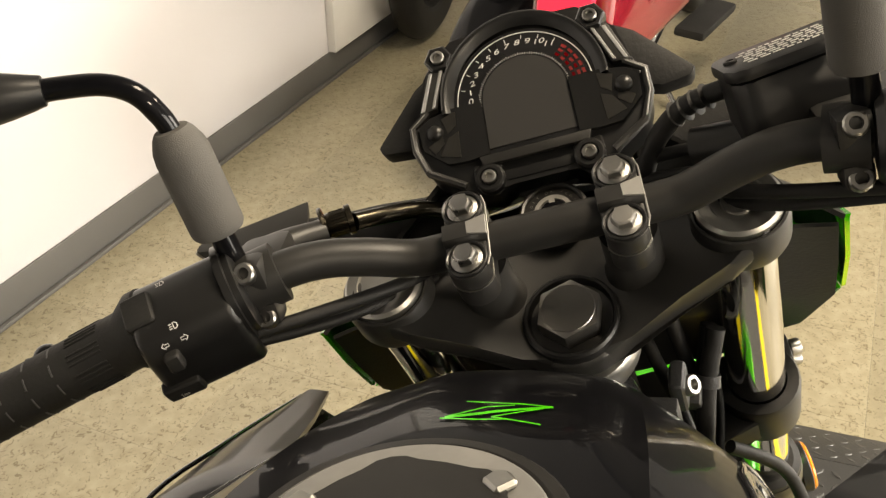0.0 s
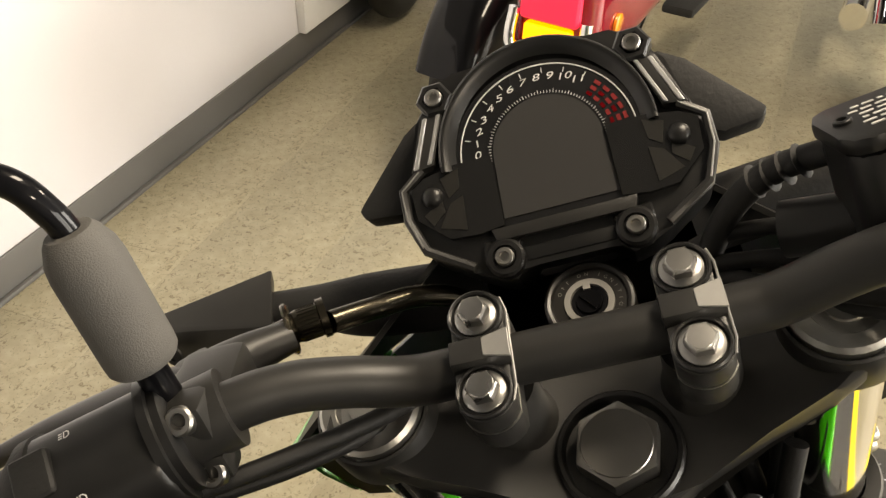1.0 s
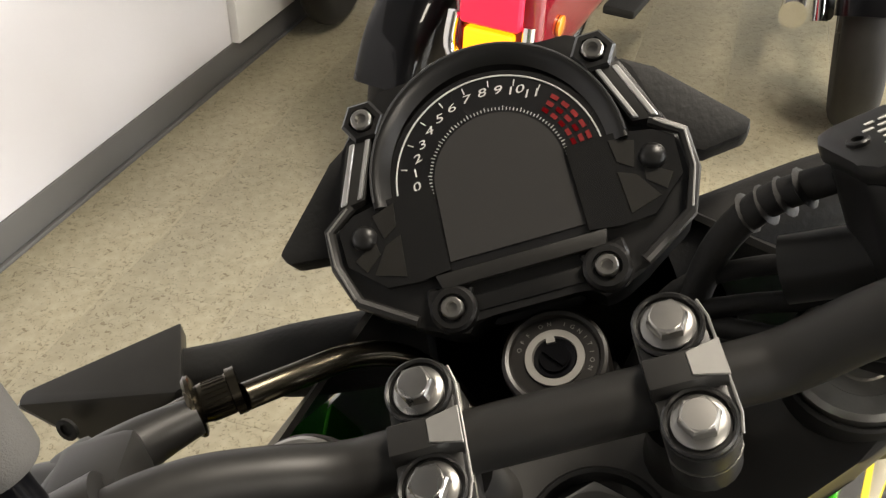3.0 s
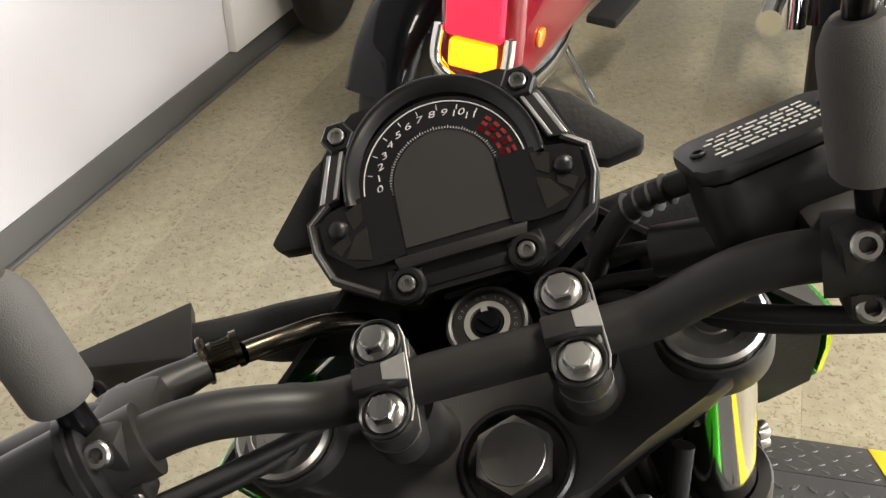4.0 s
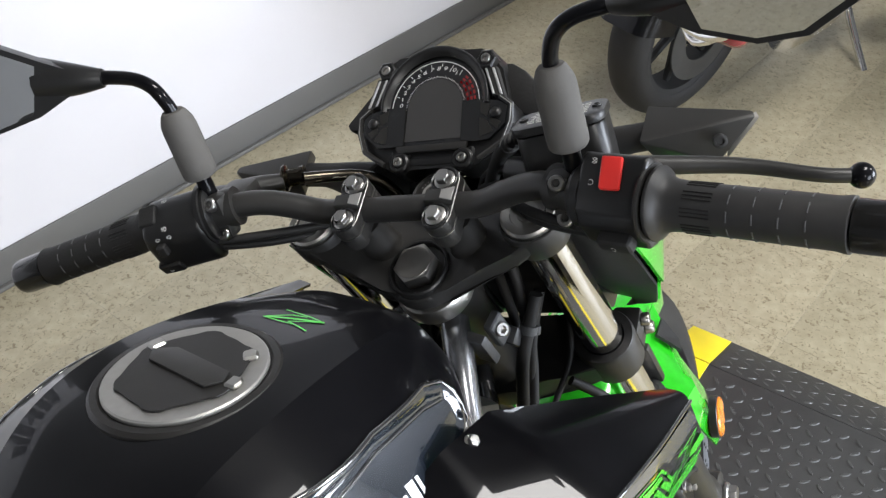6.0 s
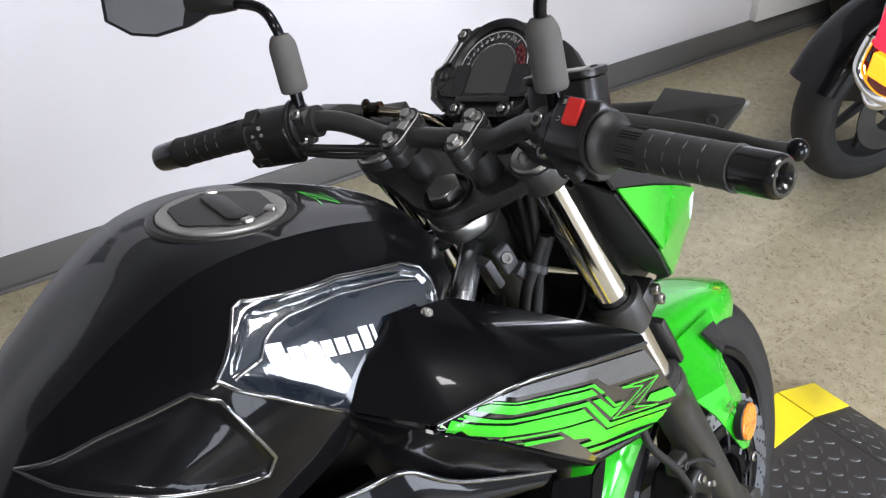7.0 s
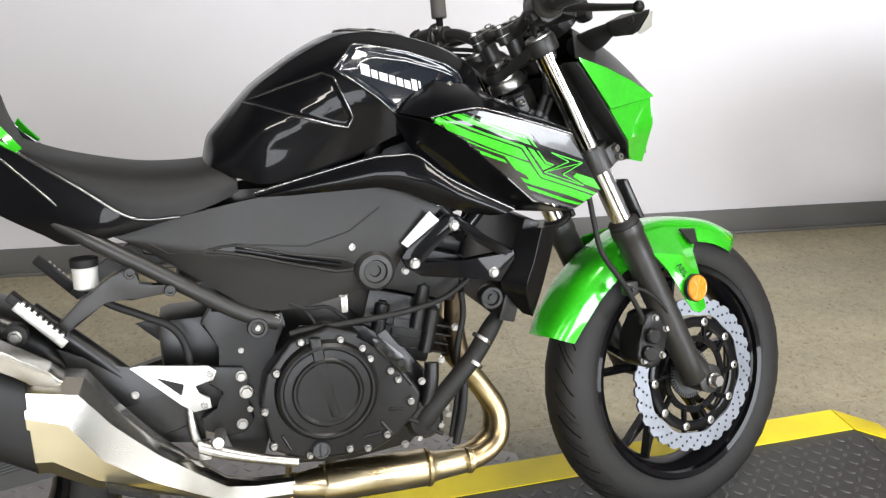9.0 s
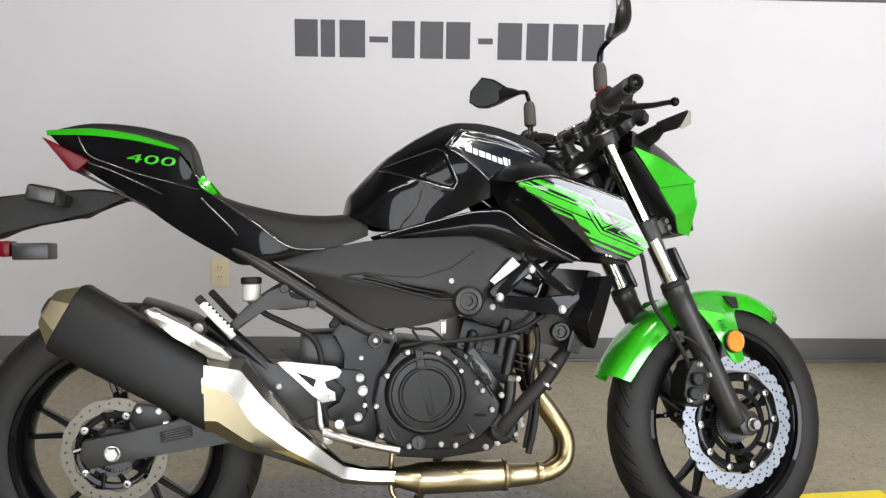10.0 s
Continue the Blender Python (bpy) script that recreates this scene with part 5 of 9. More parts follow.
for sgn in (1, -1):
    mir = sgn < 0
    T0 = [(-0.822, -0.034, 0.976), (-0.730, -0.062, 0.971), (-0.640, -0.082, 0.958), (-0.560, -0.096, 0.940), (-0.512, -0.102, 0.880), (-0.474, -0.114, 0.838), (-0.390, -0.134, 0.778), (-0.318, -0.144, 0.727), (-0.246, -0.142, 0.722)]
    T2 = [(-0.765, -0.030, 0.912), (-0.700, -0.055, 0.868), (-0.628, -0.072, 0.827), (-0.590, -0.085, 0.795), (-0.545, -0.095, 0.763), (-0.505, -0.104, 0.738), (-0.455, -0.116, 0.710), (-0.413, -0.124, 0.690), (-0.335, -0.134, 0.700)]
    T1 = [tuple((Vector(a) + Vector(b)) / 2 + Vector((0, -0.003, 0))) for a, b in zip(T0, T2)]
    tl = bmesh.new()
    patch(tl, [T0, T1, T2], 6, 5, 0.003, mirror=mir)
    tail_tree = BVHTree.FromBMesh(tl)
    te = bmesh.new()
    tube(te, [Vector((x, y * sgn, z)) + Vector((0, 0.0005 * sgn, 0.0005)) for x, y, z in T0[4:]], 0.0026, 8)
    tube(te, [(x, y * sgn, z) for x, y, z in [(-0.765, -0.040, 0.940), (-0.735, -0.056, 0.912), (-0.690, -0.066, 0.895), (-0.620, -0.082, 0.862), (-0.560, -0.092, 0.832)]], 0.0022, 8)
    for line_, r_ in (([(-0.757, -0.052, 0.968), (-0.748, -0.056, 0.946), (-0.731, -0.062, 0.925), (-0.690, -0.072, 0.908), (-0.624, -0.087, 0.884), (-0.560, -0.100, 0.866), (-0.505, -0.108, 0.850)], 0.0018),
                      ([(-0.500, -0.113, 0.832), (-0.461, -0.122, 0.792), (-0.425, -0.130, 0.754)], 0.0022)):
        tube(te, [(x, (y - 0.002) * sgn, z) for x, y, z in line_], r_, 8)
    part("edge_bead", te, M["edge_gloss"], bike, "rounded glossy edge of the tail panel", smooth=60)
    tail = part("tail_panel", tl, M["gloss_black"], bike, "gloss black tail panel", smooth=50)
    gs = bmesh.new()
    G0 = [(-0.828, -0.030, 0.984), (-0.730, -0.064, 0.984), (-0.640, -0.083, 0.970), (-0.572, -0.094, 0.950), (-0.545, -0.098, 0.938)]
    G1 = [(-0.826, -0.034, 0.974), (-0.730, -0.070, 0.969), (-0.640, -0.090, 0.957), (-0.575, -0.100, 0.942), (-0.545, -0.101, 0.936)]
    patch(gs, [G0, G1], 2, 5, 0.0025, mirror=mir)
    part("green_tail_trim", gs, M["green"], bike, "lime green tail trim", smooth=40)
    sq = bmesh.new()
    patch(sq, [[(-0.498, -0.100, 0.882), (-0.488, -0.098, 0.868), (-0.468, -0.106, 0.842)], [(-0.508, -0.106, 0.866), (-0.498, -0.110, 0.852), (-0.474, -0.118, 0.838)]], 2, 3, 0.003, mirror=mir)
    part("green_side_fin", sq, M["green"], bike, "small lime green fin beside the seat", smooth=40)
    tx = letters("400", 0.048, space=1.05)
    for v in tx.verts:
        x_, y_ = v.co.x * 1.40, v.co.y * 0.52
        if sgn < 0:
            x_ = -x_
        a = -0.13
        v.co = Vector((-0.603 + x_ * math.cos(a) - y_ * math.sin(a) + y_ * 0.3 * sgn, 0.9145 + x_ * math.sin(a) + y_ * math.cos(a), 0))
    part("model_number", drape(tail_tree, tx, -sgn, 0.0016, 0.005), M["green_decal"], tail, "green number on the tail", smooth=0)
lamp = bmesh.new()
prism(lamp, [(-0.832, 0.968), (-0.735, 0.918), (-0.762, 0.893), (-0.775, 0.896)], -0.06, 0.06, bevel=0.004)
part("tail_light", lamp, M["red_lens"], bike, "dark red tail light lens")
under = bmesh.new()
patch(under, [[(-0.78, y, 0.905) for y in (-0.03, 0, 0.03)], [(-0.62, y, 0.82) for y in (-0.075, 0, 0.075)], [(-0.50, y, 0.745) for y in (-0.10, 0, 0.10)], [(-0.36, y, 0.69) for y in (-0.12, 0, 0.12)]], 4, 3, 0.004)
part("under_tail", under, M["dark_plastic"], bike)

# number plate holder
ph = thing("plate_holder", "", "")
ph.parent = bike
tagged(ph, "black plastic number plate holder with turn signals")
hb_ = bmesh.new()
prism(hb_, [(-0.62, 0.842), (-0.736, 0.859), (-0.811, 0.853), (-0.880, 0.848), (-0.935, 0.842), (-1.02, 0.80), (-1.06, 0.72), (-1.045, 0.712), (-0.985, 0.742), (-0.927, 0.756), (-0.893, 0.772), (-0.858, 0.789), (-0.812, 0.797), (-0.754, 0.796), (-0.732, 0.810), (-0.700, 0.832), (-0.66, 0.833)], -0.034, 0.034, bevel=0.010, seg=3)
part("arm", hb_, M["rubber"], ph)
for sgn in (-1, 1):
    sg = bmesh.new()
    box(sg, (-0.80, 0.075 * sgn, 0.835), (0.05, 0.09, 0.028), Matrix.Rotation(0.2, 4, "Y"), bevel=0.009)
    stalk = part("turn_signal", sg, M["rubber"], ph)
    ln = bmesh.new()
    box(ln, (-0.80, 0.155 * sgn, 0.838), (0.062, 0.075, 0.036), Matrix.Rotation(0.2, 4, "Y"), bevel=0.012, seg=3)
    part("lens", ln, M["smoke"], stalk, "smoked turn signal lens")
rf_ = bmesh.new()
box(rf_, (-0.862, 0, 0.726), (0.075, 0.08, 0.036), bevel=0.004)
part("light_bracket", rf_, M["dark_plastic"], ph)
rr_ = bmesh.new()
box(rr_, (-0.917, 0, 0.732), (0.022, 0.06, 0.034), bevel=0.004)
part("reflector", rr_, M["red_lens"], ph, "small red rear reflector")

# --- triple clamps, bar and controls (steered) ---
CARRY = STEER


def cl(u, v, w):
    return Vector(clamp_point(u, v, w))


up = bmesh.new()
half = [(-0.043, 0.0), (-0.040, 0.014), (-0.029, 0.030), (-0.018, 0.064), (-0.011, 0.092), (-0.004, 0.114), (0.010, 0.127), (0.026, 0.124), (0.038, 0.108), (0.044, 0.080), (0.045, 0.045), (0.045, 0.0)]
outline = [(u, -v) for u, v in half] + [(u, v) for u, v in half[::-1] if v]
prism(up, outline, 0.012, 0.030, to3=lambda u, v, w: clamp_point(u, v, w + 0.45 * max(0.0, abs(v) - 0.045)), bevel=0.005, seg=3)
upper = part("upper_triple_clamp", up, M["satin_metal"], bike, "satin black upper triple clamp")
for sgn in (-1, 1):
    eb_ = bmesh.new()
    lathe(eb_, fork_at(0.937, FORK_Y * sgn), FORK_UP, [(0.0265, 0.0), (0.0280, 0.004), (0.0280, 0.0245), (0.0270, 0.0278), (0.0258, 0.0285), (0.0248, 0.0278), (0.0245, 0.024), (0.0215, 0.024)], 36)
    part("fork_collar", eb_, M["satin_metal"], upper, "raised black collar round the fork cap")
    gl3 = bmesh.new()
    tube(gl3, [cl(-0.018, 0.034 * sgn, 0.0304), cl(0.030, 0.028 * sgn, 0.0304)], 0.0012, 6, smooth=False)
    part("casting_line", gl3, M["engine_grey"], upper, "pale raised casting line")
sn = bmesh.new()
lathe(sn, cl(-0.012, 0.0, 0.030), AX, [(0.0285, -0.006), (0.0285, 0.005), (0.0272, 0.0065), (0.0255, 0.0065), (0.0245, 0.005), (0.0240, 0.0012), (0.0, 0.0012)], 36)
part("stem_washer", sn, M["dark_plastic"], upper)
nut = bmesh.new()
mt = frame_to(cl(-0.012, 0.0, 0.0312), AX)
R6 = [(0.0202 * math.cos(math.pi * k / 3 + 0.3), 0.0202 * math.sin(math.pi * k / 3 + 0.3)) for k in range(6)]
prism(nut, R6, 0.0, 0.013, to3=lambda u, v, w: tuple(mt @ Vector((u, v, w))), bevel=0.0022, seg=2)
lathe(nut, cl(-0.012, 0.0, 0.0444), AX, [(0.0165, -0.001), (0.0155, 0.0003), (0.0, -0.0004)], 36)
part("stem_nut", nut, M["dark_nut"], upper, "large hexagonal steering stem nut")
# ring under the clamp, head tube
rg = bmesh.new()
lathe(rg, cl(-0.010, 0.0, 0.006), AX, [(0.020, -0.016), (0.0335, -0.016), (0.0350, -0.012), (0.0350, 0.000), (0.0330, 0.003), (0.0290, 0.004), (0.0290, 0.010), (0.020, 0.010)], 36)
part("bearing_nut", rg, M["alu"], bike, "bright steering bearing ring")

lowc = bmesh.new()
half2 = [(-0.040, 0.0), (-0.036, 0.02), (-0.012, 0.070), (-0.004, 0.116), (0.018, 0.134), (0.042, 0.128), (0.052, 0.104), (0.052, 0.06), (0.048, 0.0)]
outline2 = [(u, -v) for u, v in half2] + [(u, v) for u, v in half2[::-1] if v]
prism(lowc, outline2, -0.201, -0.169, to3=clamp_point, bevel=0.006, seg=2)
for sgn in (-1, 1):
    lathe(lowc, fork_at(0.722, FORK_Y * sgn), FORK_UP, [(0.0215, 0), (0.0305, 0.002), (0.0310, 0.044), (0.0295, 0.048), (0.0215, 0.048)], 32, closed=True)
    box(lowc, cl(0.046, 0.122 * sgn, -0.185), (0.028, 0.03, 0.034), frame_to((0, 0, 0), AX).to_3x3().to_4x4(), bevel=0.004)
lower = part("lower_triple_clamp", lowc, M["satin_metal"], bike, "satin black lower triple clamp")
for sgn in (-1, 1):
    for w in (-0.194, -0.177):
        pbt = bmesh.new()
        socketbolt(pbt, cl(0.051, 0.136 * sgn, w), Vector((0.15, sgn, 0)), 0.0066, 0.008)
        part("pinch_bolt", pbt, M["steel"], lower, "bright pinch bolt")

for sgn in (-1, 1):
    y = 0.0432 * sgn
    rs = thing("bar_clamp", "", "")
    rs.parent = bike
    tagged(rs, "satin black handlebar clamp with two bright bolts")
    a = bmesh.new()
    lathe(a, cl(0.0135, y, 0.026), AX, [(0.0225, 0.0), (0.0205, 0.005), (0.0172, 0.010), (0.0165, 0.030), (0.0165, 0.046)], 28)
    part("riser", a, M["satin_metal"], rs)
    UA, UB = -0.0025, 0.0325
    bone = []
    for cu_, a0_ in ((UA, 115), (UB, -65)):
        for k in range(9):
            an = math.radians(a0_ + k * 16.25)
            bone.append((cu_ + 0.0128 * math.cos(an), 0.0128 * math.sin(an)))
    for nm, w0, w1 in (("lower_half", 0.070, 0.0852), ("upper_half", 0.0862, 0.0985)):
        h_ = bmesh.new()
        prism(h_, bone, w0, w1, to3=lambda u, v, w, yy=y: clamp_point(u, yy + v, w), bevel=0.0014, seg=2)
        part(nm, h_, M["satin_metal"], rs)
    sm_ = bmesh.new()
    prism(sm_, [(u * 1.0 + 0.0, v * 1.02) for u, v in bone], 0.0852, 0.0862, to3=lambda u, v, w, yy=y: clamp_point(u, yy + v, w))
    part("joint_line", sm_, M["alu"], rs, "bare bright joint line")
    # saddle over the bar with bevelled flanks
    ch = bmesh.new()
    prism(ch, [(0.0070, 0.0965), (0.0098, 0.1035), (0.0205, 0.1035), (0.0232, 0.0965)], y - 0.0130, y + 0.0122, to3=lambda u, v, w: clamp_point(u, w, v), bevel=0.0012, seg=2)
    part("cap_saddle", ch, M["satin_metal"], rs)
    # right facet is coloured bright zinc to stand for its window reflection
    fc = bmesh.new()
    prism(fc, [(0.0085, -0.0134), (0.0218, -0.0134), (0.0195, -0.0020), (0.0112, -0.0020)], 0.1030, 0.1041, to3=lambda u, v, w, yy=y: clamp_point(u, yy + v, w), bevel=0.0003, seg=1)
    wl_ = bmesh.new()
    tube(wl_, [cl(-0.0090, y - 0.0112, 0.0990), cl(-0.0025, y - 0.0130, 0.0988), cl(0.0325, y - 0.0130, 0.0988), cl(0.0390, y - 0.0112, 0.0990)], 0.0006, 6, smooth=False)
    part("bright_edge", wl_, M["zinc"], rs, "thin bright line along the clamp edge")
    part("facet_highlight", fc, M["zinc"], rs, "facet brightened to carry the window reflection")
    for u in (UA, UB):
        bb = bmesh.new()
        lathe(bb, cl(u, y, 0.0985), AX, [(0.0120, -0.001), (0.0120, 0.0016), (0.0112, 0.0022), (0.0103, 0.0016), (0.0101, 0.0003), (0, 0.0003)], 28)
        part("bolt_seat", bb, M["dark_plastic"], rs)
        bo = bmesh.new()
        lathe(bo, cl(u, y, 0.0988), AX, [(0.0090, 0), (0.0091, 0.0010), (0.0078, 0.0020), (0.0060, 0.0024)], 28)
        hexbolt(bo, cl(u, y, 0.0994), AX, 0.0069, 0.0066, flange=False)
        lathe(bo, cl(u, y, 0.1058), AX, [(0.0058, 0.0), (0.0052, 0.0005), (0.0, 0.0007)], 20)
        part("bolt", bo, M["steel"], rs, "bright flanged hex clamp bolt", smooth=30)

BARL = [(0.3453, 0.0, 0.9847), (0.3453, 0.058, 0.9847), (0.3445, 0.078, 0.9865), (0.3400, 0.102, 0.9965), (0.3340, 0.125, 1.0045), (0.3250, 0.150, 1.0075), (0.3080, 0.200, 1.0045), (0.3027, 0.222, 1.0037), (0.2865, 0.290, 1.0012), (0.2650, 0.375, 0.9980)]
hb2 = bmesh.new()
DROOP = [(x, y, z - 0.13 * max(0.0, y - 0.222)) for x, y, z in BARL]        # the clutch side hangs a little lower
line = [(x, -y, z) for x, y, z in BARL[:0:-1]] + DROOP
tube(hb2, line, 0.0111, 20, n=8)
part("handlebar", hb2, M["satin_metal"], bike, "satin black tubular handlebar", smooth=60)


def bar_at(y):
    s = -1 if y < 0 else 1
    a = abs(y)
    side = BARL if s < 0 else DROOP
    for p, q in zip(side, side[1:]):
        if p[1] <= a <= q[1]:
            k = (a - p[1]) / (q[1] - p[1])
            v = Vector(p).lerp(Vector(q), k)
            d = (Vector(q) - Vector(p)).normalized()
            return Vector((v.x, v.y * s, v.z)), Vector((d.x, d.y * s, d.z))
    v, d = Vector(side[-1]), (Vector(side[-1]) - Vector(side[-2])).normalized()
    v = v + d * (a - v.y)
    return Vector((v.x, v.y * s, v.z)), Vector((d.x, d.y * s, d.z))


for sgn in (-1, 1):
    p, d = bar_at((0.234 if sgn > 0 else 0.240) * sgn)
    gp_ = bmesh.new()
    L = 0.100
    prof = [(0.0215, -0.018), (0.0235, -0.016), (0.0235, -0.010), (0.0175, 0.0)] if sgn > 0 else [(0.0240, -0.0145), (0.0258, -0.0135), (0.0264, -0.0110), (0.0252, -0.0090), (0.0220, -0.0068), (0.0196, -0.0040), (0.0182, 0.0000), (0.0174, 0.0080)]
    for k in range(5, 25):
        prof.append((0.0172, 0.010 + L * k / 25))
    prof += [(0.0182, 0.112), (0.0182, 0.114), (0.0165, 0.1145)]
    lathe(gp_, p, d, prof, 40)
    grip = part("grip", gp_, M["grip_rubber" if sgn < 0 else "rubber"], bike, "worn grey-black rubber grip", smooth=40)
    m_ = frame_to(p, d)

    def on_grip(a, h, r=0.0173, m_=m_):
        return m_ @ Vector((r * math.cos(a), r * math.sin(a), h))
    for k in range(9):
        a = 2 * math.pi * k / 9
        for da in (-0.16, 0.0, 0.16):
            slot = bmesh.new()
            tube(slot, [on_grip(a + da, 0.010), on_grip(a + da, 0.030)], 0.0007, 6, smooth=False)
            part("slot", slot, M["rubber"], grip)
        for n_ in range(4):
            arc = bmesh.new()
            tube(arc, [on_grip(a - 0.2 + 0.08 * q, 0.041 + 0.0165 * n_, 0.0172) for q in range(6)], 0.0006, 6, smooth=False)
            part("grip_mark", arc, M["engine_grey"], grip, "pale moulded grip mark")
    if sgn < 0:
        lip = bmesh.new()
        lathe(lip, p - d * 0.0195, d, [(0.020, 0.0), (0.0275, 0.0005), (0.0285, 0.0020), (0.0278, 0.0038), (0.020, 0.0042)], 40)
        part("throttle_lip", lip, M["matte_plastic"], grip, "grey lip of the throttle housing")
    be = bmesh.new()
    lathe(be, p + d * 0.1150, d, [(0.0150, 0.0), (0.0168, 0.001), (0.0170, 0.004), (0.0166, 0.030), (0.0158, 0.0340), (0.0138, 0.0362), (0.0110, 0.0362), (0.0080, 0.0335), (0.0062, 0.026), (0.0, 0.022)], 32)
    part("bar_end", be, M["panel_satin"], bike, "shiny black bar-end weight")

# switch boxes
SWITCH = {1: (0.170, 0.226), -1: (0.176, 0.225)}
for sgn in (-1, 1):
    y0, y1 = SWITCH[sgn]
    pm, d = bar_at((y0 + y1) / 2 * sgn)
    sw = thing("switch_box", "", "")
    sw.parent = bike
    tagged(sw, "black plastic switch box with white symbols" + ("" if sgn > 0 else " and a red stop switch"))
    m_ = frame_to(pm, d)
    e_up = (Vector((-0.45, 0, 0.9)) - d * Vector((-0.45, 0, 0.9)).dot(d)).normalized()   # towards the rider and up
    e_bk = d.cross(e_up).normalized() if sgn < 0 else e_up.cross(d).normalized()
    if e_bk.x > 0:
        e_bk = -e_bk                                                                     # towards the rider and down

    def sp(along, a, b, pm=pm, d=d, e_up=e_up, e_bk=e_bk):
        return pm + d * along + e_up * a + e_bk * b
    hl = (y1 - y0) / 2
    body = bmesh.new()
    oct_ = [(0.019, -0.016), (0.0225, -0.004), (0.0225, 0.010), (0.019, 0.022), (0.009, 0.029), (-0.012, 0.032), (-0.028, 0.030), (-0.036, 0.023), (-0.036, 0.006), (-0.030, -0.010), (-0.016, -0.020), (0.008, -0.022)] if sgn > 0 else [(0.0275, -0.020), (0.0302, -0.0145), (0.0195, 0.012), (0.0125, 0.0215), (0.002, 0.0255), (-0.022, 0.025), (-0.030, 0.016), (-0.030, -0.010), (-0.018, -0.022), (0.010, -0.026)]
    prism(body, oct_, -hl, hl, to3=lambda u, v, w: tuple(sp(w, u, v)), bevel=0.006, seg=3)
    part("housing", body, M["dark_plastic"], sw)
    ringb = bmesh.new()
    lathe(ringb, pm - d * (hl + 0.010), d, [(0.0125, 0.0), (0.0205, 0.001), (0.0235, 0.005), (0.0235, 0.011), (0.013, 0.012)] if sgn < 0 else [(0.0125, 0.002), (0.0215, 0.003), (0.0255, 0.005), (0.0255, 0.0085), (0.0280, 0.009), (0.0280, 0.013)], 32)
    part("inner_collar", ringb, M["dark_plastic"], sw)
    if sgn < 0:
        rk_ = bmesh.new()
        sw_ = Vector((0.0, 0.986, 0.165))                       # across the switch, towards the middle of the bar
        sl_ = Vector((0.0145, -0.0067, 0.0163))
        sl_ = (sl_ - sw_ * sl_.dot(sw_)).normalized()
        sn_ = sl_.cross(sw_).normalized()
        if sn_.x > 0:
            sn_ = -sn_
        RC_ = Vector((0.2990, -0.2003, 1.0302))
        box(rk_, RC_ - sn_ * 0.0025, (0.0150, 0.0235, 0.012), Matrix((sw_, sl_, sn_)).transposed().to_4x4(), bevel=0.0024, seg=3)
        part("stop_switch", rk_, M["red"], sw, "red engine stop switch")
        stb = bmesh.new()
        box(stb, sp(0.004, -0.009, 0.0290), (0.026, 0.014, 0.012), Matrix((d, e_up, d.cross(e_up))).transposed().to_4x4(), bevel=0.004, seg=3)
        part("start_button", stb, M["rubber"], sw)
        face_ = (e_up * 0.926 + e_bk * 0.378).normalized()
        symbols = [("stop", sp(-0.0135, 0.0290, -0.0112), face_, d), ("run", sp(-0.0135, 0.0233, 0.0030), face_, d),
                   ("run", sp(0.004, -0.009, 0.0350), e_bk, d)]
    else:
        for nm, at_, nrm_, size_ in (("dip_switch", (0.2900, 0.2150, 1.0215), (-0.55, -0.09, 0.83), (0.017, 0.020, 0.007)),
                                     ("turn_switch", (0.2768, 0.2005, 0.9965), (-0.92, -0.32, -0.10), (0.009, 0.011, 0.012)),
                                     ("horn_button", (0.2850, 0.2085, 0.9735), (-0.80, -0.26, -0.54), (0.022, 0.014, 0.008))):
            bt_ = bmesh.new()
            n_ = Vector(nrm_).normalized()
            x_ = (d - n_ * d.dot(n_)).normalized()
            box(bt_, Vector(at_), size_, Matrix((x_, n_.cross(x_), n_)).transposed().to_4x4(), bevel=0.0028, seg=3)
            part(nm, bt_, M["rubber"], sw)
        symbols = [("lamp", Vector((0.3043, 0.2042, 1.0276)), Vector((-0.21, -0.02, 0.98)), d * -1), ("lamp", Vector((0.2816, 0.1947, 1.0137)), Vector((-0.84, -0.25, 0.49)), d * -1),
                   ("arrow", Vector((0.2760, 0.2010, 1.0062)), Vector((-0.94, -0.31, 0.17)), d), ("arrow", Vector((0.2795, 0.1909, 1.0068)), Vector((-0.94, -0.31, 0.17)), d * -1),
                   ("horn", Vector((0.2812, 0.2075, 0.9712)), Vector((-0.80, -0.26, -0.54)), d)]
    STROKES = {"lamp": [[(0.0, -0.0017), (0.0, 0.0017), (0.0012, 0.0016), (0.0021, 0.0008), (0.0021, -0.0008), (0.0012, -0.0016), (0.0, -0.0017)], [(-0.0008, 0.0012), (-0.0024, 0.0012)], [(-0.0008, 0.0), (-0.0024, 0.0)], [(-0.0008, -0.0012), (-0.0024, -0.0012)]],
               "arrow": [[(0.0022, 0.0), (0.0004, 0.0018), (0.0004, 0.0008), (-0.0018, 0.0008), (-0.0018, -0.0008), (0.0004, -0.0008), (0.0004, -0.0018), (0.0022, 0.0)]],
               "horn": [[(-0.0020, 0.0006), (-0.0004, 0.0006), (0.0018, 0.0018), (0.0018, -0.0018), (-0.0004, -0.0006), (-0.0020, -0.0006), (-0.0020, 0.0006)], [(-0.0008, 0.0), (0.0014, 0.0)]],
               "run": [[(0.0019 * math.cos(radians(a_)), 0.0019 * math.sin(radians(a_))) for a_ in range(-140, 141, 20)]],
               "stop": [[(0.0019 * math.cos(radians(a_)), 0.0019 * math.sin(radians(a_))) for a_ in range(-140, 141, 20)], [(-0.0019, -0.0016), (0.0019, 0.0016)], [(-0.0019, 0.0016), (0.0019, -0.0016)]]}
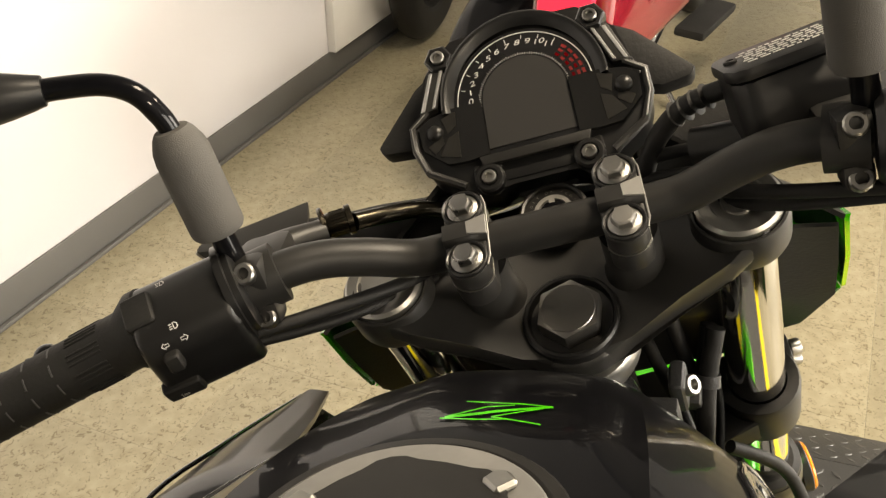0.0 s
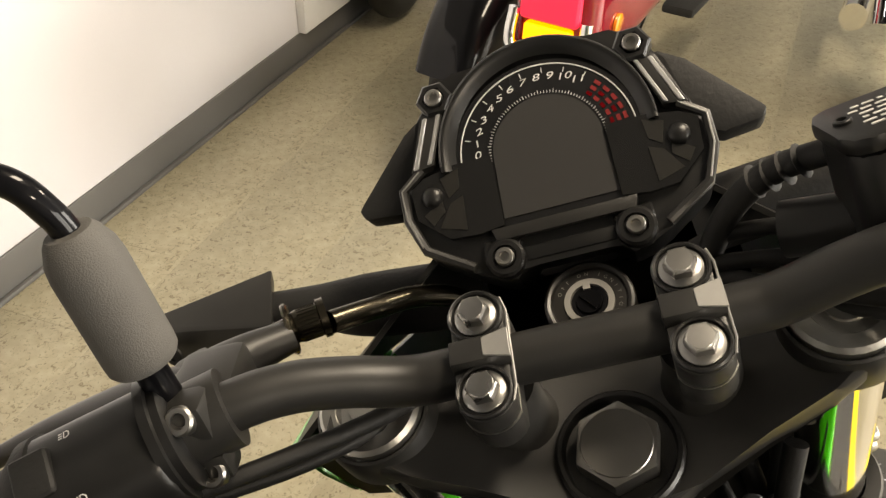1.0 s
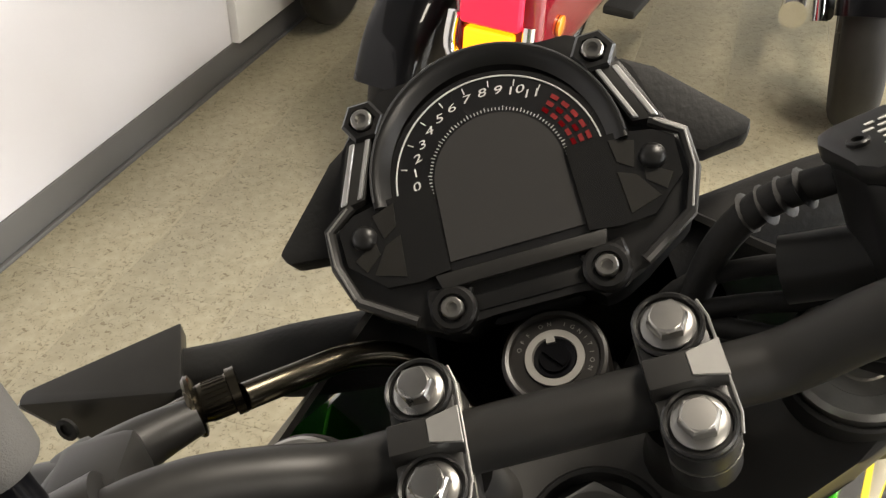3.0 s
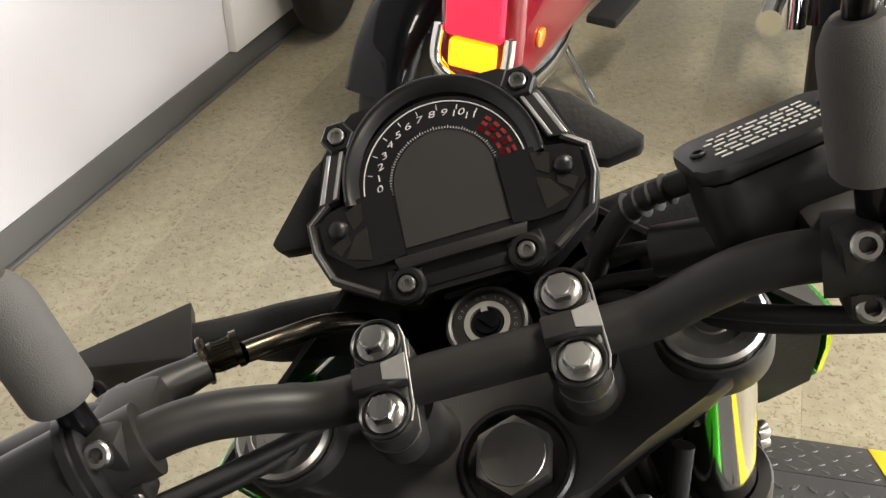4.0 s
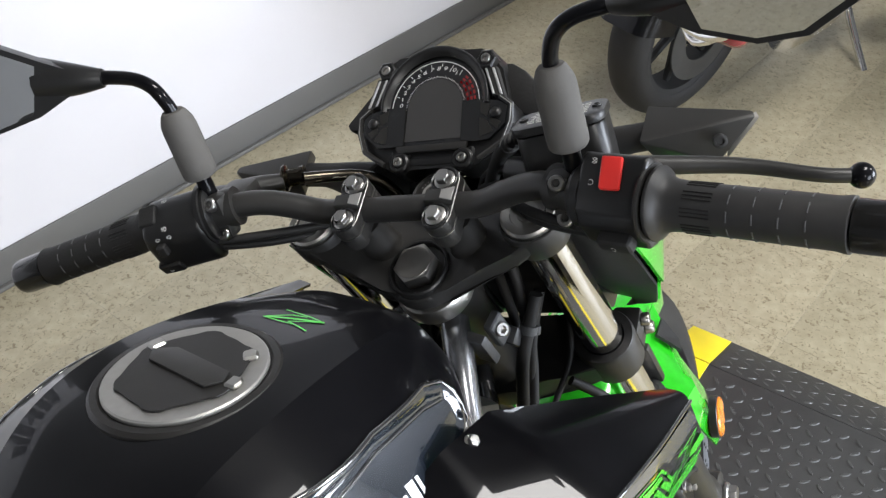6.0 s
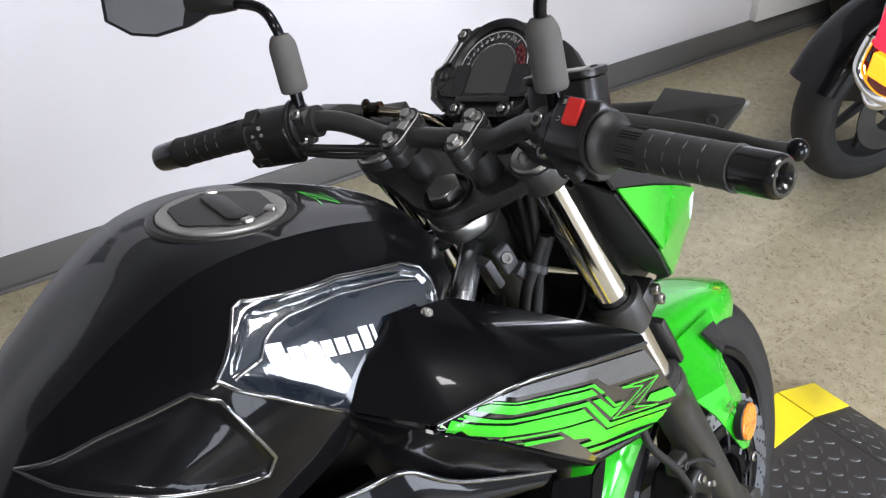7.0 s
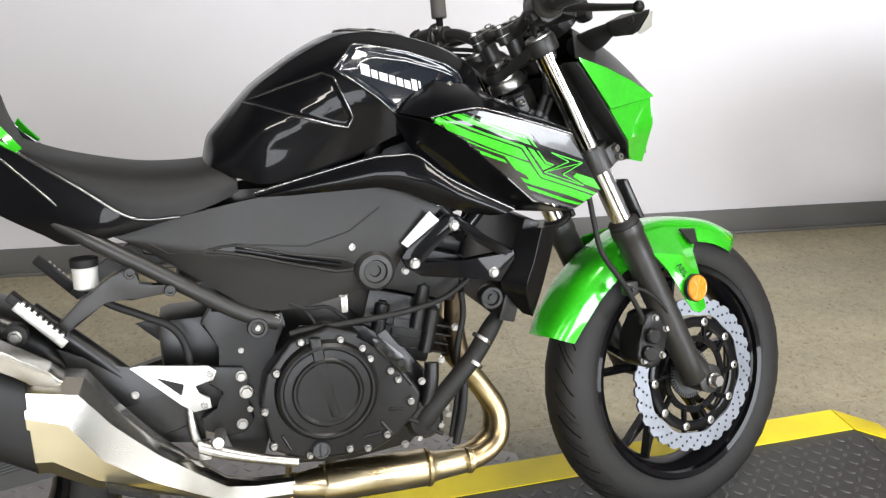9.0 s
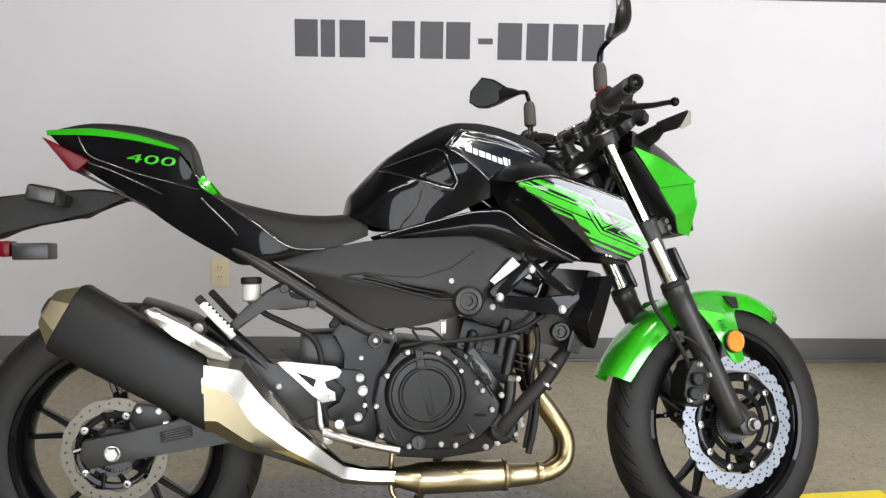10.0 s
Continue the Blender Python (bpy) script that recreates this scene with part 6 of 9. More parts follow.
    for kind_, at_, nrm_, ahead_ in symbols:
        mk = bmesh.new()
        n_ = nrm_.normalized()
        x_ = (ahead_ - n_ * ahead_.dot(n_)).normalized()
        y_ = n_.cross(x_)
        for line_ in STROKES[kind_]:
            strip(mk, [at_ + x_ * u + y_ * v + n_ * 0.0006 for u, v in line_], 0.00055, n_, 0.0002)
        part("symbol", mk, M["white_ink"], sw, "white printed symbol", smooth=0)
    # master-cylinder clamp, mirror stem, wrapped stem and mirror head
    pc, dc = bar_at(0.157 * sgn)
    cm_ = bmesh.new()
    tube(cm_, [pc - dc * 0.011, pc + dc * 0.011], 0.0175, 24, smooth=False)
    box(cm_, pc + Vector((-0.008, 0, 0.009)), (0.018, 0.018, 0.018), bevel=0.004)
    box(cm_, pc + Vector((-0.008, 0, -0.015)), (0.016, 0.016, 0.014), bevel=0.004)
    clampb = part("lever_clamp", cm_, M["satin_metal"], bike, "black lever clamp on the bar")
    for dz, dx in ((0.012, -0.014), (-0.018, -0.013)):
        sb_ = bmesh.new()
        socketbolt(sb_, pc + Vector((dx, 0, dz)), Vector((-0.8, 0, 0.6)), 0.0062, 0.006)
        part("clamp_bolt", sb_, M["steel"], clampb)
    mi = thing("mirror", "", "")
    mi.parent = bike
    tagged(mi, "black rear-view mirror, stem wrapped in grey foam")
    xb, yb2 = 0.3215, 0.167
    st_ = bmesh.new()
    J = Vector((0.319, 0.215 * sgn, 1.141))
    e1 = Vector((-0.40, 0.88 * sgn, 0.20)).normalized()
    tube(st_, [(xb, yb2 * sgn, 1.012), (xb, yb2 * sgn, 1.045), (xb, yb2 * sgn, 1.098), (xb - 0.001, (yb2 + 0.003) * sgn, 1.116), (xb - 0.001, (yb2 + 0.010) * sgn, 1.128), (xb - 0.001, (yb2 + 0.024) * sgn, 1.136), J, J + e1 * 0.02],
         [0.0072, 0.0068, 0.0058, 0.0058, 0.0058, 0.0058, 0.0060, 0.0060], 16)
    part("stem", st_, M["gloss_black"], mi, smooth=60)
    fo = bmesh.new()
    lathe(fo, (xb, yb2 * sgn, 1.0425), (0, 0, 1), [(0.006, 0.001), (0.0135, 0.0), (0.0148, 0.002), (0.0151, 0.006), (0.0150, 0.046), (0.0142, 0.052), (0.0112, 0.059), (0.0092, 0.0615), (0.006, 0.062)], 36)
    part("foam_wrap", fo, M["foam"], mi, "grey foam packing sleeve")
    nrm = Vector((-0.88, -0.42 * sgn, 0.06))
    nrm = (nrm - e1 * nrm.dot(e1)).normalized()
    e2 = nrm.cross(e1) * (1 if nrm.cross(e1).z > 0 else -1)
    HEAD = [(0.030, -0.010), (0.062, -0.028), (0.100, -0.040), (0.132, -0.040), (0.164, -0.026), (0.166, 0.006), (0.132, 0.042), (0.090, 0.036), (0.050, 0.018), (0.030, 0.010)]
    hd = bmesh.new()
    back = inset(HEAD, 0.72)
    tmpv = []
    for ring_, w in ((HEAD, 0.004), (HEAD, -0.006), (back, -0.026), (inset(HEAD, 0.3), -0.032)):
        tmpv.append([hd.verts.new(J + e1 * u + e2 * v + nrm * w) for u, v in ring_])
    k_ = len(HEAD)
    for a_, b_ in zip(tmpv, tmpv[1:]):
        for i in range(k_):
            hd.faces.new((a_[i], a_[(i + 1) % k_], b_[(i + 1) % k_], b_[i]))
    hd.faces.new(tmpv[-1])
    hd.faces.new(tmpv[0][::-1])
    part("mirror_shell", hd, M["dark_plastic"], mi, smooth=50)
    gl_ = bmesh.new()
    prism(gl_, inset(HEAD[1:-1], 0.90), 0.0042, 0.0052, to3=lambda u, v, w: tuple(J + e1 * u + e2 * v + nrm * w))
    part("mirror_glass", gl_, M["mirror_glass"], mi, "silvered mirror glass", smooth=0)
    nk = bmesh.new()
    tube(nk, [J + e1 * 0.004, J + e1 * 0.024 - nrm * 0.002, J + e1 * 0.058 - nrm * 0.011], [0.0078, 0.0125, 0.0185], 14)
    part("swivel_neck", nk, M["dark_plastic"], mi)
    # lever
    tip = Vector((0.377, -0.351, 0.973)) if sgn < 0 else Vector((0.392, 0.361, 0.952))
    lv_ = bmesh.new()
    p0 = pc + Vector((0.030, 0.012 * sgn, -0.004))
    tube(lv_, [p0, p0 + Vector((0.012, 0.030 * sgn, -0.004)), p0.lerp(tip, 0.55) + Vector((0.012, 0, 0)), p0.lerp(tip, 0.85), tip], [0.0085, 0.0080, 0.0062, 0.0055, 0.0055], 12)
    lever = part("brake_lever" if sgn < 0 else "clutch_lever", lv_, M["satin_metal"], bike, "satin black hand lever", smooth=60)
    lbm = bmesh.new()
    bmesh.ops.create_uvsphere(lbm, u_segments=20, v_segments=12, radius=0.0095, matrix=Matrix.Translation(tip))
    part("ball_end", lbm, M["gloss_black"], lever, smooth=60)
    pv = bmesh.new()
    box(pv, pc + Vector((0.026, 0.004 * sgn, -0.002)), (0.032, 0.030, 0.020), bevel=0.005)
    part("lever_perch", pv, M["satin_metal"], clampb)

# brake fluid reservoir (right) with a printed lid
res = thing("brake_reservoir", "", "")
res.parent = bike
tagged(res, "black front brake reservoir with printed lid")
RM = Matrix.Translation((0.374, -0.150, 1.0165)) @ Matrix.Rotation(radians(-5), 4, "X") @ Matrix.Rotation(radians(9), 4, "Y") @ Matrix.Rotation(radians(8), 4, "Z")
rbm = bmesh.new()
oct2 = [(-0.022, -0.022), (-0.019, -0.028), (-0.012, -0.031), (0.012, -0.031), (0.019, -0.028), (0.022, -0.022), (0.022, 0.030), (0.019, 0.036), (0.012, 0.039), (-0.012, 0.039), (-0.019, 0.036), (-0.022, 0.030)]
prism(rbm, oct2, -0.030, 0.018, to3=lambda u, v, w: tuple(RM @ Vector((u, v, w))), bevel=0.004, seg=2)
part("cup", rbm, M["dark_plastic"], res)
rl = bmesh.new()
prism(rl, [(u * 1.06, v * 1.05) for u, v in oct2], 0.0185, 0.026, to3=lambda u, v, w: tuple(RM @ Vector((u, v, w))), bevel=0.0028, seg=2)
lid = part("lid", rl, M["dark_plastic"], res)
random.seed(4)
wr = bmesh.new()
for k in range(6):
    y = -0.019
    while y < 0.026:
        w_ = random.uniform(0.002, 0.006)
        box(wr, RM @ Vector((-0.0125 + k * 0.0047, y + w_ / 2, 0.0263)), (0.0014, w_, 0.0004), RM.to_3x3().to_4x4())
        y += w_ + 0.0016
part("printed_warning", wr, M["white_ink"], lid, "tiny unreadable white print", smooth=0)["kind"] = "stuff"
for v in (-0.025, 0.033):
    sc = bmesh.new()
    socketbolt(sc, RM @ Vector((0, v, 0.0255)), RM.to_3x3() @ Vector((0, 0, 1)), 0.0038, 0.0022)
    part("lid_screw", sc, M["dark_plastic"], lid)
mc = bmesh.new()
tube(mc, [(0.356, -0.165, 1.000), (0.386, -0.090, 0.990)], 0.0125, 20, smooth=False)
part("master_cylinder", mc, M["satin_metal"], res)
ht_ = bmesh.new()
tube(ht_, [(0.386, -0.112, 1.022), (0.398, -0.090, 1.012), (0.405, -0.070, 0.992), (0.406, -0.05, 0.955)], [0.0055, 0.0062, 0.0062, 0.0060], 12)
boot_ribs = []
for k in range(4):
    boot_ribs.append(bmesh.new())
    lathe(boot_ribs[-1], Vector((0.391 + 0.0035 * k, -0.102 + 0.006 * k, 1.018 - 0.0035 * k)), Vector((0.35, 0.7, -0.4)), [(0.006, -0.0012), (0.0080, 0), (0.006, 0.0012)], 14)
boot = part("hose_boot", ht_, M["rubber"], res)
for rib_ in boot_ribs:
    part("boot_rib", rib_, M["rubber"], boot)

# clutch cable (left): adjuster knurl, bright bend, cable
ca = bmesh.new()
tube(ca, [(0.368, 0.160, 1.000), (0.382, 0.129, 0.999), (0.386, 0.122, 0.999)], [0.0060, 0.0060, 0.0060], 12)
KN = [(0.005, -0.002), (0.0118, -0.002), (0.0126, -0.0008), (0.0124, 0.0006), (0.0110, 0.0014), (0.0075, 0.0018), (0.0080, 0.004), (0.0080, 0.014), (0.0095, 0.0145), (0.0095, 0.018), (0.005, 0.018)]
lathe(ca, (0.382, 0.129, 0.999), Vector((0.35, -1, -0.1)), KN, 26)
knurls = bmesh.new()
for k in range(26):
    a = 2 * math.pi * k / 26
    mk_ = frame_to((0.382, 0.129, 0.999), Vector((0.35, -1, -0.1)))
    tube(knurls, [mk_ @ Vector((0.0078 * math.cos(a), 0.0078 * math.sin(a), 0.0045)), mk_ @ Vector((0.0078 * math.cos(a), 0.0078 * math.sin(a), 0.0135))], 0.00045, 5, smooth=False)
ca.transform(Matrix.Translation((0.005, 0.006, 0.0)))
adj = part("cable_adjuster", ca, M["black_chrome"], bike, "knurled clutch cable adjuster")
knurls.transform(Matrix.Translation((0.005, 0.006, 0.0)))
part("knurling", knurls, M["black_chrome"], adj)["kind"] = "stuff"
cb2_ = bmesh.new()
tube(cb2_, [(0.386, 0.115, 0.998), (0.400, 0.098, 0.991), (0.420, 0.080, 0.979), (0.431, 0.062, 0.963), (0.432, 0.048, 0.935), (0.430, 0.040, 0.90)], 0.0056, 16)
part("cable_bend", cb2_, M["black_chrome"], bike, "bare metal cable elbow", smooth=60)
pbx = bmesh.new()
tube(pbx, [(0.338, 0.178, 1.000), (0.356, 0.168, 1.001), (0.370, 0.152, 1.001), (0.381, 0.133, 0.999)], [0.012, 0.0135, 0.0105, 0.0075], 16)
box(pbx, (0.358, 0.170, 1.006), (0.026, 0.018, 0.010), Matrix.Rotation(radians(35), 4, "Z"), bevel=0.004)
part("clutch_perch", pbx, M["satin_metal"], bike)

# harness: black wires and hoses between bar and gauge
for pts, r in (
    ([(0.300, -0.180, 0.985), (0.330, -0.130, 0.980), (0.370, -0.085, 0.972), (0.410, -0.055, 0.955), (0.430, -0.045, 0.90)], 0.0042),
    ([(0.305, -0.178, 0.978), (0.340, -0.125, 0.968), (0.385, -0.075, 0.960), (0.420, -0.05, 0.93), (0.43, -0.04, 0.87)], 0.0036),
    ([(0.302, 0.178, 0.985), (0.322, 0.135, 0.978), (0.352, 0.088, 0.968), (0.395, 0.058, 0.955), (0.425, 0.05, 0.90)], 0.0042),
    ([(0.306, 0.178, 0.978), (0.330, 0.130, 0.966), (0.365, 0.085, 0.955), (0.41, 0.06, 0.93), (0.43, 0.05, 0.86)], 0.0036),
    ([(0.385, -0.118, 0.985), (0.400, -0.080, 0.985), (0.412, -0.05, 0.972), (0.420, -0.03, 0.93)], 0.0040),
    ([(0.372, -0.118, 0.975), (0.392, -0.080, 0.974), (0.408, -0.045, 0.962), (0.418, -0.02, 0.92)], 0.0040),
    ([(0.430, -0.04, 0.93), (0.405, -0.055, 0.86), (0.385, -0.06, 0.80), (0.36, -0.055, 0.74)], 0.0055),
    ([(0.430, -0.02, 0.93), (0.415, -0.035, 0.85), (0.39, -0.05, 0.78), (0.35, -0.05, 0.72)], 0.0048),
    ([(0.425, 0.03, 0.92), (0.400, 0.045, 0.85), (0.385, 0.05, 0.78), (0.36, 0.05, 0.72)], 0.0050),
    ([(0.440, -0.055, 0.90), (0.455, -0.075, 0.83), (0.440, -0.075, 0.76), (0.40, -0.06, 0.72)], 0.0032),
):
    hz = bmesh.new()
    tube(hz, pts, r, 10)
    part("cable", hz, M["rubber"], bike, "black cable", smooth=60)

CARRY = BODY
hbk = thing("hose_guide", "", "")
hbk.parent = bike
tagged(hbk, "grey hose guide bracket beside the steering head")
g_b = bmesh.new()
box(g_b, (0.366, -0.060, 0.858), (0.020, 0.010, 0.034), Matrix.Rotation(radians(-24), 4, "Y"), bevel=0.004, seg=3)
box(g_b, (0.384, -0.064, 0.836), (0.016, 0.014, 0.026), Matrix.Rotation(radians(-40), 4, "Y"), bevel=0.003)
box(g_b, (0.350, -0.052, 0.846), (0.010, 0.020, 0.040), Matrix.Rotation(radians(-24), 4, "Y"), bevel=0.003)
part("bracket", g_b, M["engine_grey"], hbk)
g_s = bmesh.new()
socketbolt(g_s, (0.363, -0.065, 0.861), (-0.35, -0.8, 0.5), 0.0066, 0.006)
part("screw", g_s, M["steel"], hbk, "bright socket screw")
for pts, r in (([(0.404, -0.080, 0.875), (0.392, -0.074, 0.842), (0.378, -0.072, 0.812), (0.372, -0.068, 0.76)], 0.0062), ([(0.418, -0.074, 0.868), (0.404, -0.070, 0.832), (0.392, -0.070, 0.80), (0.385, -0.066, 0.75)], 0.0055)):
    g_h = bmesh.new()
    tube(g_h, pts, r, 12)
    part("hose", g_h, M["rubber"], hbk, "black rubber hose", smooth=60)
    g_c = bmesh.new()
    q0, q1 = Vector(pts[1]), Vector(pts[2])
    lathe(g_c, q0, q1 - q0, [(r + 0.0005, -0.004), (r + 0.002, -0.004), (r + 0.002, 0.004), (r + 0.0005, 0.004)], 18, closed=True)
    part("hose_clip", g_c, M["engine_grey"], hbk)
CARRY = STEER

# --- instrument ---
gauge = thing("instrument_cluster", "", "")
gauge.parent = bike
tagged(gauge, "black instrument cluster with half-round tachometer and blank display")
GO, GV, GN = Vector((0.420, 0.0, 0.988)), Vector((0.7127, 0, 0.7014)), Vector((-0.7014, 0, 0.7127))


def gg(u, v, w):
    p = GO + GV * v + GN * w
    return (p.x, 0.001 - u, p.z)


HALF = [(0.0, 0.1090), (0.016, 0.1075), (0.030, 0.1030), (0.041, 0.0985), (0.056, 0.0975), (0.0600, 0.0905), (0.0600, 0.0800), (0.0660, 0.0560), (0.0765, 0.0465), (0.0770, 0.0290), (0.0700, 0.0110),
        (0.0480, -0.0030), (0.0380, -0.0090), (0.0280, -0.0115), (0.0190, -0.0020)]
FULL = HALF + [(-u, v) for u, v in HALF[:0:-1]]
gh = bmesh.new()
prism(gh, FULL, -0.030, -0.002, to3=gg, bevel=0.004, seg=2)
part("housing", gh, M["dark_plastic"], gauge)
fa_ = bmesh.new()
FACE = [(0.047 * math.cos(math.radians(a)), 0.050 + 0.046 * math.sin(math.radians(a))) for a in range(0, 181, 6)] + [(-0.047, 0.048), (-0.034, 0.014), (0.034, 0.014), (0.047, 0.048)]
prism(fa_, FACE, -0.002, 0.0005, to3=gg)
part("dial_face", fa_, M["gauge_face"], gauge)
bz = bmesh.new()
loops = []
for r_, w in ((0.0462, 0.0004), (0.0492, 0.0034), (0.0512, 0.0050), (0.0528, 0.0056), (0.0540, 0.0050), (0.0546, 0.0020), (0.0550, -0.020)):
    loops.append([bz.verts.new(gg(r_ * math.cos(math.radians(a)), 0.0520 + r_ * 1.015 * math.sin(math.radians(a)), w)) for a in range(-3, 184, 3)])
for a_, b_ in zip(loops, loops[1:]):
    for k in range(len(a_) - 1):
        bz.faces.new((a_[k], a_[k + 1], b_[k + 1], b_[k]))
part("bezel", bz, M["dark_plastic"], gauge, "sloping black bezel with a rounded rim", smooth=50)
# light caught on the bezel rim is painted as a pale line
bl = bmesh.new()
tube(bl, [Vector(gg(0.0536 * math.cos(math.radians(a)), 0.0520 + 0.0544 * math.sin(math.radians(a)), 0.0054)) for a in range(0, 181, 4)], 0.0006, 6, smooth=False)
part("rim_highlight", bl, M["engine_grey"], gauge, "thin pale highlight line on the bezel rim")
thin = bmesh.new()
tube(thin, [Vector(gg(0.0440 * math.cos(math.radians(a)), 0.050 + 0.0435 * math.sin(math.radians(a)), 0.0007)) for a in range(4, 177, 4)], 0.0004, 6, smooth=False)
part("scale_ring", thin, M["white_ink"], gauge, "thin pale scale ring")
lc = bmesh.new()
LCD = [(0.0285, 0.0195), (0.0275, 0.050)] + [(0.0275 * math.cos(math.radians(a)), 0.050 + 0.0270 * math.sin(math.radians(a))) for a in range(6, 178, 7)] + [(-0.0275, 0.050), (-0.0285, 0.0195)]
prism(lc, LCD, 0.0005, 0.0012, to3=gg)
part("display", lc, M["lcd"], gauge, "blank grey display")
for s in (1, -1):
    mk = bmesh.new()
    MASK = [(0.0287, 0.0525), (0.0480, 0.0525), (0.0640, 0.0495), (0.0715, 0.0445), (0.0705, 0.0285), (0.0560, 0.0155), (0.0420, 0.0145), (0.0290, 0.0160)]
    prism(mk, [(u * s, v) for u, v in MASK], -0.001, 0.0030, to3=gg)
    part("side_mask", mk, M["mask"], gauge, "glossy black indicator mask")
    for poly in ([(0.046, 0.050), (0.056, 0.047), (0.053, 0.036), (0.047, 0.040)], [(0.046, 0.036), (0.053, 0.033), (0.060, 0.022), (0.047, 0.018)], [(0.057, 0.036), (0.067, 0.030), (0.063, 0.024), (0.056, 0.030)]):
        wi = bmesh.new()
        prism(wi, [(u * s, v) for u, v in poly], 0.0031, 0.0035, to3=gg)
        part("indicator_window", wi, M["smoke"], gauge, smooth=0)
    sr = bmesh.new()
    prism(sr, [(u * s, v) for u, v in ((0.0470, 0.0830), (0.0600, 0.0820), (0.0700, 0.0525), (0.0570, 0.0545))], -0.010, 0.0045, to3=gg, bevel=0.0022, seg=2)
    part("side_strut", sr, M["satin_metal"], gauge, "bevelled side strut")
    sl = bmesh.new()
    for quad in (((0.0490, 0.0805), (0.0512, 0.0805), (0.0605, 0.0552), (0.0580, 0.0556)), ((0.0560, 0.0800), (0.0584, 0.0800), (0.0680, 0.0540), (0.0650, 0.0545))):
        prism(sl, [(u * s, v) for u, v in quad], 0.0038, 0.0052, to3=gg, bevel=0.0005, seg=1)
    part("strut_edge", sl, M["silver"], gauge, "bright silver strut edge")
    ed = bmesh.new()
    tube(ed, [Vector(gg(u * s, v, 0.002)) for u, v in ((0.0640, 0.0540), (0.0755, 0.0455), (0.0755, 0.0295), (0.0690, 0.0125), (0.0470, -0.0015))], 0.0026, 8, smooth=False)
    part("frame_edge", ed, M["satin_metal"], gauge)
    # the frame edge's highlight is put into a thin zinc-coloured line
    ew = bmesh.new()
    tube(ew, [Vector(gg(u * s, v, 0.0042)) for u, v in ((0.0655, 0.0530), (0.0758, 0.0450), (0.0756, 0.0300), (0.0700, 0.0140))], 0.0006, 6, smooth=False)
    part("bright_edge", ew, M["zinc"], gauge, "thin bright highlight line on the frame edge")
    for (bu, bv), r, w, m2 in (((0.0505, 0.0885), 0.0098, 0.006, "steel"), ((0.0612, 0.0385), 0.0, 0.004, "dark_plastic"), ((0.0318, 0.0), 0.0098, 0.004, "steel")):
        if r:
            bs = bmesh.new()
            lathe(bs, gg(bu * s, bv, -0.004), GN, [(r, 0), (r, w + 0.003), (r * 0.85, w + 0.0045), (r * 0.62, w + 0.0045), (r * 0.6, w + 0.002), (0, w + 0.002)], 6 if bv > 0.05 else 20)
            part("screw_boss", bs, M["dark_plastic"], gauge)
            bo = bmesh.new()
            socketbolt(bo, gg(bu * s, bv, w - 0.0015), GN, 0.0046, 0.0042)
            part("screw", bo, M[m2], gauge, "bright button screw")
        else:
            bo = bmesh.new()
            lathe(bo, gg(bu * s, bv, 0.003), GN, [(0.0055, 0), (0.0052, 0.0018), (0.0035, 0.0034), (0, 0.0040)], 20)
            part("rubber_button", bo, M[m2], gauge, smooth=60)
    lug_ = bmesh.new()
    prism(lug_, [(u * s, v) for u, v in ((0.0220, 0.0080), (0.0410, 0.0110), (0.0420, 0.0030), (0.0345, -0.0090), (0.0290, -0.0090))], -0.004, 0.0015, to3=gg, bevel=0.0012, seg=1)
    part("screw_lug", lug_, M["dark_plastic"], gauge)
bb_ = bmesh.new()
prism(bb_, [(-0.034, 0.0085), (-0.036, 0.0150), (0.036, 0.0150), (0.034, 0.0085)], 0.0, 0.0040, to3=gg, bevel=0.0012, seg=2)
part("lower_bar", bb_, M["satin_metal"], gauge)
bb2 = bmesh.new()
prism(bb2, [(-0.022, -0.003), (-0.024, 0.004), (0.024, 0.004), (0.022, -0.003)], -0.010, -0.001, to3=gg, bevel=0.0012, seg=2)
part("lower_lip", bb2, M["dark_plastic"], gauge)
NUM = [(-0.0352, 0.0545), (-0.0345, 0.0605), (-0.0322, 0.0665), (-0.0288, 0.0720), (-0.0245, 0.0770), (-0.0190, 0.0812), (-0.0128, 0.0842), (-0.0060, 0.0860), (0.0012, 0.0868), (0.0080, 0.0860), (0.0150, 0.0838), (0.0212, 0.0803)]
GM = Matrix(((0, GV.x, GN.x, 0), (-1, GV.y, GN.y, 0), (0, GV.z, GN.z, 0), (0, 0, 0, 1)))
for k, (u, v) in enumerate(NUM):
    tx = letters(str(k), 0.0056, shear=0.2)
    a = math.atan2(v - 0.050, u) - math.pi / 2
    mz = Matrix.Translation(gg(u, v, 0.0008)) @ GM @ Matrix.Rotation(a * 0.25, 4, "Z") @ Matrix.Diagonal((1.45, 0.9, 1, 1))
    tx.transform(mz)
    part("numeral", tx, M["white_ink"], gauge, "pale printed numeral", smooth=0)
tkm = bmesh.new()
for k in range(56):
    a = math.radians(176 - k * 3.1)
    if k > 40:
        break
    r0, r1 = (0.0395, 0.0422) if k % 5 == 0 else (0.0408, 0.0420)
    q0 = Vector(gg(r0 * math.cos(a), 0.050 + r0 * 0.985 * math.sin(a), 0.0009))
    q1 = Vector(gg(r1 * math.cos(a), 0.050 + r1 * 0.985 * math.sin(a), 0.0009))
    if k % 5 == 0:
        tube(tkm, [q0, q1], 0.0003, 4, smooth=False)
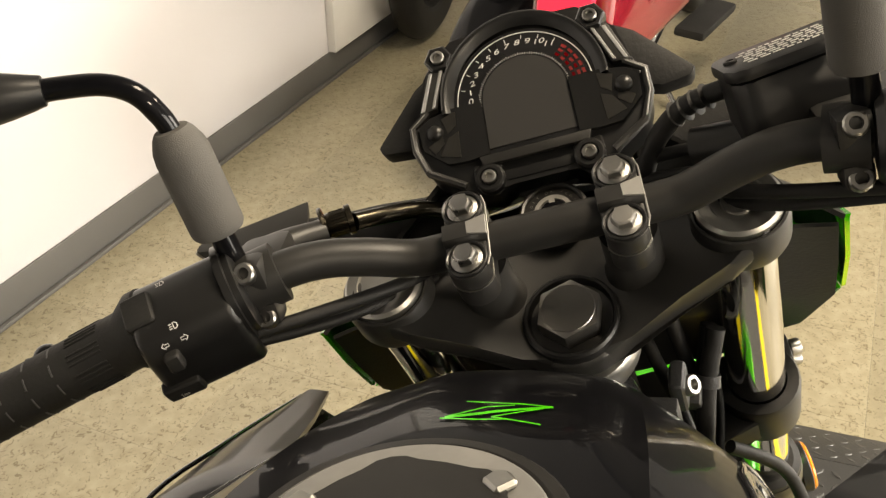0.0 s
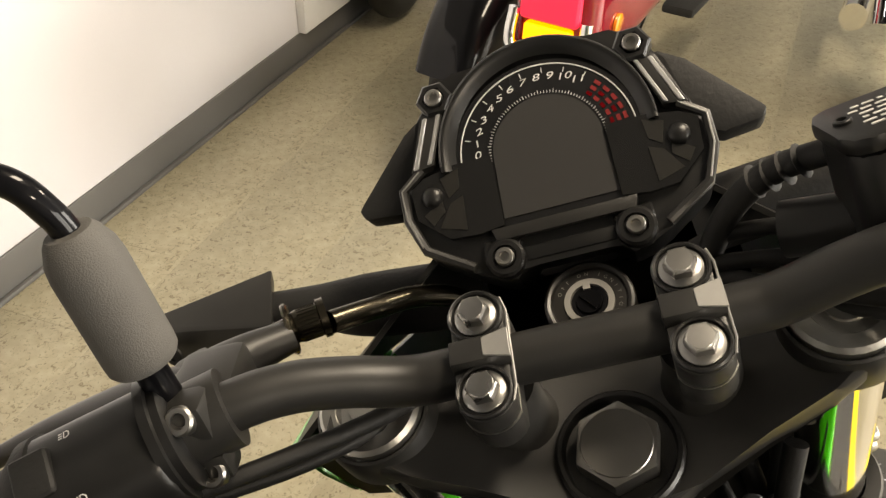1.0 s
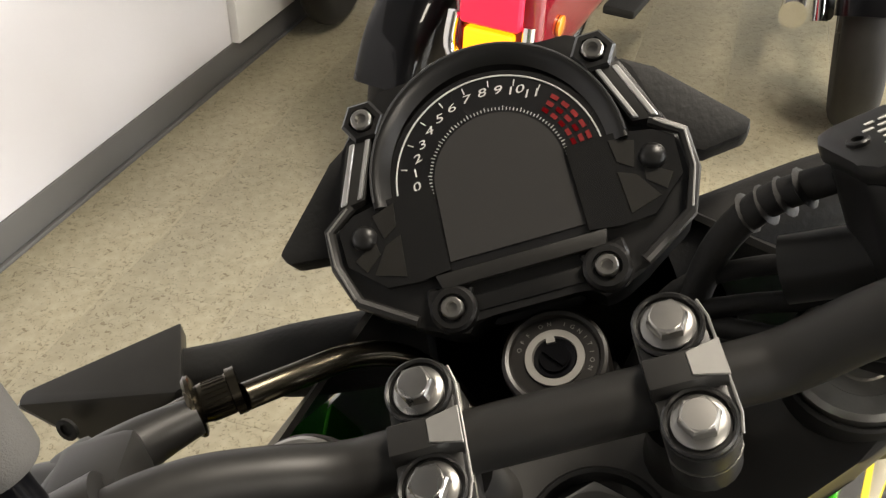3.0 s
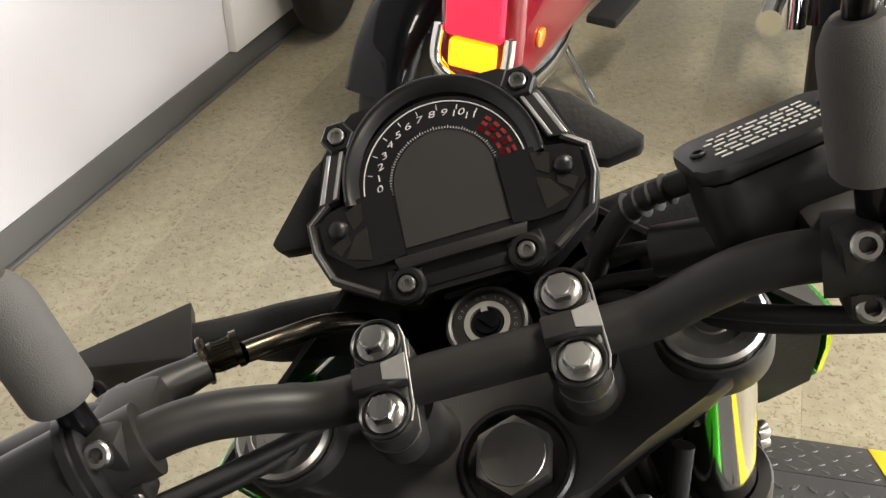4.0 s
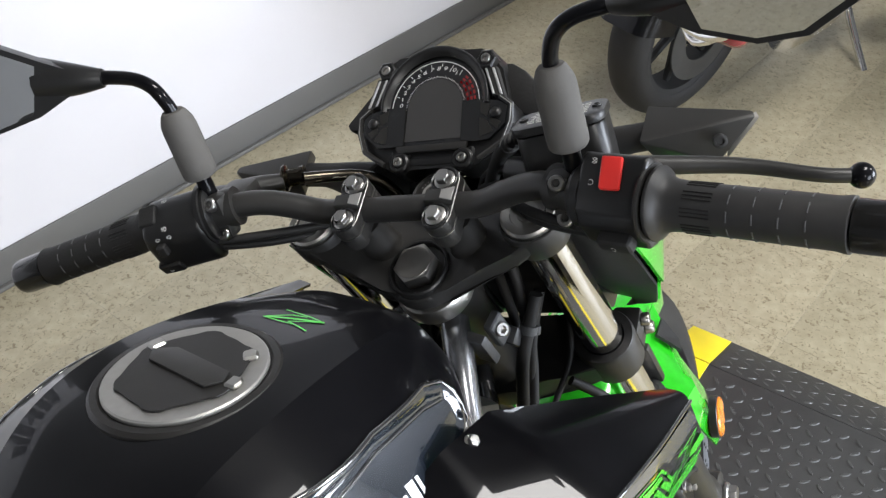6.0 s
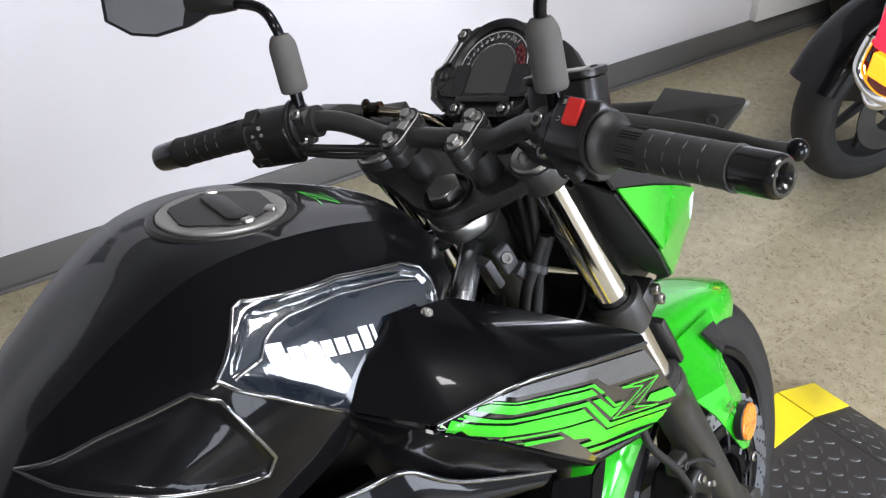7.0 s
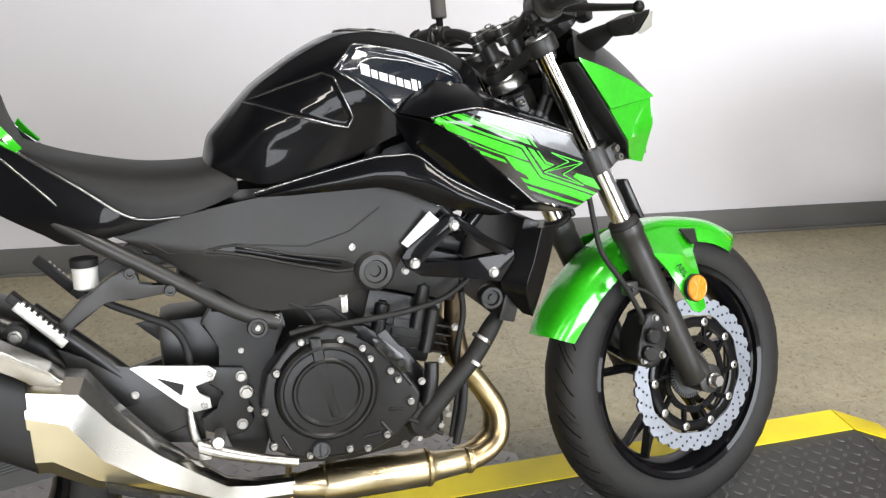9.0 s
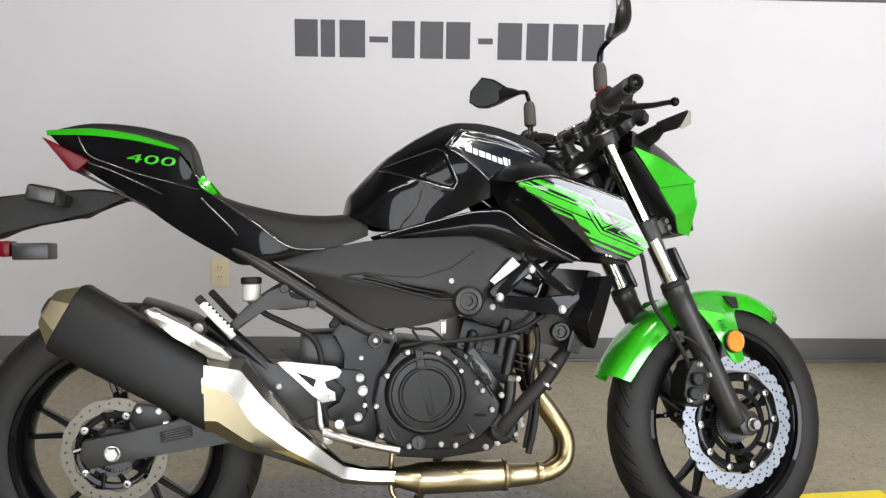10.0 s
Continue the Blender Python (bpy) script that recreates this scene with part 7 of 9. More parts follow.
for k in range(60):
    a = math.radians(180 - k * 3.05)
    r0, r1 = 0.0285, 0.0297 if k % 5 else 0.0303
    tube(tkm, [Vector(gg(r0 * math.cos(a), 0.050 + r0 * 0.985 * math.sin(a), 0.0009)), Vector(gg(r1 * math.cos(a), 0.050 + r1 * 0.985 * math.sin(a), 0.0009))], 0.00022, 4, smooth=False)
part("scale_ticks", tkm, M["white_ink"], gauge, "fine pale scale ticks", smooth=0)["kind"] = "stuff"
for k in range(5):
    for j in range(3):
        a = math.radians(43 - k * 8.0)
        r0 = 0.0322 + j * 0.0034
        rz = bmesh.new()
        poly = []
        for (rr, aa) in ((r0, a), (r0 + 0.0019, a), (r0 + 0.0019, a - 0.09), (r0, a - 0.09)):
            poly.append((rr * math.cos(aa), 0.050 + rr * 0.985 * math.sin(aa)))
        prism(rz, poly, 0.0006, 0.0009, to3=gg)
        part("red_zone_block", rz, M["red_paint_mark"] if (j == 2 or (k + j) % 2) else M["red_lens"], gauge, smooth=0)
# cowl wings behind the gauge
for s in (1, -1):
    wg = bmesh.new()
    prism(wg, [(u * s, v) for u, v in ((0.050, 0.0960), (0.064, 0.0940), (0.076, 0.0860), (0.108, 0.0500), (0.104, 0.0440), (0.085, 0.0420), (0.062, 0.0500))], -0.040, -0.022, to3=gg, bevel=0.004, seg=2)
    part("cowl_wing", wg, M["rubber"], bike, "black wing of the front cowl")

# ignition lock
ig = bmesh.new()
IC, IN = Vector((0.405, -0.001, 0.962)), Vector((-0.45, 0, 0.89)).normalized()
lathe(ig, IC, IN, [(0.018, -0.05), (0.0215, -0.02), (0.0220, 0.0005), (0.0214, 0.0028), (0.0200, 0.0036), (0.0186, 0.0030), (0.0178, 0.0016), (0.0125, 0.0016), (0.0120, 0.0012), (0, 0.0012)], 48)
lock = part("ignition_lock", ig, M["lock_black"], bike, "black ignition lock with a steel key barrel")
ir = bmesh.new()
lathe(ir, IC, IN, [(0.0122, 0.0010), (0.0121, 0.0026), (0.0092, 0.0026), (0.0088, 0.0010)], 40, closed=True)
box(ir, IC + frame_to((0, 0, 0), IN).to_3x3() @ Vector((0.0, 0.0085, 0.0020)), (0.0036, 0.0040, 0.0016), frame_to((0, 0, 0), IN))
part("marked_ring", ir, M["zinc_dark"], lock, "grey ring with key positions")
ik = bmesh.new()
lathe(ik, IC, IN, [(0.0086, 0.0012), (0.0084, 0.0018), (0.0064, 0.0014), (0.0062, 0.0026), (0, 0.0020)], 28)
box(ik, IC + IN * 0.0030, (0.0022, 0.0105, 0.0012), frame_to((0, 0, 0), IN).to_3x3().to_4x4() @ Matrix.Rotation(0.7, 4, "Z"))
part("key_barrel", ik, M["gloss_black"], lock, "dark key barrel")
for txt, a0, step in (("IGNITION", 62, -13.5), ("OFF", 152, -14), ("ON", 100, -14)):
    for k, chx in enumerate(txt):
        a = math.radians(a0 + step * k)
        g_ = letters(chx, 0.0026)
        mz = frame_to(IC, IN)
        lx = Matrix.Translation(mz @ Vector((0.0149 * math.cos(a), 0.0149 * math.sin(a), 0.0019))) @ mz.to_3x3().to_4x4() @ Matrix.Rotation(a - math.pi / 2, 4, "Z")
        g_.transform(lx)
        part("lettering", g_, M["grey_ink"], lock, "pale printed lettering", smooth=0)

# --- headlight cowl ---
cowl = thing("headlight_cowl", "", "")
cowl.parent = bike
tagged(cowl, "faceted headlight cowl, lime green sides and grey top")
for mir, s in ((False, 1), (True, -1)):
    E_ = [(0.392, -0.167, 0.922), (0.455, -0.170, 0.901), (0.512, -0.165, 0.877), (0.565, -0.155, 0.852)]
    Cn = [(0.470, -0.06, 0.985), (0.535, -0.07, 0.945), (0.578, -0.075, 0.908), (0.618, -0.078, 0.868)]
    C_0 = [(0.490, 0, 1.000), (0.552, 0, 0.960), (0.598, 0, 0.918), (0.636, 0, 0.872)]
    ut = bmesh.new()
    patch(ut, [C_0, Cn, E_], 4, 4, 0.003, cu=False, mirror=mir)
    part("top_cowl", ut, M["matte_plastic"], cowl, "dark grey top cowl", smooth=30)
    g1 = bmesh.new()
    G_T = [(0.396, -0.168, 0.920), (0.455, -0.170, 0.899), (0.512, -0.165, 0.875), (0.565, -0.155, 0.850)]
    G_M = [(0.397, -0.167, 0.917), (0.425, -0.171, 0.872), (0.454, -0.172, 0.829), (0.566, -0.154, 0.847)]
    patch(g1, [G_T, G_M], 3, 3, 0.003, cu=False, cv=False, mirror=mir)
    part("side_cowl", g1, M["green"], cowl, "lime green upper cowl side", smooth=20)
    g2 = bmesh.new()
    G_P = [(0.454, -0.172, 0.828), (0.505, -0.153, 0.772), (0.541, -0.110, 0.737)]
    G_Q = [(0.566, -0.155, 0.846), (0.574, -0.143, 0.798), (0.574, -0.106, 0.730)]
    patch(g2, [G_P, G_Q], 3, 3, 0.003, cu=False, cv=False, mirror=mir)
    part("lower_cowl", g2, M["green"], cowl, "lime green lower cowl side", smooth=20)
    bk = bmesh.new()
    IE = [(0.399, -0.164, 0.914), (0.428, -0.167, 0.869), (0.457, -0.168, 0.825), (0.506, -0.150, 0.770), (0.540, -0.107, 0.737)]
    patch(bk, [IE, [(x + 0.012, -0.115, z + 0.004) for x, y, z in IE], [(x + 0.020, -0.085, z + 0.006) for x, y, z in IE]], 3, 3, 0.003, cu=False, cv=False, mirror=mir)
    part("inner_cowl", bk, M["rubber"], cowl)
    bk3 = bmesh.new()
    prism(bk3, [(0.430, 0.905), (0.500, 0.870), (0.590, 0.880), (0.600, 0.745), (0.540, 0.735), (0.470, 0.780), (0.440, 0.840)], -0.092 * s, -0.002 * s, bevel=0.004)
    part("headlight_housing", bk3, M["dark_plastic"], cowl)
    ln = bmesh.new()
    L0 = [(0.563, -0.158, 0.846), (0.571, -0.143, 0.800), (0.574, -0.104, 0.731)]
    L1 = [(0.614, -0.085, 0.862), (0.626, -0.080, 0.815), (0.596, -0.060, 0.738)]
    L2 = [(0.634, 0.0, 0.868), (0.642, 0.0, 0.822), (0.606, 0.0, 0.740)]
    patch(ln, [L0, L1, L2], 4, 3, 0.003, mirror=mir)
    part("headlight_lens", ln, M["head_glass"], cowl, "clear headlight lens", smooth=50)
    # turn signals: kite-shaped wing on a rubber stalk, with a clear outer lens
    off_ = Vector((0, 0, 0)) if s > 0 else Vector((0.010, 0, -0.018))

    def at_side(x, y, z, s=s, off_=off_):
        return Vector((x, y * s, z)) + off_
    ts = bmesh.new()
    hull(ts, [at_side(*q) for q in ((0.450, -0.178, 0.975), (0.468, -0.271, 0.981), (0.488, -0.180, 0.990), (0.474, -0.268, 0.984), (0.459, -0.239, 0.946), (0.461, -0.188, 0.950), (0.502, -0.188, 0.974), (0.488, -0.246, 0.960))], 0.0018)
    sig = part("turn_signal", ts, M["satin_metal"], bike, "kite-shaped dark front turn signal", smooth=25)
    st2 = bmesh.new()
    tube(st2, [at_side(0.474, -0.060, 0.950), at_side(0.474, -0.125, 0.958), at_side(0.474, -0.160, 0.966), at_side(0.474, -0.192, 0.969)], [0.020, 0.019, 0.013, 0.013], 16)
    part("stalk", st2, M["rubber"], sig, "black rubber stalk", smooth=60)
    tl2 = bmesh.new()
    hull(tl2, [at_side(*q) for q in ((0.470, -0.2735, 0.979), (0.478, -0.270, 0.981), (0.493, -0.249, 0.958), (0.463, -0.2445, 0.946), (0.476, -0.243, 0.947), (0.478, -0.250, 0.970))], 0.0010)
    part("signal_lens", tl2, M["smoke_clear"], sig, "pale clear lens edge", smooth=25)
    tsb = bmesh.new()
    socketbolt(tsb, at_side(0.4535, -0.243, 0.969), at_side(-0.93, -0.30, 0.20) - off_, 0.0062, 0.0022)
    part("signal_screw", tsb, M["rubber"], sig)

# --- front fender, caliper, hose ---
FC = Vector((0.694, 0, 0.293))
fb_ = bmesh.new()
rows = []
for a, rr, hw_ in ((50, 0.325, 0.014), (54, 0.324, 0.034), (60, 0.320, 0.056), (74, 0.319, 0.066), (95, 0.320, 0.068), (115, 0.322, 0.068), (135, 0.326, 0.066), (148, 0.332, 0.062), (158, 0.340, 0.054)):
    ar = math.radians(a)
    d_ = Vector((math.cos(ar), 0, math.sin(ar)))
    row = []
    for f_, drop in ((-1.0, 0.050), (-0.92, 0.022), (-0.62, 0.004), (0, 0.0), (0.62, 0.004), (0.92, 0.022), (1.0, 0.050)):
        q = FC + d_ * (rr - drop)
        row.append((q.x, hw_ * f_, q.z))
    rows.append(row)
patch(fb_, rows, 4, 3, 0.003)
fender = part("front_fender", fb_, M["green"], bike, "lime green front fender", smooth=50)
for sgn in (-1, 1):
    sy = bmesh.new()
    F0 = [(0.560, -0.070, 0.588), (0.640, -0.072, 0.598), (0.742, -0.068, 0.588)]
    F1 = [(0.566, -0.128, 0.560), (0.630, -0.136, 0.548), (0.684, -0.108, 0.548)]
    F2 = [(0.590, -0.140, 0.524), (0.628, -0.146, 0.512), (0.672, -0.134, 0.508)]
    F3 = [(0.640, -0.146, 0.440), (0.656, -0.146, 0.434), (0.676, -0.142, 0.440)]
    patch(sy, [[(x, y * -sgn, z) for x, y, z in r] for r in (F0, F1, F2, F3)], 3, 3, 0.003, cu=False, cv=False)
    part("fender_stay", sy, M["green"], fender, "lime green fender side stay", smooth=25)
    vent = bmesh.new()
    va, vb, vc, vd = (0.672, -0.085, 0.5895), (0.712, -0.083, 0.5850), (0.700, -0.103, 0.5605), (0.676, -0.111, 0.5620)
    patch(vent, [[(x, y * -sgn, z) for x, y, z in (va, vb)], [(x, y * -sgn, z) for x, y, z in (vd, vc)]], 1, 1, 0.004, cu=False, cv=False)
    part("vent", vent, M["rubber"], fender, "dark vent in the fender")
    rf2 = bmesh.new()
    RC, RN = Vector((0.645, 0.150 * sgn, 0.484)), Vector((0.1, sgn, 0))
    lathe(rf2, RC, RN, [(0.0245, -0.004), (0.0250, 0.0055), (0.0238, 0.0075), (0.0222, 0.0070)], 32)
    mr_ = frame_to(RC, RN)
    mid_ = rf2.verts.new(mr_ @ Vector((0, 0, 0.0088)))
    fan = [rf2.verts.new(mr_ @ Vector((0.0224 * math.cos(k * math.pi / 8), 0.0224 * math.sin(k * math.pi / 8), 0.0078 if k % 2 else 0.0064))) for k in range(16)]
    for k in range(16):
        rf2.faces.new((mid_, fan[k], fan[(k + 1) % 16]))
    reflector_ = part("side_reflector", rf2, M["amber"], fender, "round amber reflector with faceted sectors", smooth=0)
    rr2 = bmesh.new()
    lathe(rr2, RC, RN, [(0.0262, -0.006), (0.0264, 0.003), (0.0252, 0.004), (0.0245, -0.006)], 32, closed=True)
    part("rim", rr2, M["dark_plastic"], reflector_, "black reflector rim")
    tg = letters("ABS", 0.018)
    for v in tg.verts:
        x_, y_ = v.co.x * (1 if sgn < 0 else -1), v.co.y
        a = math.radians(-56)
        v.co = Vector((0.616 + x_ * math.cos(a) - y_ * math.sin(a), 0.1475 * sgn, 0.522 + x_ * math.sin(a) + y_ * math.cos(a)))
    part("lettering", tg, M["black_decal"], fender, "dark printed letters", smooth=0)
    # fork brace flap behind each leg
    fl_ = bmesh.new()
    box(fl_, fork_at(0.652, 0.104 * sgn) + FW * 0.030, (0.011, 0.046, 0.082), Matrix.Rotation(-RAKE, 4, "Y"), bevel=0.005)
    part("fork_guard", fl_, M["dark_plastic"], bike)

cal = thing("brake_caliper", "", "")
cal.parent = bike
tagged(cal, "black two-piston front brake caliper")
def cal_at(x, z):
    """Shrinks the caliper's plan about its middle."""
    return (0.566 + (x - 0.548) * 0.78, 0.395 + (z - 0.382) * 0.80)


cb3 = bmesh.new()
prism(cb3, [cal_at(*q) for q in [(0.525, 0.445), (0.560, 0.452), (0.595, 0.425), (0.600, 0.395), (0.572, 0.345), (0.560, 0.316), (0.530, 0.312), (0.500, 0.328), (0.490, 0.350), (0.500, 0.385), (0.512, 0.415)]], -0.118, -0.060, bevel=0.008, seg=3)
part("body", cb3, M["engine_black"], cal)
for x, z in ((0.520, 0.352), (0.535, 0.392)):
    x, z = cal_at(x, z)
    ps_ = bmesh.new()
    lathe(ps_, (x, -0.117, z), (0, -1, 0), [(0.015, 0), (0.015, 0.010), (0.0125, 0.013), (0, 0.013)], 24)
    part("piston_boss", ps_, M["engine_black"], cal)
for x, z in ((0.552, 0.432), (0.584, 0.402), (0.566, 0.340), (0.508, 0.336), (0.592, 0.440), (0.610, 0.380)):
    x, z = cal_at(x, z)
    cbo = bmesh.new()
    hexbolt(cbo, (x, -0.117, z), (0, -1, 0), 0.0058, 0.007)
    part("bolt", cbo, M["steel"], cal, "bright caliper bolt")
for pts, r in (([(0.420, -0.075, 0.735), (0.436, -0.110, 0.690), (0.438, -0.122, 0.640), (0.449, -0.126, 0.575), (0.492, -0.130, 0.510), (0.528, -0.126, 0.450), (0.540, -0.112, 0.430)], 0.0052),
               ([(0.500, -0.128, 0.505), (0.540, -0.134, 0.490), (0.590, -0.128, 0.445), (0.612, -0.11, 0.39), (0.640, -0.095, 0.335)], 0.0032)):
    hz = bmesh.new()
    tube(hz, pts, r, 10)
    part("brake_hose", hz, M["rubber"], bike, "black brake hose", smooth=60)
hk = bmesh.new()
box(hk, (0.512, -0.120, 0.500), (0.026, 0.020, 0.026), bevel=0.004)
socketbolt(hk, (0.512, -0.131, 0.500), (0, -1, 0), 0.0058, 0.004)
part("hose_bracket", hk, M["satin_metal"], bike)
CARRY = BODY

# --- frame ---
CARRY = BODY


def bar_part(name, pts, r, material, label="", parent=None, seg=14, smooth=True):
    bm = bmesh.new()
    tube(bm, pts, r, seg, smooth=smooth)
    return part(name, bm, material, parent or bike, label, smooth=60)


ht = bmesh.new()
lathe(ht, on_axis(0.73), AX, [(0.026, 0), (0.031, 0.004), (0.031, 0.020), (0.027, 0.026), (0.027, 0.135), (0.030, 0.140), (0.030, 0.165), (0.026, 0.168)], 32)
part("head_tube", ht, M["satin_metal"], bike, "black steering head tube")
for s in (-1, 1):
    # this upper tube's window sheen is put into its colour
    bar_part("frame_tube", [(0.355, 0.022 * s, 0.862), (0.305, 0.060 * s, 0.838), (0.240, 0.105 * s, 0.775), (0.165, 0.128 * s, 0.690), (0.090, 0.135 * s, 0.615)], 0.0135, M["frame_sheen"], "black trellis frame tube, greyed for its window reflection")
    bar_part("frame_tube", [(0.375, 0.020 * s, 0.790), (0.330, 0.060 * s, 0.745), (0.270, 0.100 * s, 0.690), (0.215, 0.120 * s, 0.640)], 0.0125, M["panel_satin"], "glossy black trellis frame tube")
    bar_part("frame_tube", [(0.235, 0.108 * s, 0.770), (0.262, 0.105 * s, 0.700)], 0.010, M["satin_metal"], "black trellis brace", smooth=False)
    bar_part("frame_tube", [(0.180, 0.126 * s, 0.705), (0.225, 0.118 * s, 0.650)], 0.010, M["satin_metal"], "black trellis brace", smooth=False)
    bar_part("frame_tube", [(0.095, 0.130 * s, 0.615), (0.020, 0.125 * s, 0.600), (-0.08, 0.115 * s, 0.575), (-0.14, 0.105 * s, 0.520)], 0.014, M["panel_satin"], "glossy black trellis frame tube")
    bar_part("subframe_tube", [(-0.105, 0.126 * s, 0.528), (-0.170, 0.130 * s, 0.556), (-0.280, 0.130 * s, 0.628), (-0.385, 0.124 * s, 0.696), (-0.46, 0.10 * s, 0.742)], 0.0135, M["satin_metal"], "black subframe tube")
    # pivot plate
    pv = bmesh.new()
    prism(pv, [(-0.232, 0.540), (-0.214, 0.566), (-0.150, 0.545), (-0.098, 0.545), (-0.092, 0.520), (-0.118, 0.490), (-0.122, 0.440), (-0.140, 0.400), (-0.135, 0.330), (-0.145, 0.300), (-0.190, 0.292), (-0.206, 0.340), (-0.198, 0.400), (-0.214, 0.440), (-0.200, 0.500)],
          s * 0.108, s * 0.130, bevel=0.005)
    plate = part("pivot_plate", pv, M["engine_black"], bike, "black frame pivot plate")
    for x, z, r, mt_ in ((-0.139, 0.527, 0.013, "satin_metal"), (-0.109, 0.534, 0.0085, "steel"), (-0.174, 0.447, 0.0085, "steel"), (-0.168, 0.419, 0.0105, "alu"), (-0.179, 0.364, 0.0085, "steel"), (-0.170, 0.488, 0.0045, "steel"), (-0.164, 0.388, 0.0048, "steel")):
        b_ = bmesh.new()
        hexbolt(b_, (x, s * (0.1394 if z < 0.48 else 0.1292), z), (0, s, 0), r * 0.9, r * 0.8)
        part("bolt", b_, M[mt_], plate, "bright frame bolt" if mt_ == "steel" else "")
    bs_ = bmesh.new()
    lathe(bs_, (-0.140, s * 0.128, 0.526), (0, s, 0), [(0.0175, 0), (0.0175, 0.014), (0.0160, 0.0165), (0.0115, 0.0165), (0.0100, 0.012), (0.0, 0.012)], 28)
    boss = part("pivot_boss", bs_, M["satin_metal"], plate, "black ring boss at the end of the tube")
    bb_ = bmesh.new()
    socketbolt(bb_, (-0.140, s * 0.140, 0.526), (0, s, 0), 0.0052, 0.004)
    part("screw", bb_, M["steel"], boss, "bright screw")
    # passenger peg bracket and peg
    pk = bmesh.new()
    prism(pk, [(-0.331, 0.650), (-0.318, 0.640), (-0.322, 0.618), (-0.300, 0.612), (-0.262, 0.616), (-0.256, 0.602), (-0.330, 0.594), (-0.372, 0.600), (-0.420, 0.560), (-0.442, 0.548), (-0.452, 0.562), (-0.405, 0.606), (-0.362, 0.634)], s * 0.118, s * 0.138, bevel=0.004)
    bracket = part("peg_bracket", pk, M["satin_metal"], bike, "black passenger footpeg bracket")
    for x, z in ((-0.330, 0.640), (-0.272, 0.606)):
        b_ = bmesh.new()
        socketbolt(b_, (x, s * 0.138, z), (0, s, 0), 0.0095, 0.010)
        part("bolt", b_, M["satin_metal"], bracket)
    pg = bmesh.new()
    box(pg, (-0.472, s * 0.150, 0.588), (0.105, 0.028, 0.016), Matrix.Rotation(radians(48), 4, "Y"), bevel=0.004)
    part("peg_rubber", pg, M["rubber"], bracket, "black footpeg")
    pg2 = bmesh.new()
    box(pg2, (-0.466, s * 0.164, 0.578), (0.095, 0.010, 0.016), Matrix.Rotation(radians(48), 4, "Y"), bevel=0.002)
    for k in range(8):
        q = Vector((-0.466, s * 0.164, 0.578)) + Matrix.Rotation(radians(48), 3, "Y") @ Vector((-0.040 + k * 0.0105, 0, 0.009))
        box(pg2, q, (0.005, 0.010, 0.005), Matrix.Rotation(radians(48), 4, "Y"))
    part("peg_plate", pg2, M["alu"], bracket, "ribbed bright peg plate")
    # rider heel plate, rider peg
    hp = bmesh.new()
    prism(hp, [(-0.348, 0.486), (-0.330, 0.488), (-0.225, 0.474), (-0.213, 0.463), (-0.220, 0.448), (-0.252, 0.444), (-0.246, 0.428), (-0.228, 0.420), (-0.226, 0.402), (-0.255, 0.398), (-0.275, 0.415), (-0.300, 0.440), (-0.335, 0.474)], s * 0.141, s * 0.147, bevel=0.0018)
    heel = part("heel_plate", hp, M["silver" if s < 0 else "satin_metal"], bike, "silver painted heel guard" if s < 0 else "dark heel guard on the far side")
    ho = bmesh.new()
    prism(ho, [(-0.310, 0.466), (-0.266, 0.448), (-0.272, 0.430)], s * 0.1405, s * 0.1476)
    part("heel_cutout", ho, M["rubber"], heel, smooth=0)
    for x, z in ((-0.224, 0.461), (-0.237, 0.409)):
        b_ = bmesh.new()
        socketbolt(b_, (x, s * 0.147, z), (0, s, 0), 0.0055, 0.004)
        part("screw", b_, M["steel"], heel)
    hb3 = bmesh.new()
    prism(hb3, [(-0.225, 0.470), (-0.170, 0.462), (-0.160, 0.440), (-0.172, 0.424), (-0.158, 0.372), (-0.172, 0.350), (-0.200, 0.345), (-0.240, 0.360), (-0.245, 0.385), (-0.215, 0.395), (-0.200, 0.425), (-0.228, 0.440)], s * 0.1285, s * 0.140, bevel=0.003)
    part("rider_peg_bracket", hb3, M["engine_black"], bike, "black rider footpeg bracket")
    rp2 = bmesh.new()
    tube(rp2, [(-0.215, s * 0.125, 0.352), (-0.222, s * 0.205, 0.362)], [0.010, 0.009], 14, smooth=False)
    part("rider_peg", rp2, M["alu"], bike, "alloy rider footpeg")

# brake pedal and linkage (right)
bar_part("brake_pedal", [(-0.250, -0.150, 0.338), (-0.205, -0.158, 0.322), (-0.150, -0.168, 0.308), (-0.095, -0.175, 0.296)], [0.011, 0.0105, 0.0085, 0.0085], M["alu"], "alloy rear brake pedal")
mcyl = bmesh.new()
tube(mcyl, [(-0.262, -0.120, 0.400), (-0.258, -0.122, 0.352), (-0.250, -0.125, 0.330)], [0.006, 0.010, 0.007], 12)
box(mcyl, (-0.244, -0.130, 0.325), (0.022, 0.014, 0.034), bevel=0.003)
part("brake_linkage", mcyl, M["alu"], bike, "bare metal brake linkage")
bar_part("rear_brake_hose", [(-0.405, -0.095, 0.615), (-0.37, -0.10, 0.585), (-0.32, -0.105, 0.560), (-0.275, -0.11, 0.535), (-0.255, -0.115, 0.49), (-0.258, -0.118, 0.41)], 0.0065, M["rubber"], "black rear brake hose")
rv = bmesh.new()
lathe(rv, (-0.400, -0.098, 0.612), (0, 0, 1), [(0.014, 0), (0.020, 0.004), (0.020, 0.036), (0.018, 0.038)], 24)
resv = part("rear_brake_reservoir", rv, M["reservoir"], bike, "milky white rear brake fluid reservoir")
rc_ = bmesh.new()
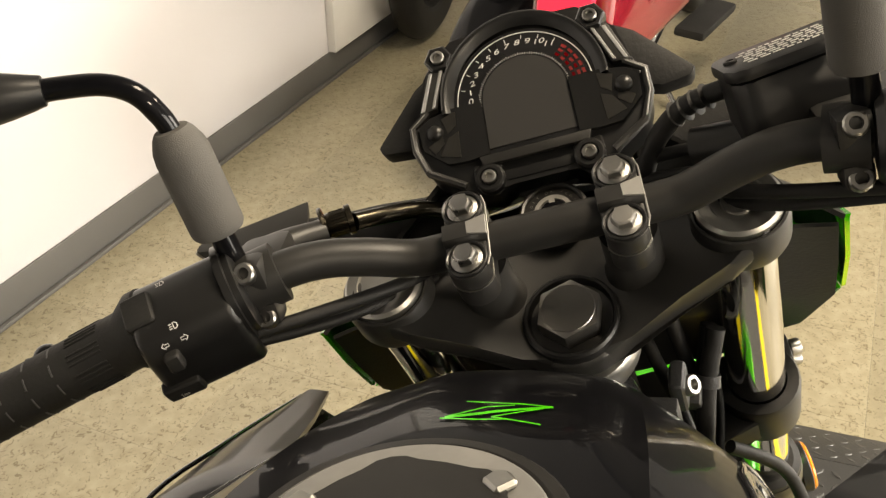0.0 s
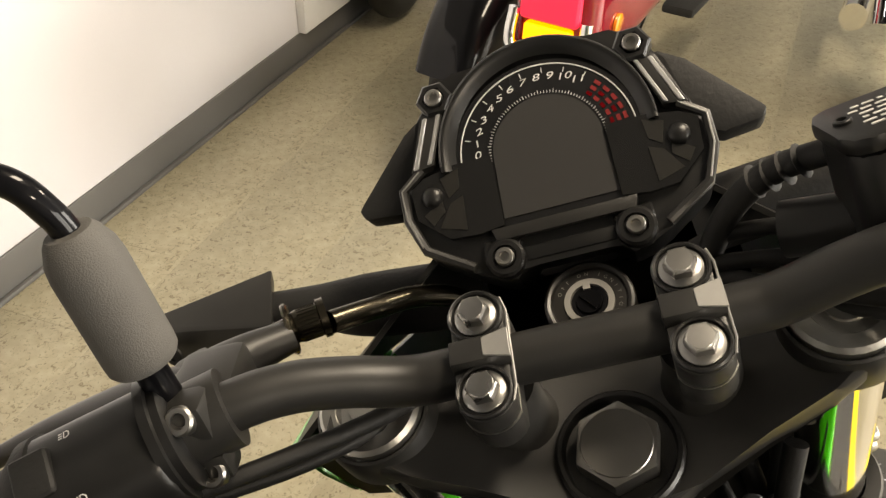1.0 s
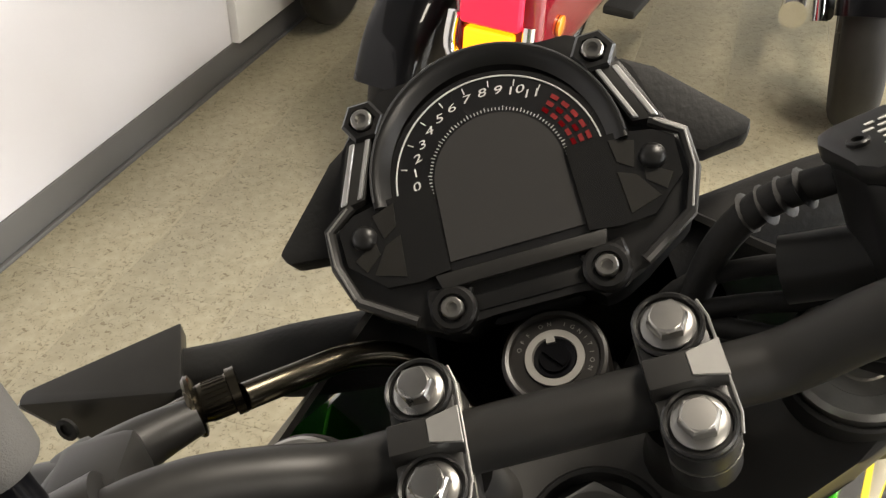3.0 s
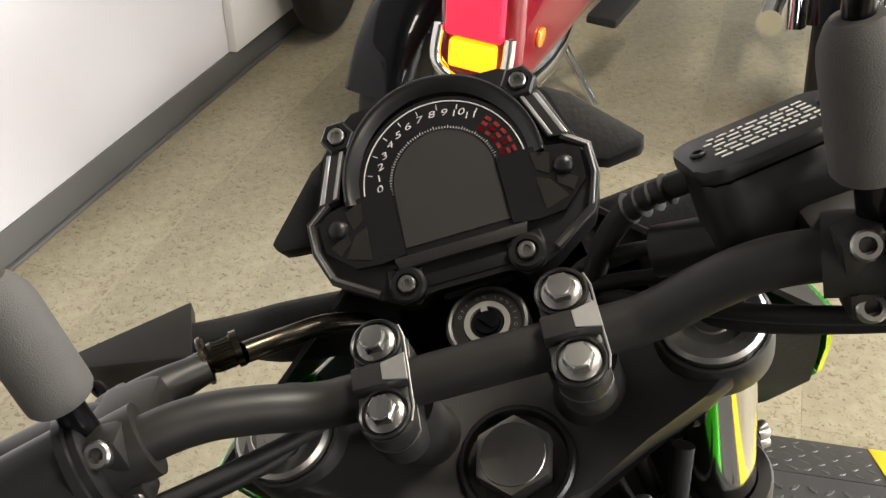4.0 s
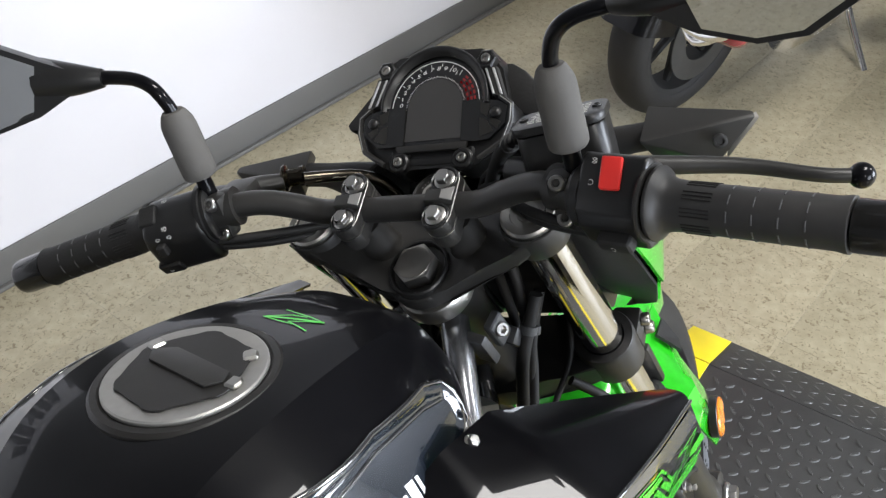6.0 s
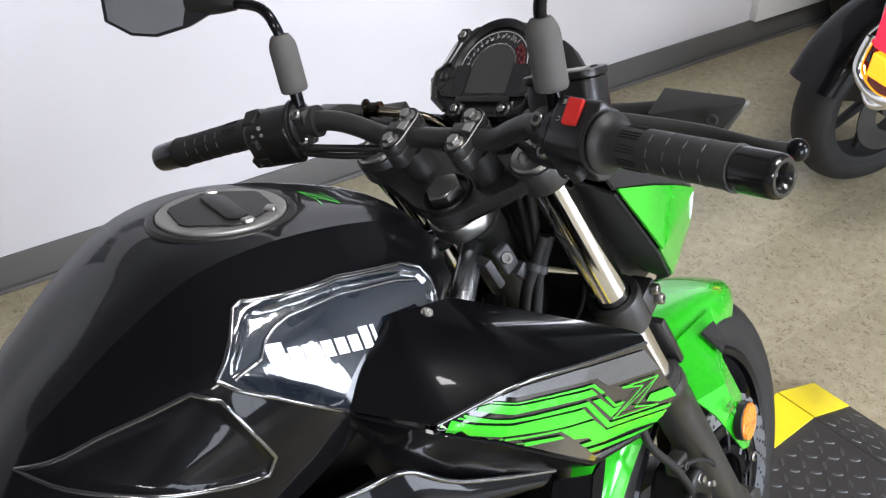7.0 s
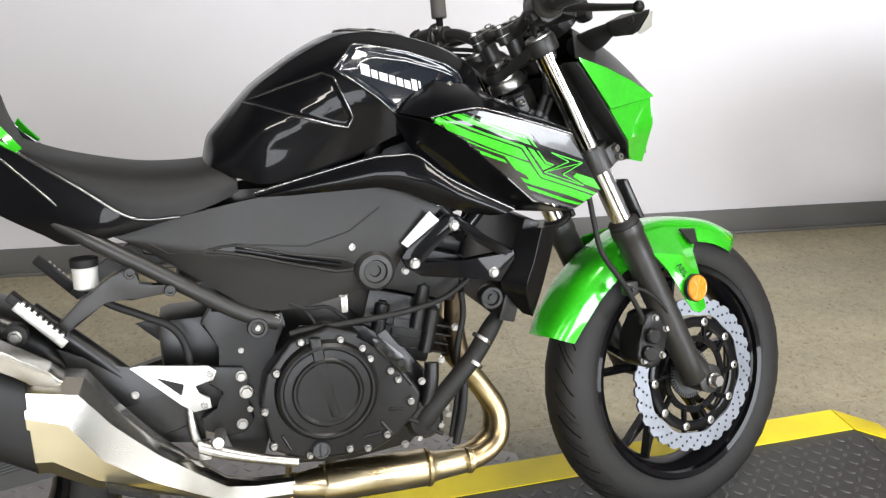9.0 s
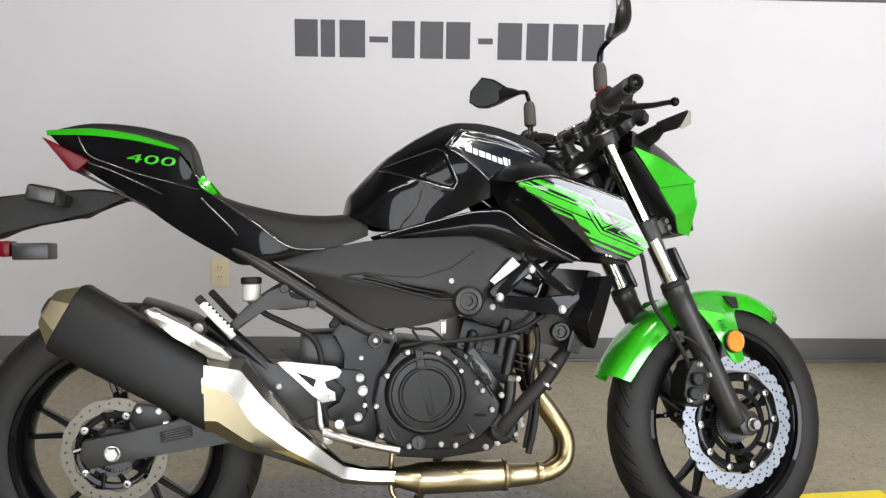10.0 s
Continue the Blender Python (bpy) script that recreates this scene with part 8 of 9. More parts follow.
lathe(rc_, (-0.400, -0.098, 0.650), (0, 0, 1), [(0.0215, 0), (0.0222, 0.002), (0.0222, 0.012), (0.020, 0.014), (0, 0.014)], 24)
part("lid", rc_, M["rubber"], resv)

# --- swingarm, chain side, shock, rear fender ---
for s in (-1, 1):
    sa = bmesh.new()
    prism(sa, [(-0.745, 0.333), (-0.560, 0.366), (-0.440, 0.392), (-0.180, 0.455), (-0.120, 0.470), (-0.110, 0.430), (-0.160, 0.395), (-0.440, 0.318), (-0.560, 0.302), (-0.735, 0.274), (-0.752, 0.300)], s * 0.094, s * 0.118, bevel=0.005)
    arm = part("swingarm", sa, M["satin_metal"], bike, "satin black box-section swingarm")
    if s < 0:
        lab = bmesh.new()
        box(lab, (-0.557, -0.1186, 0.340), (0.066, 0.0006, 0.023), Matrix.Rotation(radians(-10), 4, "Y"))
        sticker = part("warning_sticker", lab, M["rubber"], arm, "small sticker with unreadable print", smooth=0)
        ls = bmesh.new()
        for k in range(4):
            box(ls, Vector((-0.557, -0.1192, 0.340)) + Matrix.Rotation(radians(-10), 3, "Y") @ Vector((0.002 * (k % 2), 0, -0.0075 + k * 0.005)), (0.056 - 0.006 * (k % 3), 0.0004, 0.0018), Matrix.Rotation(radians(-10), 4, "Y"))
        part("print_bars", ls, M["engine_grey"], sticker, smooth=0)["kind"] = "stuff"
ra = bmesh.new()
tube(ra, [(-0.685, -0.125, 0.306), (-0.685, 0.125, 0.306)], 0.009, 16, smooth=False)
hexbolt(ra, (-0.685, -0.118, 0.306), (0, -1, 0), 0.0145, 0.017)
hexbolt(ra, (-0.685, 0.118, 0.306), (0, 1, 0), 0.0145, 0.012)
part("rear_axle", ra, M["steel"], bike, "bright rear axle nut")
rcal = bmesh.new()
prism(rcal, [(-0.640, 0.405), (-0.585, 0.400), (-0.565, 0.372), (-0.580, 0.350), (-0.640, 0.352), (-0.655, 0.375)], -0.112, -0.072, bevel=0.006)
rcalo = part("rear_caliper", rcal, M["engine_black"], bike, "black rear brake caliper")
for x, z in ((-0.632, 0.392), (-0.592, 0.388), (-0.578, 0.362)):
    b_ = bmesh.new()
    hexbolt(b_, (x, -0.111, z), (0, -1, 0), 0.0058, 0.006)
    part("bolt", b_, M["steel"], rcalo)
hug = bmesh.new()
patch(hug, [[(-0.685 + (0.322 - d_) * math.cos(math.radians(a)), y, 0.306 + (0.322 - d_) * math.sin(math.radians(a))) for y, d_ in ((-0.080, 0.05), (-0.072, 0.015), (0, 0), (0.072, 0.015), (0.080, 0.05))] for a in (10, 25, 40, 60, 80)], 4, 4, 0.003)
part("rear_hugger", hug, M["dark_plastic"], bike, "black plastic rear hugger", smooth=50)
sd_ = bmesh.new()
patch(sd_, [[(-0.455, -0.105, 0.520), (-0.36, -0.112, 0.480), (-0.24, -0.112, 0.470)], [(-0.43, -0.112, 0.46), (-0.34, -0.118, 0.42), (-0.24, -0.115, 0.41)], [(-0.40, -0.108, 0.38), (-0.32, -0.112, 0.345), (-0.24, -0.110, 0.33)]], 4, 4, 0.004)
cg = part("swingarm_cover", sd_, M["dark_plastic"], bike, "black plastic swingarm cover", smooth=50)
b_ = bmesh.new()
hexbolt(b_, (-0.345, -0.120, 0.432), (0, -1, 0), 0.0055, 0.004)
part("screw", b_, M["steel"], cg)
cb5 = bmesh.new()
tube(cb5, [(-0.49, -0.09, 0.585), (-0.40, -0.095, 0.50), (-0.355, -0.098, 0.455)], 0.017, 14)
part("shock_body", cb5, M["dark_plastic"], bike)
inner = bmesh.new()
box(inner, (-0.235, 0, 0.47), (0.13, 0.13, 0.14), bevel=0.02)
part("battery_box", inner, M["dark_plastic"], bike, "dark plastic inner body")
inner2 = bmesh.new()
box(inner2, (-0.05, 0, 0.665), (0.42, 0.20, 0.13), bevel=0.02)
part("air_box", inner2, M["dark_plastic"], bike, "dark plastic air box")
inner3 = bmesh.new()
prism(inner3, [(0.10, 0.80), (0.27, 0.85), (0.34, 0.80), (0.30, 0.70), (0.18, 0.66), (0.08, 0.72)], -0.075, 0.075, bevel=0.015)
part("inner_frame_cover", inner3, M["dark_plastic"], bike)

# --- engine ---
eng = thing("engine", "", "")
eng.parent = bike
tagged(eng, "black liquid-cooled parallel twin engine")
cc = bmesh.new()
prism(cc, [(-0.120, 0.300), (-0.125, 0.470), (-0.070, 0.520), (0.040, 0.505), (0.110, 0.455), (0.150, 0.400), (0.150, 0.320), (0.110, 0.275), (0.0, 0.262), (-0.095, 0.270)], -0.125, 0.125, bevel=0.010)
part("crankcase", cc, M["engine_black"], eng)
COVER = [(-0.150, 0.400), (-0.138, 0.450), (-0.092, 0.505), (-0.030, 0.522), (0.020, 0.506), (0.052, 0.465), (0.098, 0.430), (0.124, 0.385), (0.116, 0.352), (0.076, 0.312), (0.030, 0.292), (-0.080, 0.294), (-0.135, 0.320)]
cvb = bmesh.new()
prism(cvb, COVER, -0.172, -0.120, bevel=0.007, seg=3)
cover_r = part("clutch_cover", cvb, M["engine_black"], eng, "round black clutch cover with bright bolts")
rd = bmesh.new()
CC_ = (-0.038, -0.171, 0.414)
lathe(rd, CC_, (0, -1, 0), [(0.088, 0), (0.084, 0.012), (0.079, 0.016), (0.075, 0.016), (0.072, 0.0125), (0.060, 0.0135), (0.057, 0.0165), (0.054, 0.0165), (0.050, 0.0140), (0, 0.0150)], 64)
part("cover_dome", rd, M["engine_black"], cover_r, smooth=30)
stt = bmesh.new()
prism(stt, [(-0.064, 0.510), (-0.043, 0.508), (-0.034, 0.440), (-0.019, 0.374), (-0.027, 0.366), (-0.036, 0.370), (-0.053, 0.440)], -0.1862, -0.176, bevel=0.0035, seg=3)
part("cover_rib", stt, M["engine_black"], cover_r)
gp3 = bmesh.new()
prism(gp3, [(0.042, 0.496), (0.060, 0.493), (0.094, 0.460), (0.104, 0.431), (0.092, 0.427), (0.070, 0.452), (0.048, 0.477)], -0.184, -0.177, bevel=0.0016)
guard = part("guard_plate", gp3, M["panel_satin"], cover_r, "glossy black guard plate")
for x, z in ((0.055, 0.484), (0.072, 0.466), (0.088, 0.447)):
    gh = bmesh.new()
    lathe(gh, (x, -0.1838, z), (0, -1, 0), [(0.0062, 0), (0.0062, 0.0009), (0.0050, 0.0009), (0.0048, 0.0003), (0, 0.0003)], 16)
    part("hole_rim", gh, M["rubber"], guard)
for x, z in ((-0.119, 0.454), (-0.075, 0.502), (-0.010, 0.498), (0.026, 0.479), (0.038, 0.459), (0.072, 0.433), (0.084, 0.416), (0.104, 0.374), (0.059, 0.320), (-0.007, 0.305), (0.024, 0.301), (-0.075, 0.304), (-0.133, 0.329), (-0.143, 0.391)):
    b_ = bmesh.new()
    lathe(b_, (x, -0.168, z), (0, -1, 0), [(0.0085, 0), (0.0085, 0.006), (0.007, 0.007)], 14)
    part("bolt_boss", b_, M["engine_black"], cover_r)
    b_ = bmesh.new()
    hexbolt(b_, (x, -0.1745, z), (0, -1, 0), 0.0048, 0.006)
    part("bolt", b_, M["steel"], cover_r, "bright cover bolt")
oc = bmesh.new()
lathe(oc, (-0.056, -0.170, 0.312), (0, -1, 0), [(0.0150, 0), (0.0150, 0.010), (0.0135, 0.012), (0.0115, 0.012), (0.011, 0.009), (0, 0.009)], 28)
box(oc, (-0.056, -0.181, 0.312), (0.003, 0.004, 0.021), bevel=0.001)
part("oil_filler", oc, M["engine_grey"], cover_r, "slotted oil filler plug")
# raised casting lines
for a, b in (((0.056, 0.478), (0.108, 0.402)), ((-0.118, 0.345), (-0.105, 0.318)), ((0.066, 0.365), (0.090, 0.362)), ((0.050, 0.345), (0.066, 0.322)), ((0.020, 0.322), (0.050, 0.326))):
    rb3 = bmesh.new()
    tube(rb3, [(a[0], -0.1725, a[1]), (b[0], -0.1725, b[1])], 0.003, 8, smooth=False)
    part("casting_rib", rb3, M["engine_black"], cover_r)
cyl = bmesh.new()
tilt = Matrix.Rotation(radians(17), 4, "Y")
box(cyl, (0.105, 0, 0.490), (0.135, 0.215, 0.115), tilt, bevel=0.008)
part("cylinder_block", cyl, M["engine_black"], eng)
for k in range(4):
    fn = bmesh.new()
    box(fn, Vector((0.118, 0, 0.462)) + tilt.to_3x3() @ Vector((0, 0, k * 0.016 - 0.01)), (0.152, 0.225, 0.004), tilt, bevel=0.001, seg=1)
    part("fin", fn, M["engine_black"], eng)
hd_ = bmesh.new()
box(hd_, (0.140, 0, 0.588), (0.165, 0.235, 0.085), tilt, bevel=0.010)
part("cylinder_head", hd_, M["engine_black"], eng)
hc = bmesh.new()
box(hc, (0.158, 0, 0.645), (0.150, 0.215, 0.036), tilt, bevel=0.014, seg=3)
part("valve_cover", hc, M["engine_black"], eng)
for x, z in ((0.075, 0.535), (0.165, 0.515), (0.150, 0.560)):
    st2 = bmesh.new()
    tube(st2, [Vector((x - 0.016, -0.112, z - 0.075)), Vector((x + 0.002, -0.112, z))], 0.013, 14, smooth=False)
    hexbolt(st2, (x + 0.002, -0.112, z), Vector((0.24, 0, 0.97)), 0.008, 0.006)
    part("stud_boss", st2, M["engine_black"], eng)
for x, z in ((0.205, 0.478), (0.196, 0.585), (0.120, 0.590)):
    b_ = bmesh.new()
    hexbolt(b_, (x, -0.116, z), (0, -1, 0), 0.006, 0.007)
    part("bolt", b_, M["steel"], eng)
win = bmesh.new()
box(win, (0.122, -0.109, 0.482), (0.062, 0.006, 0.060), tilt, bevel=0.002)
part("cylinder_panel", win, M["engine_black"], eng)
# engine mount, bracket and white tag
mt2 = bmesh.new()
lathe(mt2, (0.058, -0.140, 0.606), (0, -1, 0), [(0.034, 0), (0.034, 0.022), (0.028, 0.030), (0.020, 0.031), (0.018, 0.026), (0.010, 0.026), (0.009, 0.020), (0, 0.020)], 36)
part("engine_mount", mt2, M["satin_metal"], bike, "round black engine mount")
bk2 = bmesh.new()
for poly in ([(0.102, 0.626), (0.112, 0.640), (0.182, 0.690), (0.200, 0.688), (0.196, 0.668), (0.130, 0.606), (0.112, 0.604)],
             [(0.108, 0.610), (0.140, 0.618), (0.215, 0.606), (0.300, 0.620), (0.302, 0.605), (0.272, 0.565), (0.250, 0.572), (0.220, 0.578), (0.135, 0.590)],
             [(0.186, 0.690), (0.206, 0.688), (0.250, 0.645), (0.302, 0.620), (0.285, 0.606), (0.230, 0.640)]):
    prism(bk2, poly, -0.176, -0.155, bevel=0.004)
brk = part("radiator_bracket", bk2, M["gloss_black"], bike, "black triangulated side bracket")
for x, z in ((0.124, 0.614), (0.195, 0.672), (0.262, 0.584)):
    b_ = bmesh.new()
    hexbolt(b_, (x, -0.1755, z), (0, -1, 0), 0.0075, 0.007)
    part("bolt", b_, M["steel"], brk, "bright bracket bolt")
tg = bmesh.new()
prism(tg, [(0.104, 0.649), (0.155, 0.699), (0.175, 0.678), (0.125, 0.633)], -0.1700, -0.1640, bevel=0.001)
part("white_tag", tg, M["white_decal"], bike, "blank white tag on the frame", smooth=20)
# radiator and its side shield
rad = thing("radiator", "", "")
rad.parent = bike
tagged(rad, "black radiator with glossy side shields")
rb4 = bmesh.new()
box(rb4, (0.318, 0, 0.575), (0.030, 0.30, 0.185), Matrix.Rotation(radians(17), 4, "Y"), bevel=0.004)
part("core", rb4, M["dark_plastic"], rad)
for k in range(26):
    fn = bmesh.new()
    q = Vector((0.334, 0, 0.575)) + Matrix.Rotation(radians(17), 3, "Y") @ Vector((0.001, 0, -0.083 + k * 0.0066))
    box(fn, q, (0.004, 0.275, 0.0016), Matrix.Rotation(radians(17), 4, "Y"))
    part("fin", fn, M["bg_grey"], rad, smooth=0)
for s in (-1, 1):
    ss = bmesh.new()
    SA = [(0.316, -0.160, 0.652), (0.296, -0.166, 0.600), (0.278, -0.164, 0.556), (0.318, -0.158, 0.500)]
    SB = [(0.348, -0.186, 0.655), (0.330, -0.192, 0.600), (0.314, -0.192, 0.550), (0.330, -0.176, 0.498)]
    SC = [(0.382, -0.172, 0.656), (0.366, -0.176, 0.602), (0.350, -0.176, 0.550), (0.338, -0.164, 0.500)]
    patch(ss, [SA, SB, SC], 3, 5, 0.003, cu=False, mirror=s > 0)
    tube(ss, [(x, y * -s, z) for x, y, z in SB], 0.0012, 6)
    part("side_shield", ss, M["gloss_black"], rad, "glossy black radiator side shield", smooth=30)
hn = bmesh.new()
lathe(hn, (0.262, -0.135, 0.535), (0, -1, 0), [(0.020, 0), (0.0215, 0.004), (0.0215, 0.022), (0.019, 0.026), (0.014, 0.026), (0.012, 0.020), (0.006, 0.020), (0.005, 0.024), (0, 0.024)], 28)
part("horn", hn, M["dark_plastic"], bike, "round black horn")
# coolant hose, water pump
bar_part("coolant_hose", [(0.285, -0.120, 0.492), (0.262, -0.135, 0.470), (0.225, -0.150, 0.428), (0.180, -0.158, 0.385), (0.140, -0.162, 0.345), (0.125, -0.155, 0.325)], [0.013, 0.0165, 0.0165, 0.0165, 0.0175, 0.019], M["rubber"], "thick black coolant hose", seg=18)
bar_part("coolant_pipe", [(0.330, -0.09, 0.505), (0.30, -0.105, 0.495), (0.272, -0.128, 0.482)], 0.010, M["satin_metal"])
wp = bmesh.new()
lathe(wp, (0.130, -0.140, 0.330), (0, -1, 0), [(0.034, 0), (0.034, 0.018), (0.026, 0.026), (0, 0.028)], 28)
tube(wp, [(0.150, -0.150, 0.430), (0.146, -0.155, 0.395), (0.135, -0.155, 0.355)], 0.013, 14)
pump = part("water_pump", wp, M["engine_black"], eng)
for x, z in ((0.165, 0.436), (0.128, 0.402), (0.170, 0.350), (0.158, 0.318), (0.172, 0.336), (0.118, 0.300), (0.092, 0.292)):
    b_ = bmesh.new()
    hexbolt(b_, (x, -0.160, z), (0, -1, 0), 0.0055, 0.006)
    part("bolt", b_, M["steel"], pump)
for x, z in ((0.245, 0.420), (0.262, 0.462)):
    hcl = bmesh.new()
    lathe(hcl, (x - 0.02, -0.152, z), Vector((0.6, 0.15, 0.75)), [(0.0170, -0.003), (0.0182, -0.003), (0.0182, 0.003), (0.0170, 0.003)], 24, closed=True)
    part("hose_clamp", hcl, M["steel"], bike)
for pts, r in (([(-0.090, -0.150, 0.512), (-0.061, -0.150, 0.516), (0.019, -0.152, 0.520), (0.105, -0.150, 0.526), (0.178, -0.148, 0.542), (0.225, -0.145, 0.570)], 0.0052),
               ([(-0.085, -0.135, 0.560), (-0.055, -0.135, 0.548), (-0.02, -0.130, 0.545), (0.010, -0.13, 0.52)], 0.0032),
               ([(-0.060, -0.13, 0.545), (-0.045, -0.135, 0.52), (-0.055, -0.135, 0.50)], 0.003),
               ([(0.215, -0.13, 0.545), (0.218, -0.125, 0.50), (0.205, -0.125, 0.44), (0.20, -0.13, 0.36), (0.185, -0.13, 0.28)], 0.0055),
               ([(0.215, -0.13, 0.40), (0.205, -0.14, 0.33), (0.190, -0.14, 0.27)], 0.0075),
               ([(0.05, -0.165, 0.36), (0.11, -0.168, 0.335), (0.16, -0.16, 0.30)], 0.0035)):
    bar_part("cable", pts, r, M["rubber"], "black cable", seg=10)
cw = bmesh.new()
lathe(cw, (0.004, -0.135, 0.570), (0, -1, 0), [(0.010, 0), (0.010, 0.008), (0.007, 0.010), (0, 0.010)], 16)
box(cw, (0.006, -0.138, 0.550), (0.012, 0.012, 0.030), bevel=0.003)
part("cable_fitting", cw, M["alu"], bike)
bp = bmesh.new()
prism(bp, [(0.052, 0.500), (0.066, 0.508), (0.105, 0.452), (0.102, 0.430), (0.090, 0.436)], -0.1795, -0.176, bevel=0.001)
part("sensor_plate", bp, M["engine_grey"], eng)
side_st = bmesh.new()
tube(side_st, [(0.05, 0.10, 0.26), (0.0, 0.19, 0.12), (-0.04, 0.225, 0.040)], 0.011, 12)
box(side_st, (-0.045, 0.232, 0.036), (0.06, 0.035, 0.008), Matrix.Rotation(radians(LEAN), 4, "X"), bevel=0.002)
part("side_stand", side_st, M["satin_metal"], bike, "black side stand")
bar_part("lower_bracket", [(-0.10, -0.06, 0.275), (-0.105, -0.065, 0.195), (-0.095, -0.07, 0.17)], 0.006, M["burnt"])

# --- exhaust ---
ex = thing("exhaust", "", "")
ex.parent = bike
tagged(ex, "heat-tinted steel exhaust with a matte black muffler")
for s in (-1, 1):
    y = 0.055 * s
    hup = bmesh.new()
    tube(hup, [(0.190, y, 0.570), (0.222, y, 0.530), (0.222, y * 0.9, 0.450), (0.234, y * 0.7 - 0.01, 0.390)], 0.0195, 18, n=8)
    part("header_pipe", hup, M["dark_heat"], ex, "scorched dark upper header pipe", smooth=60)
    hdp = bmesh.new()
    tube(hdp, [(0.233, y * 0.7 - 0.01, 0.392), (0.240, y * 0.7 - 0.01, 0.380), (0.272, y * 0.5 - 0.02, 0.335), (0.298, y * 0.4 - 0.035, 0.285), (0.292, y * 0.35 - 0.05, 0.238), (0.255, y * 0.3 - 0.065, 0.214), (0.205, y * 0.2 - 0.085, 0.212)], 0.0195, 18, n=8)
    part("header_pipe", hdp, M["burnt"], ex, "golden heat-tinted header pipe", smooth=60)
ct = bmesh.new()
tube(ct, [(0.232, -0.092, 0.213), (0.160, -0.098, 0.214), (0.145, -0.100, 0.215), (0.140, -0.100, 0.216), (-0.045, -0.108, 0.220), (-0.052, -0.108, 0.220), (-0.096, -0.112, 0.226), (-0.105, -0.112, 0.228)], [0.022, 0.027, 0.031, 0.0345, 0.0345, 0.031, 0.022, 0.019], 28, smooth=False)
part("collector", ct, M["heat"], ex, "golden heat-tinted collector")
for x in (0.143, -0.049, -0.100, 0.222):
    cr2 = bmesh.new()
    lathe(cr2, (x, -0.104, 0.217 + (0.006 if x < -0.05 else 0)), (1, 0.04, -0.02), [(0.020, -0.003), (0.0352 if abs(x) < 0.15 and x != -0.100 else 0.024, -0.003), (0.0352 if abs(x) < 0.15 and x != -0.100 else 0.024, 0.003), (0.020, 0.003)], 28)
    part("weld_band", cr2, M["burnt"], ex)
MD, MP = Vector((0.867, 0, -0.498)), Vector((0.498, 0, 0.867))
C0_, C1_ = Vector((-0.752, -0.200, 0.597)), Vector((-0.470, -0.192, 0.437))


def can(bm, secs, seg=32, ex_=0.55, turn=0.0):
    """Rounded-box sections: (centre, half height, half width)."""
    rings = []
    for c, hh, ww, d in secs:
        p = Vector((-d[2], 0, d[0])).normalized() if False else MP
        ring_ = []
        for k in range(seg):
            a = 2 * math.pi * k / seg + turn
            ca, sa_ = math.cos(a), math.sin(a)
            u = math.copysign(abs(ca) ** ex_, ca) * hh
            v = math.copysign(abs(sa_) ** ex_, sa_) * ww
            ring_.append(bm.verts.new(c + d * u + Vector((0, v, 0))))
        rings.append(ring_)
    for a, b in zip(rings, rings[1:]):
        for k in range(seg):
            bm.faces.new((a[k], a[(k + 1) % seg], b[(k + 1) % seg], b[k]))
    bm.faces.new(rings[0][::-1])
    bm.faces.new(rings[-1])
    return bm


UP_ = Vector((0, 0, 1))
mu = bmesh.new()
can(mu, [(C0_, 0.070, 0.050, MP), (C0_ + MD * 0.006, 0.074, 0.054, MP), (Vector((-0.488, -0.192, 0.438)), 0.0775, 0.052, UP_)])
part("muffler", mu, M["muffler"], ex, "matte dark grey muffler sleeve", smooth=45)
ec = bmesh.new()
can(ec, [(C0_ - MD * 0.040, 0.036, 0.026, MP), (C0_ - MD * 0.036, 0.042, 0.032, MP), (C0_ - MD * 0.010, 0.064, 0.047, MP), (C0_ + MD * 0.002, 0.0725, 0.0525, MP)], 8, 0.9, math.pi / 8)
part("end_cap", ec, M["pale_gold"], ex, "pale gold muffler end cap", smooth=12)
eh = bmesh.new()
lathe(eh, C0_ - MD * 0.0405, -MD, [(0.017, 0), (0.019, 0.004), (0.017, 0.005), (0.015, 0.001), (0, 0.001)], 24)
part("outlet", eh, M["rubber"], ex)
# cone: (centre, half height, half width, way up, where the gold begins)
CONE = [(Vector((-0.492, -0.192, 0.4375)), 0.0795, 0.0540, UP_, 0.28), (Vector((-0.442, -0.190, 0.430)), 0.0790, 0.0560, Vector((0.43, 0, 0.90)), 0.15),
        (Vector((-0.391, -0.184, 0.3790)), 0.0640, 0.0520, Vector((0.37, 0, 0.93)), -0.10), (Vector((-0.325, -0.172, 0.3310)), 0.0420, 0.0440, Vector((0.28, 0, 0.96)), -0.30),
        (Vector((-0.266, -0.155, 0.2890)), 0.0290, 0.0360, Vector((0.15, 0, 0.99)), -0.40), (Vector((-0.215, -0.138, 0.2500)), 0.0220, 0.0260, Vector((0.1, 0, 0.995)), -0.40),
        (Vector((-0.165, -0.124, 0.2360)), 0.0190, 0.0200, UP_, -0.40), (Vector((-0.100, -0.112, 0.2280)), 0.0185, 0.0185, UP_, -0.40)]


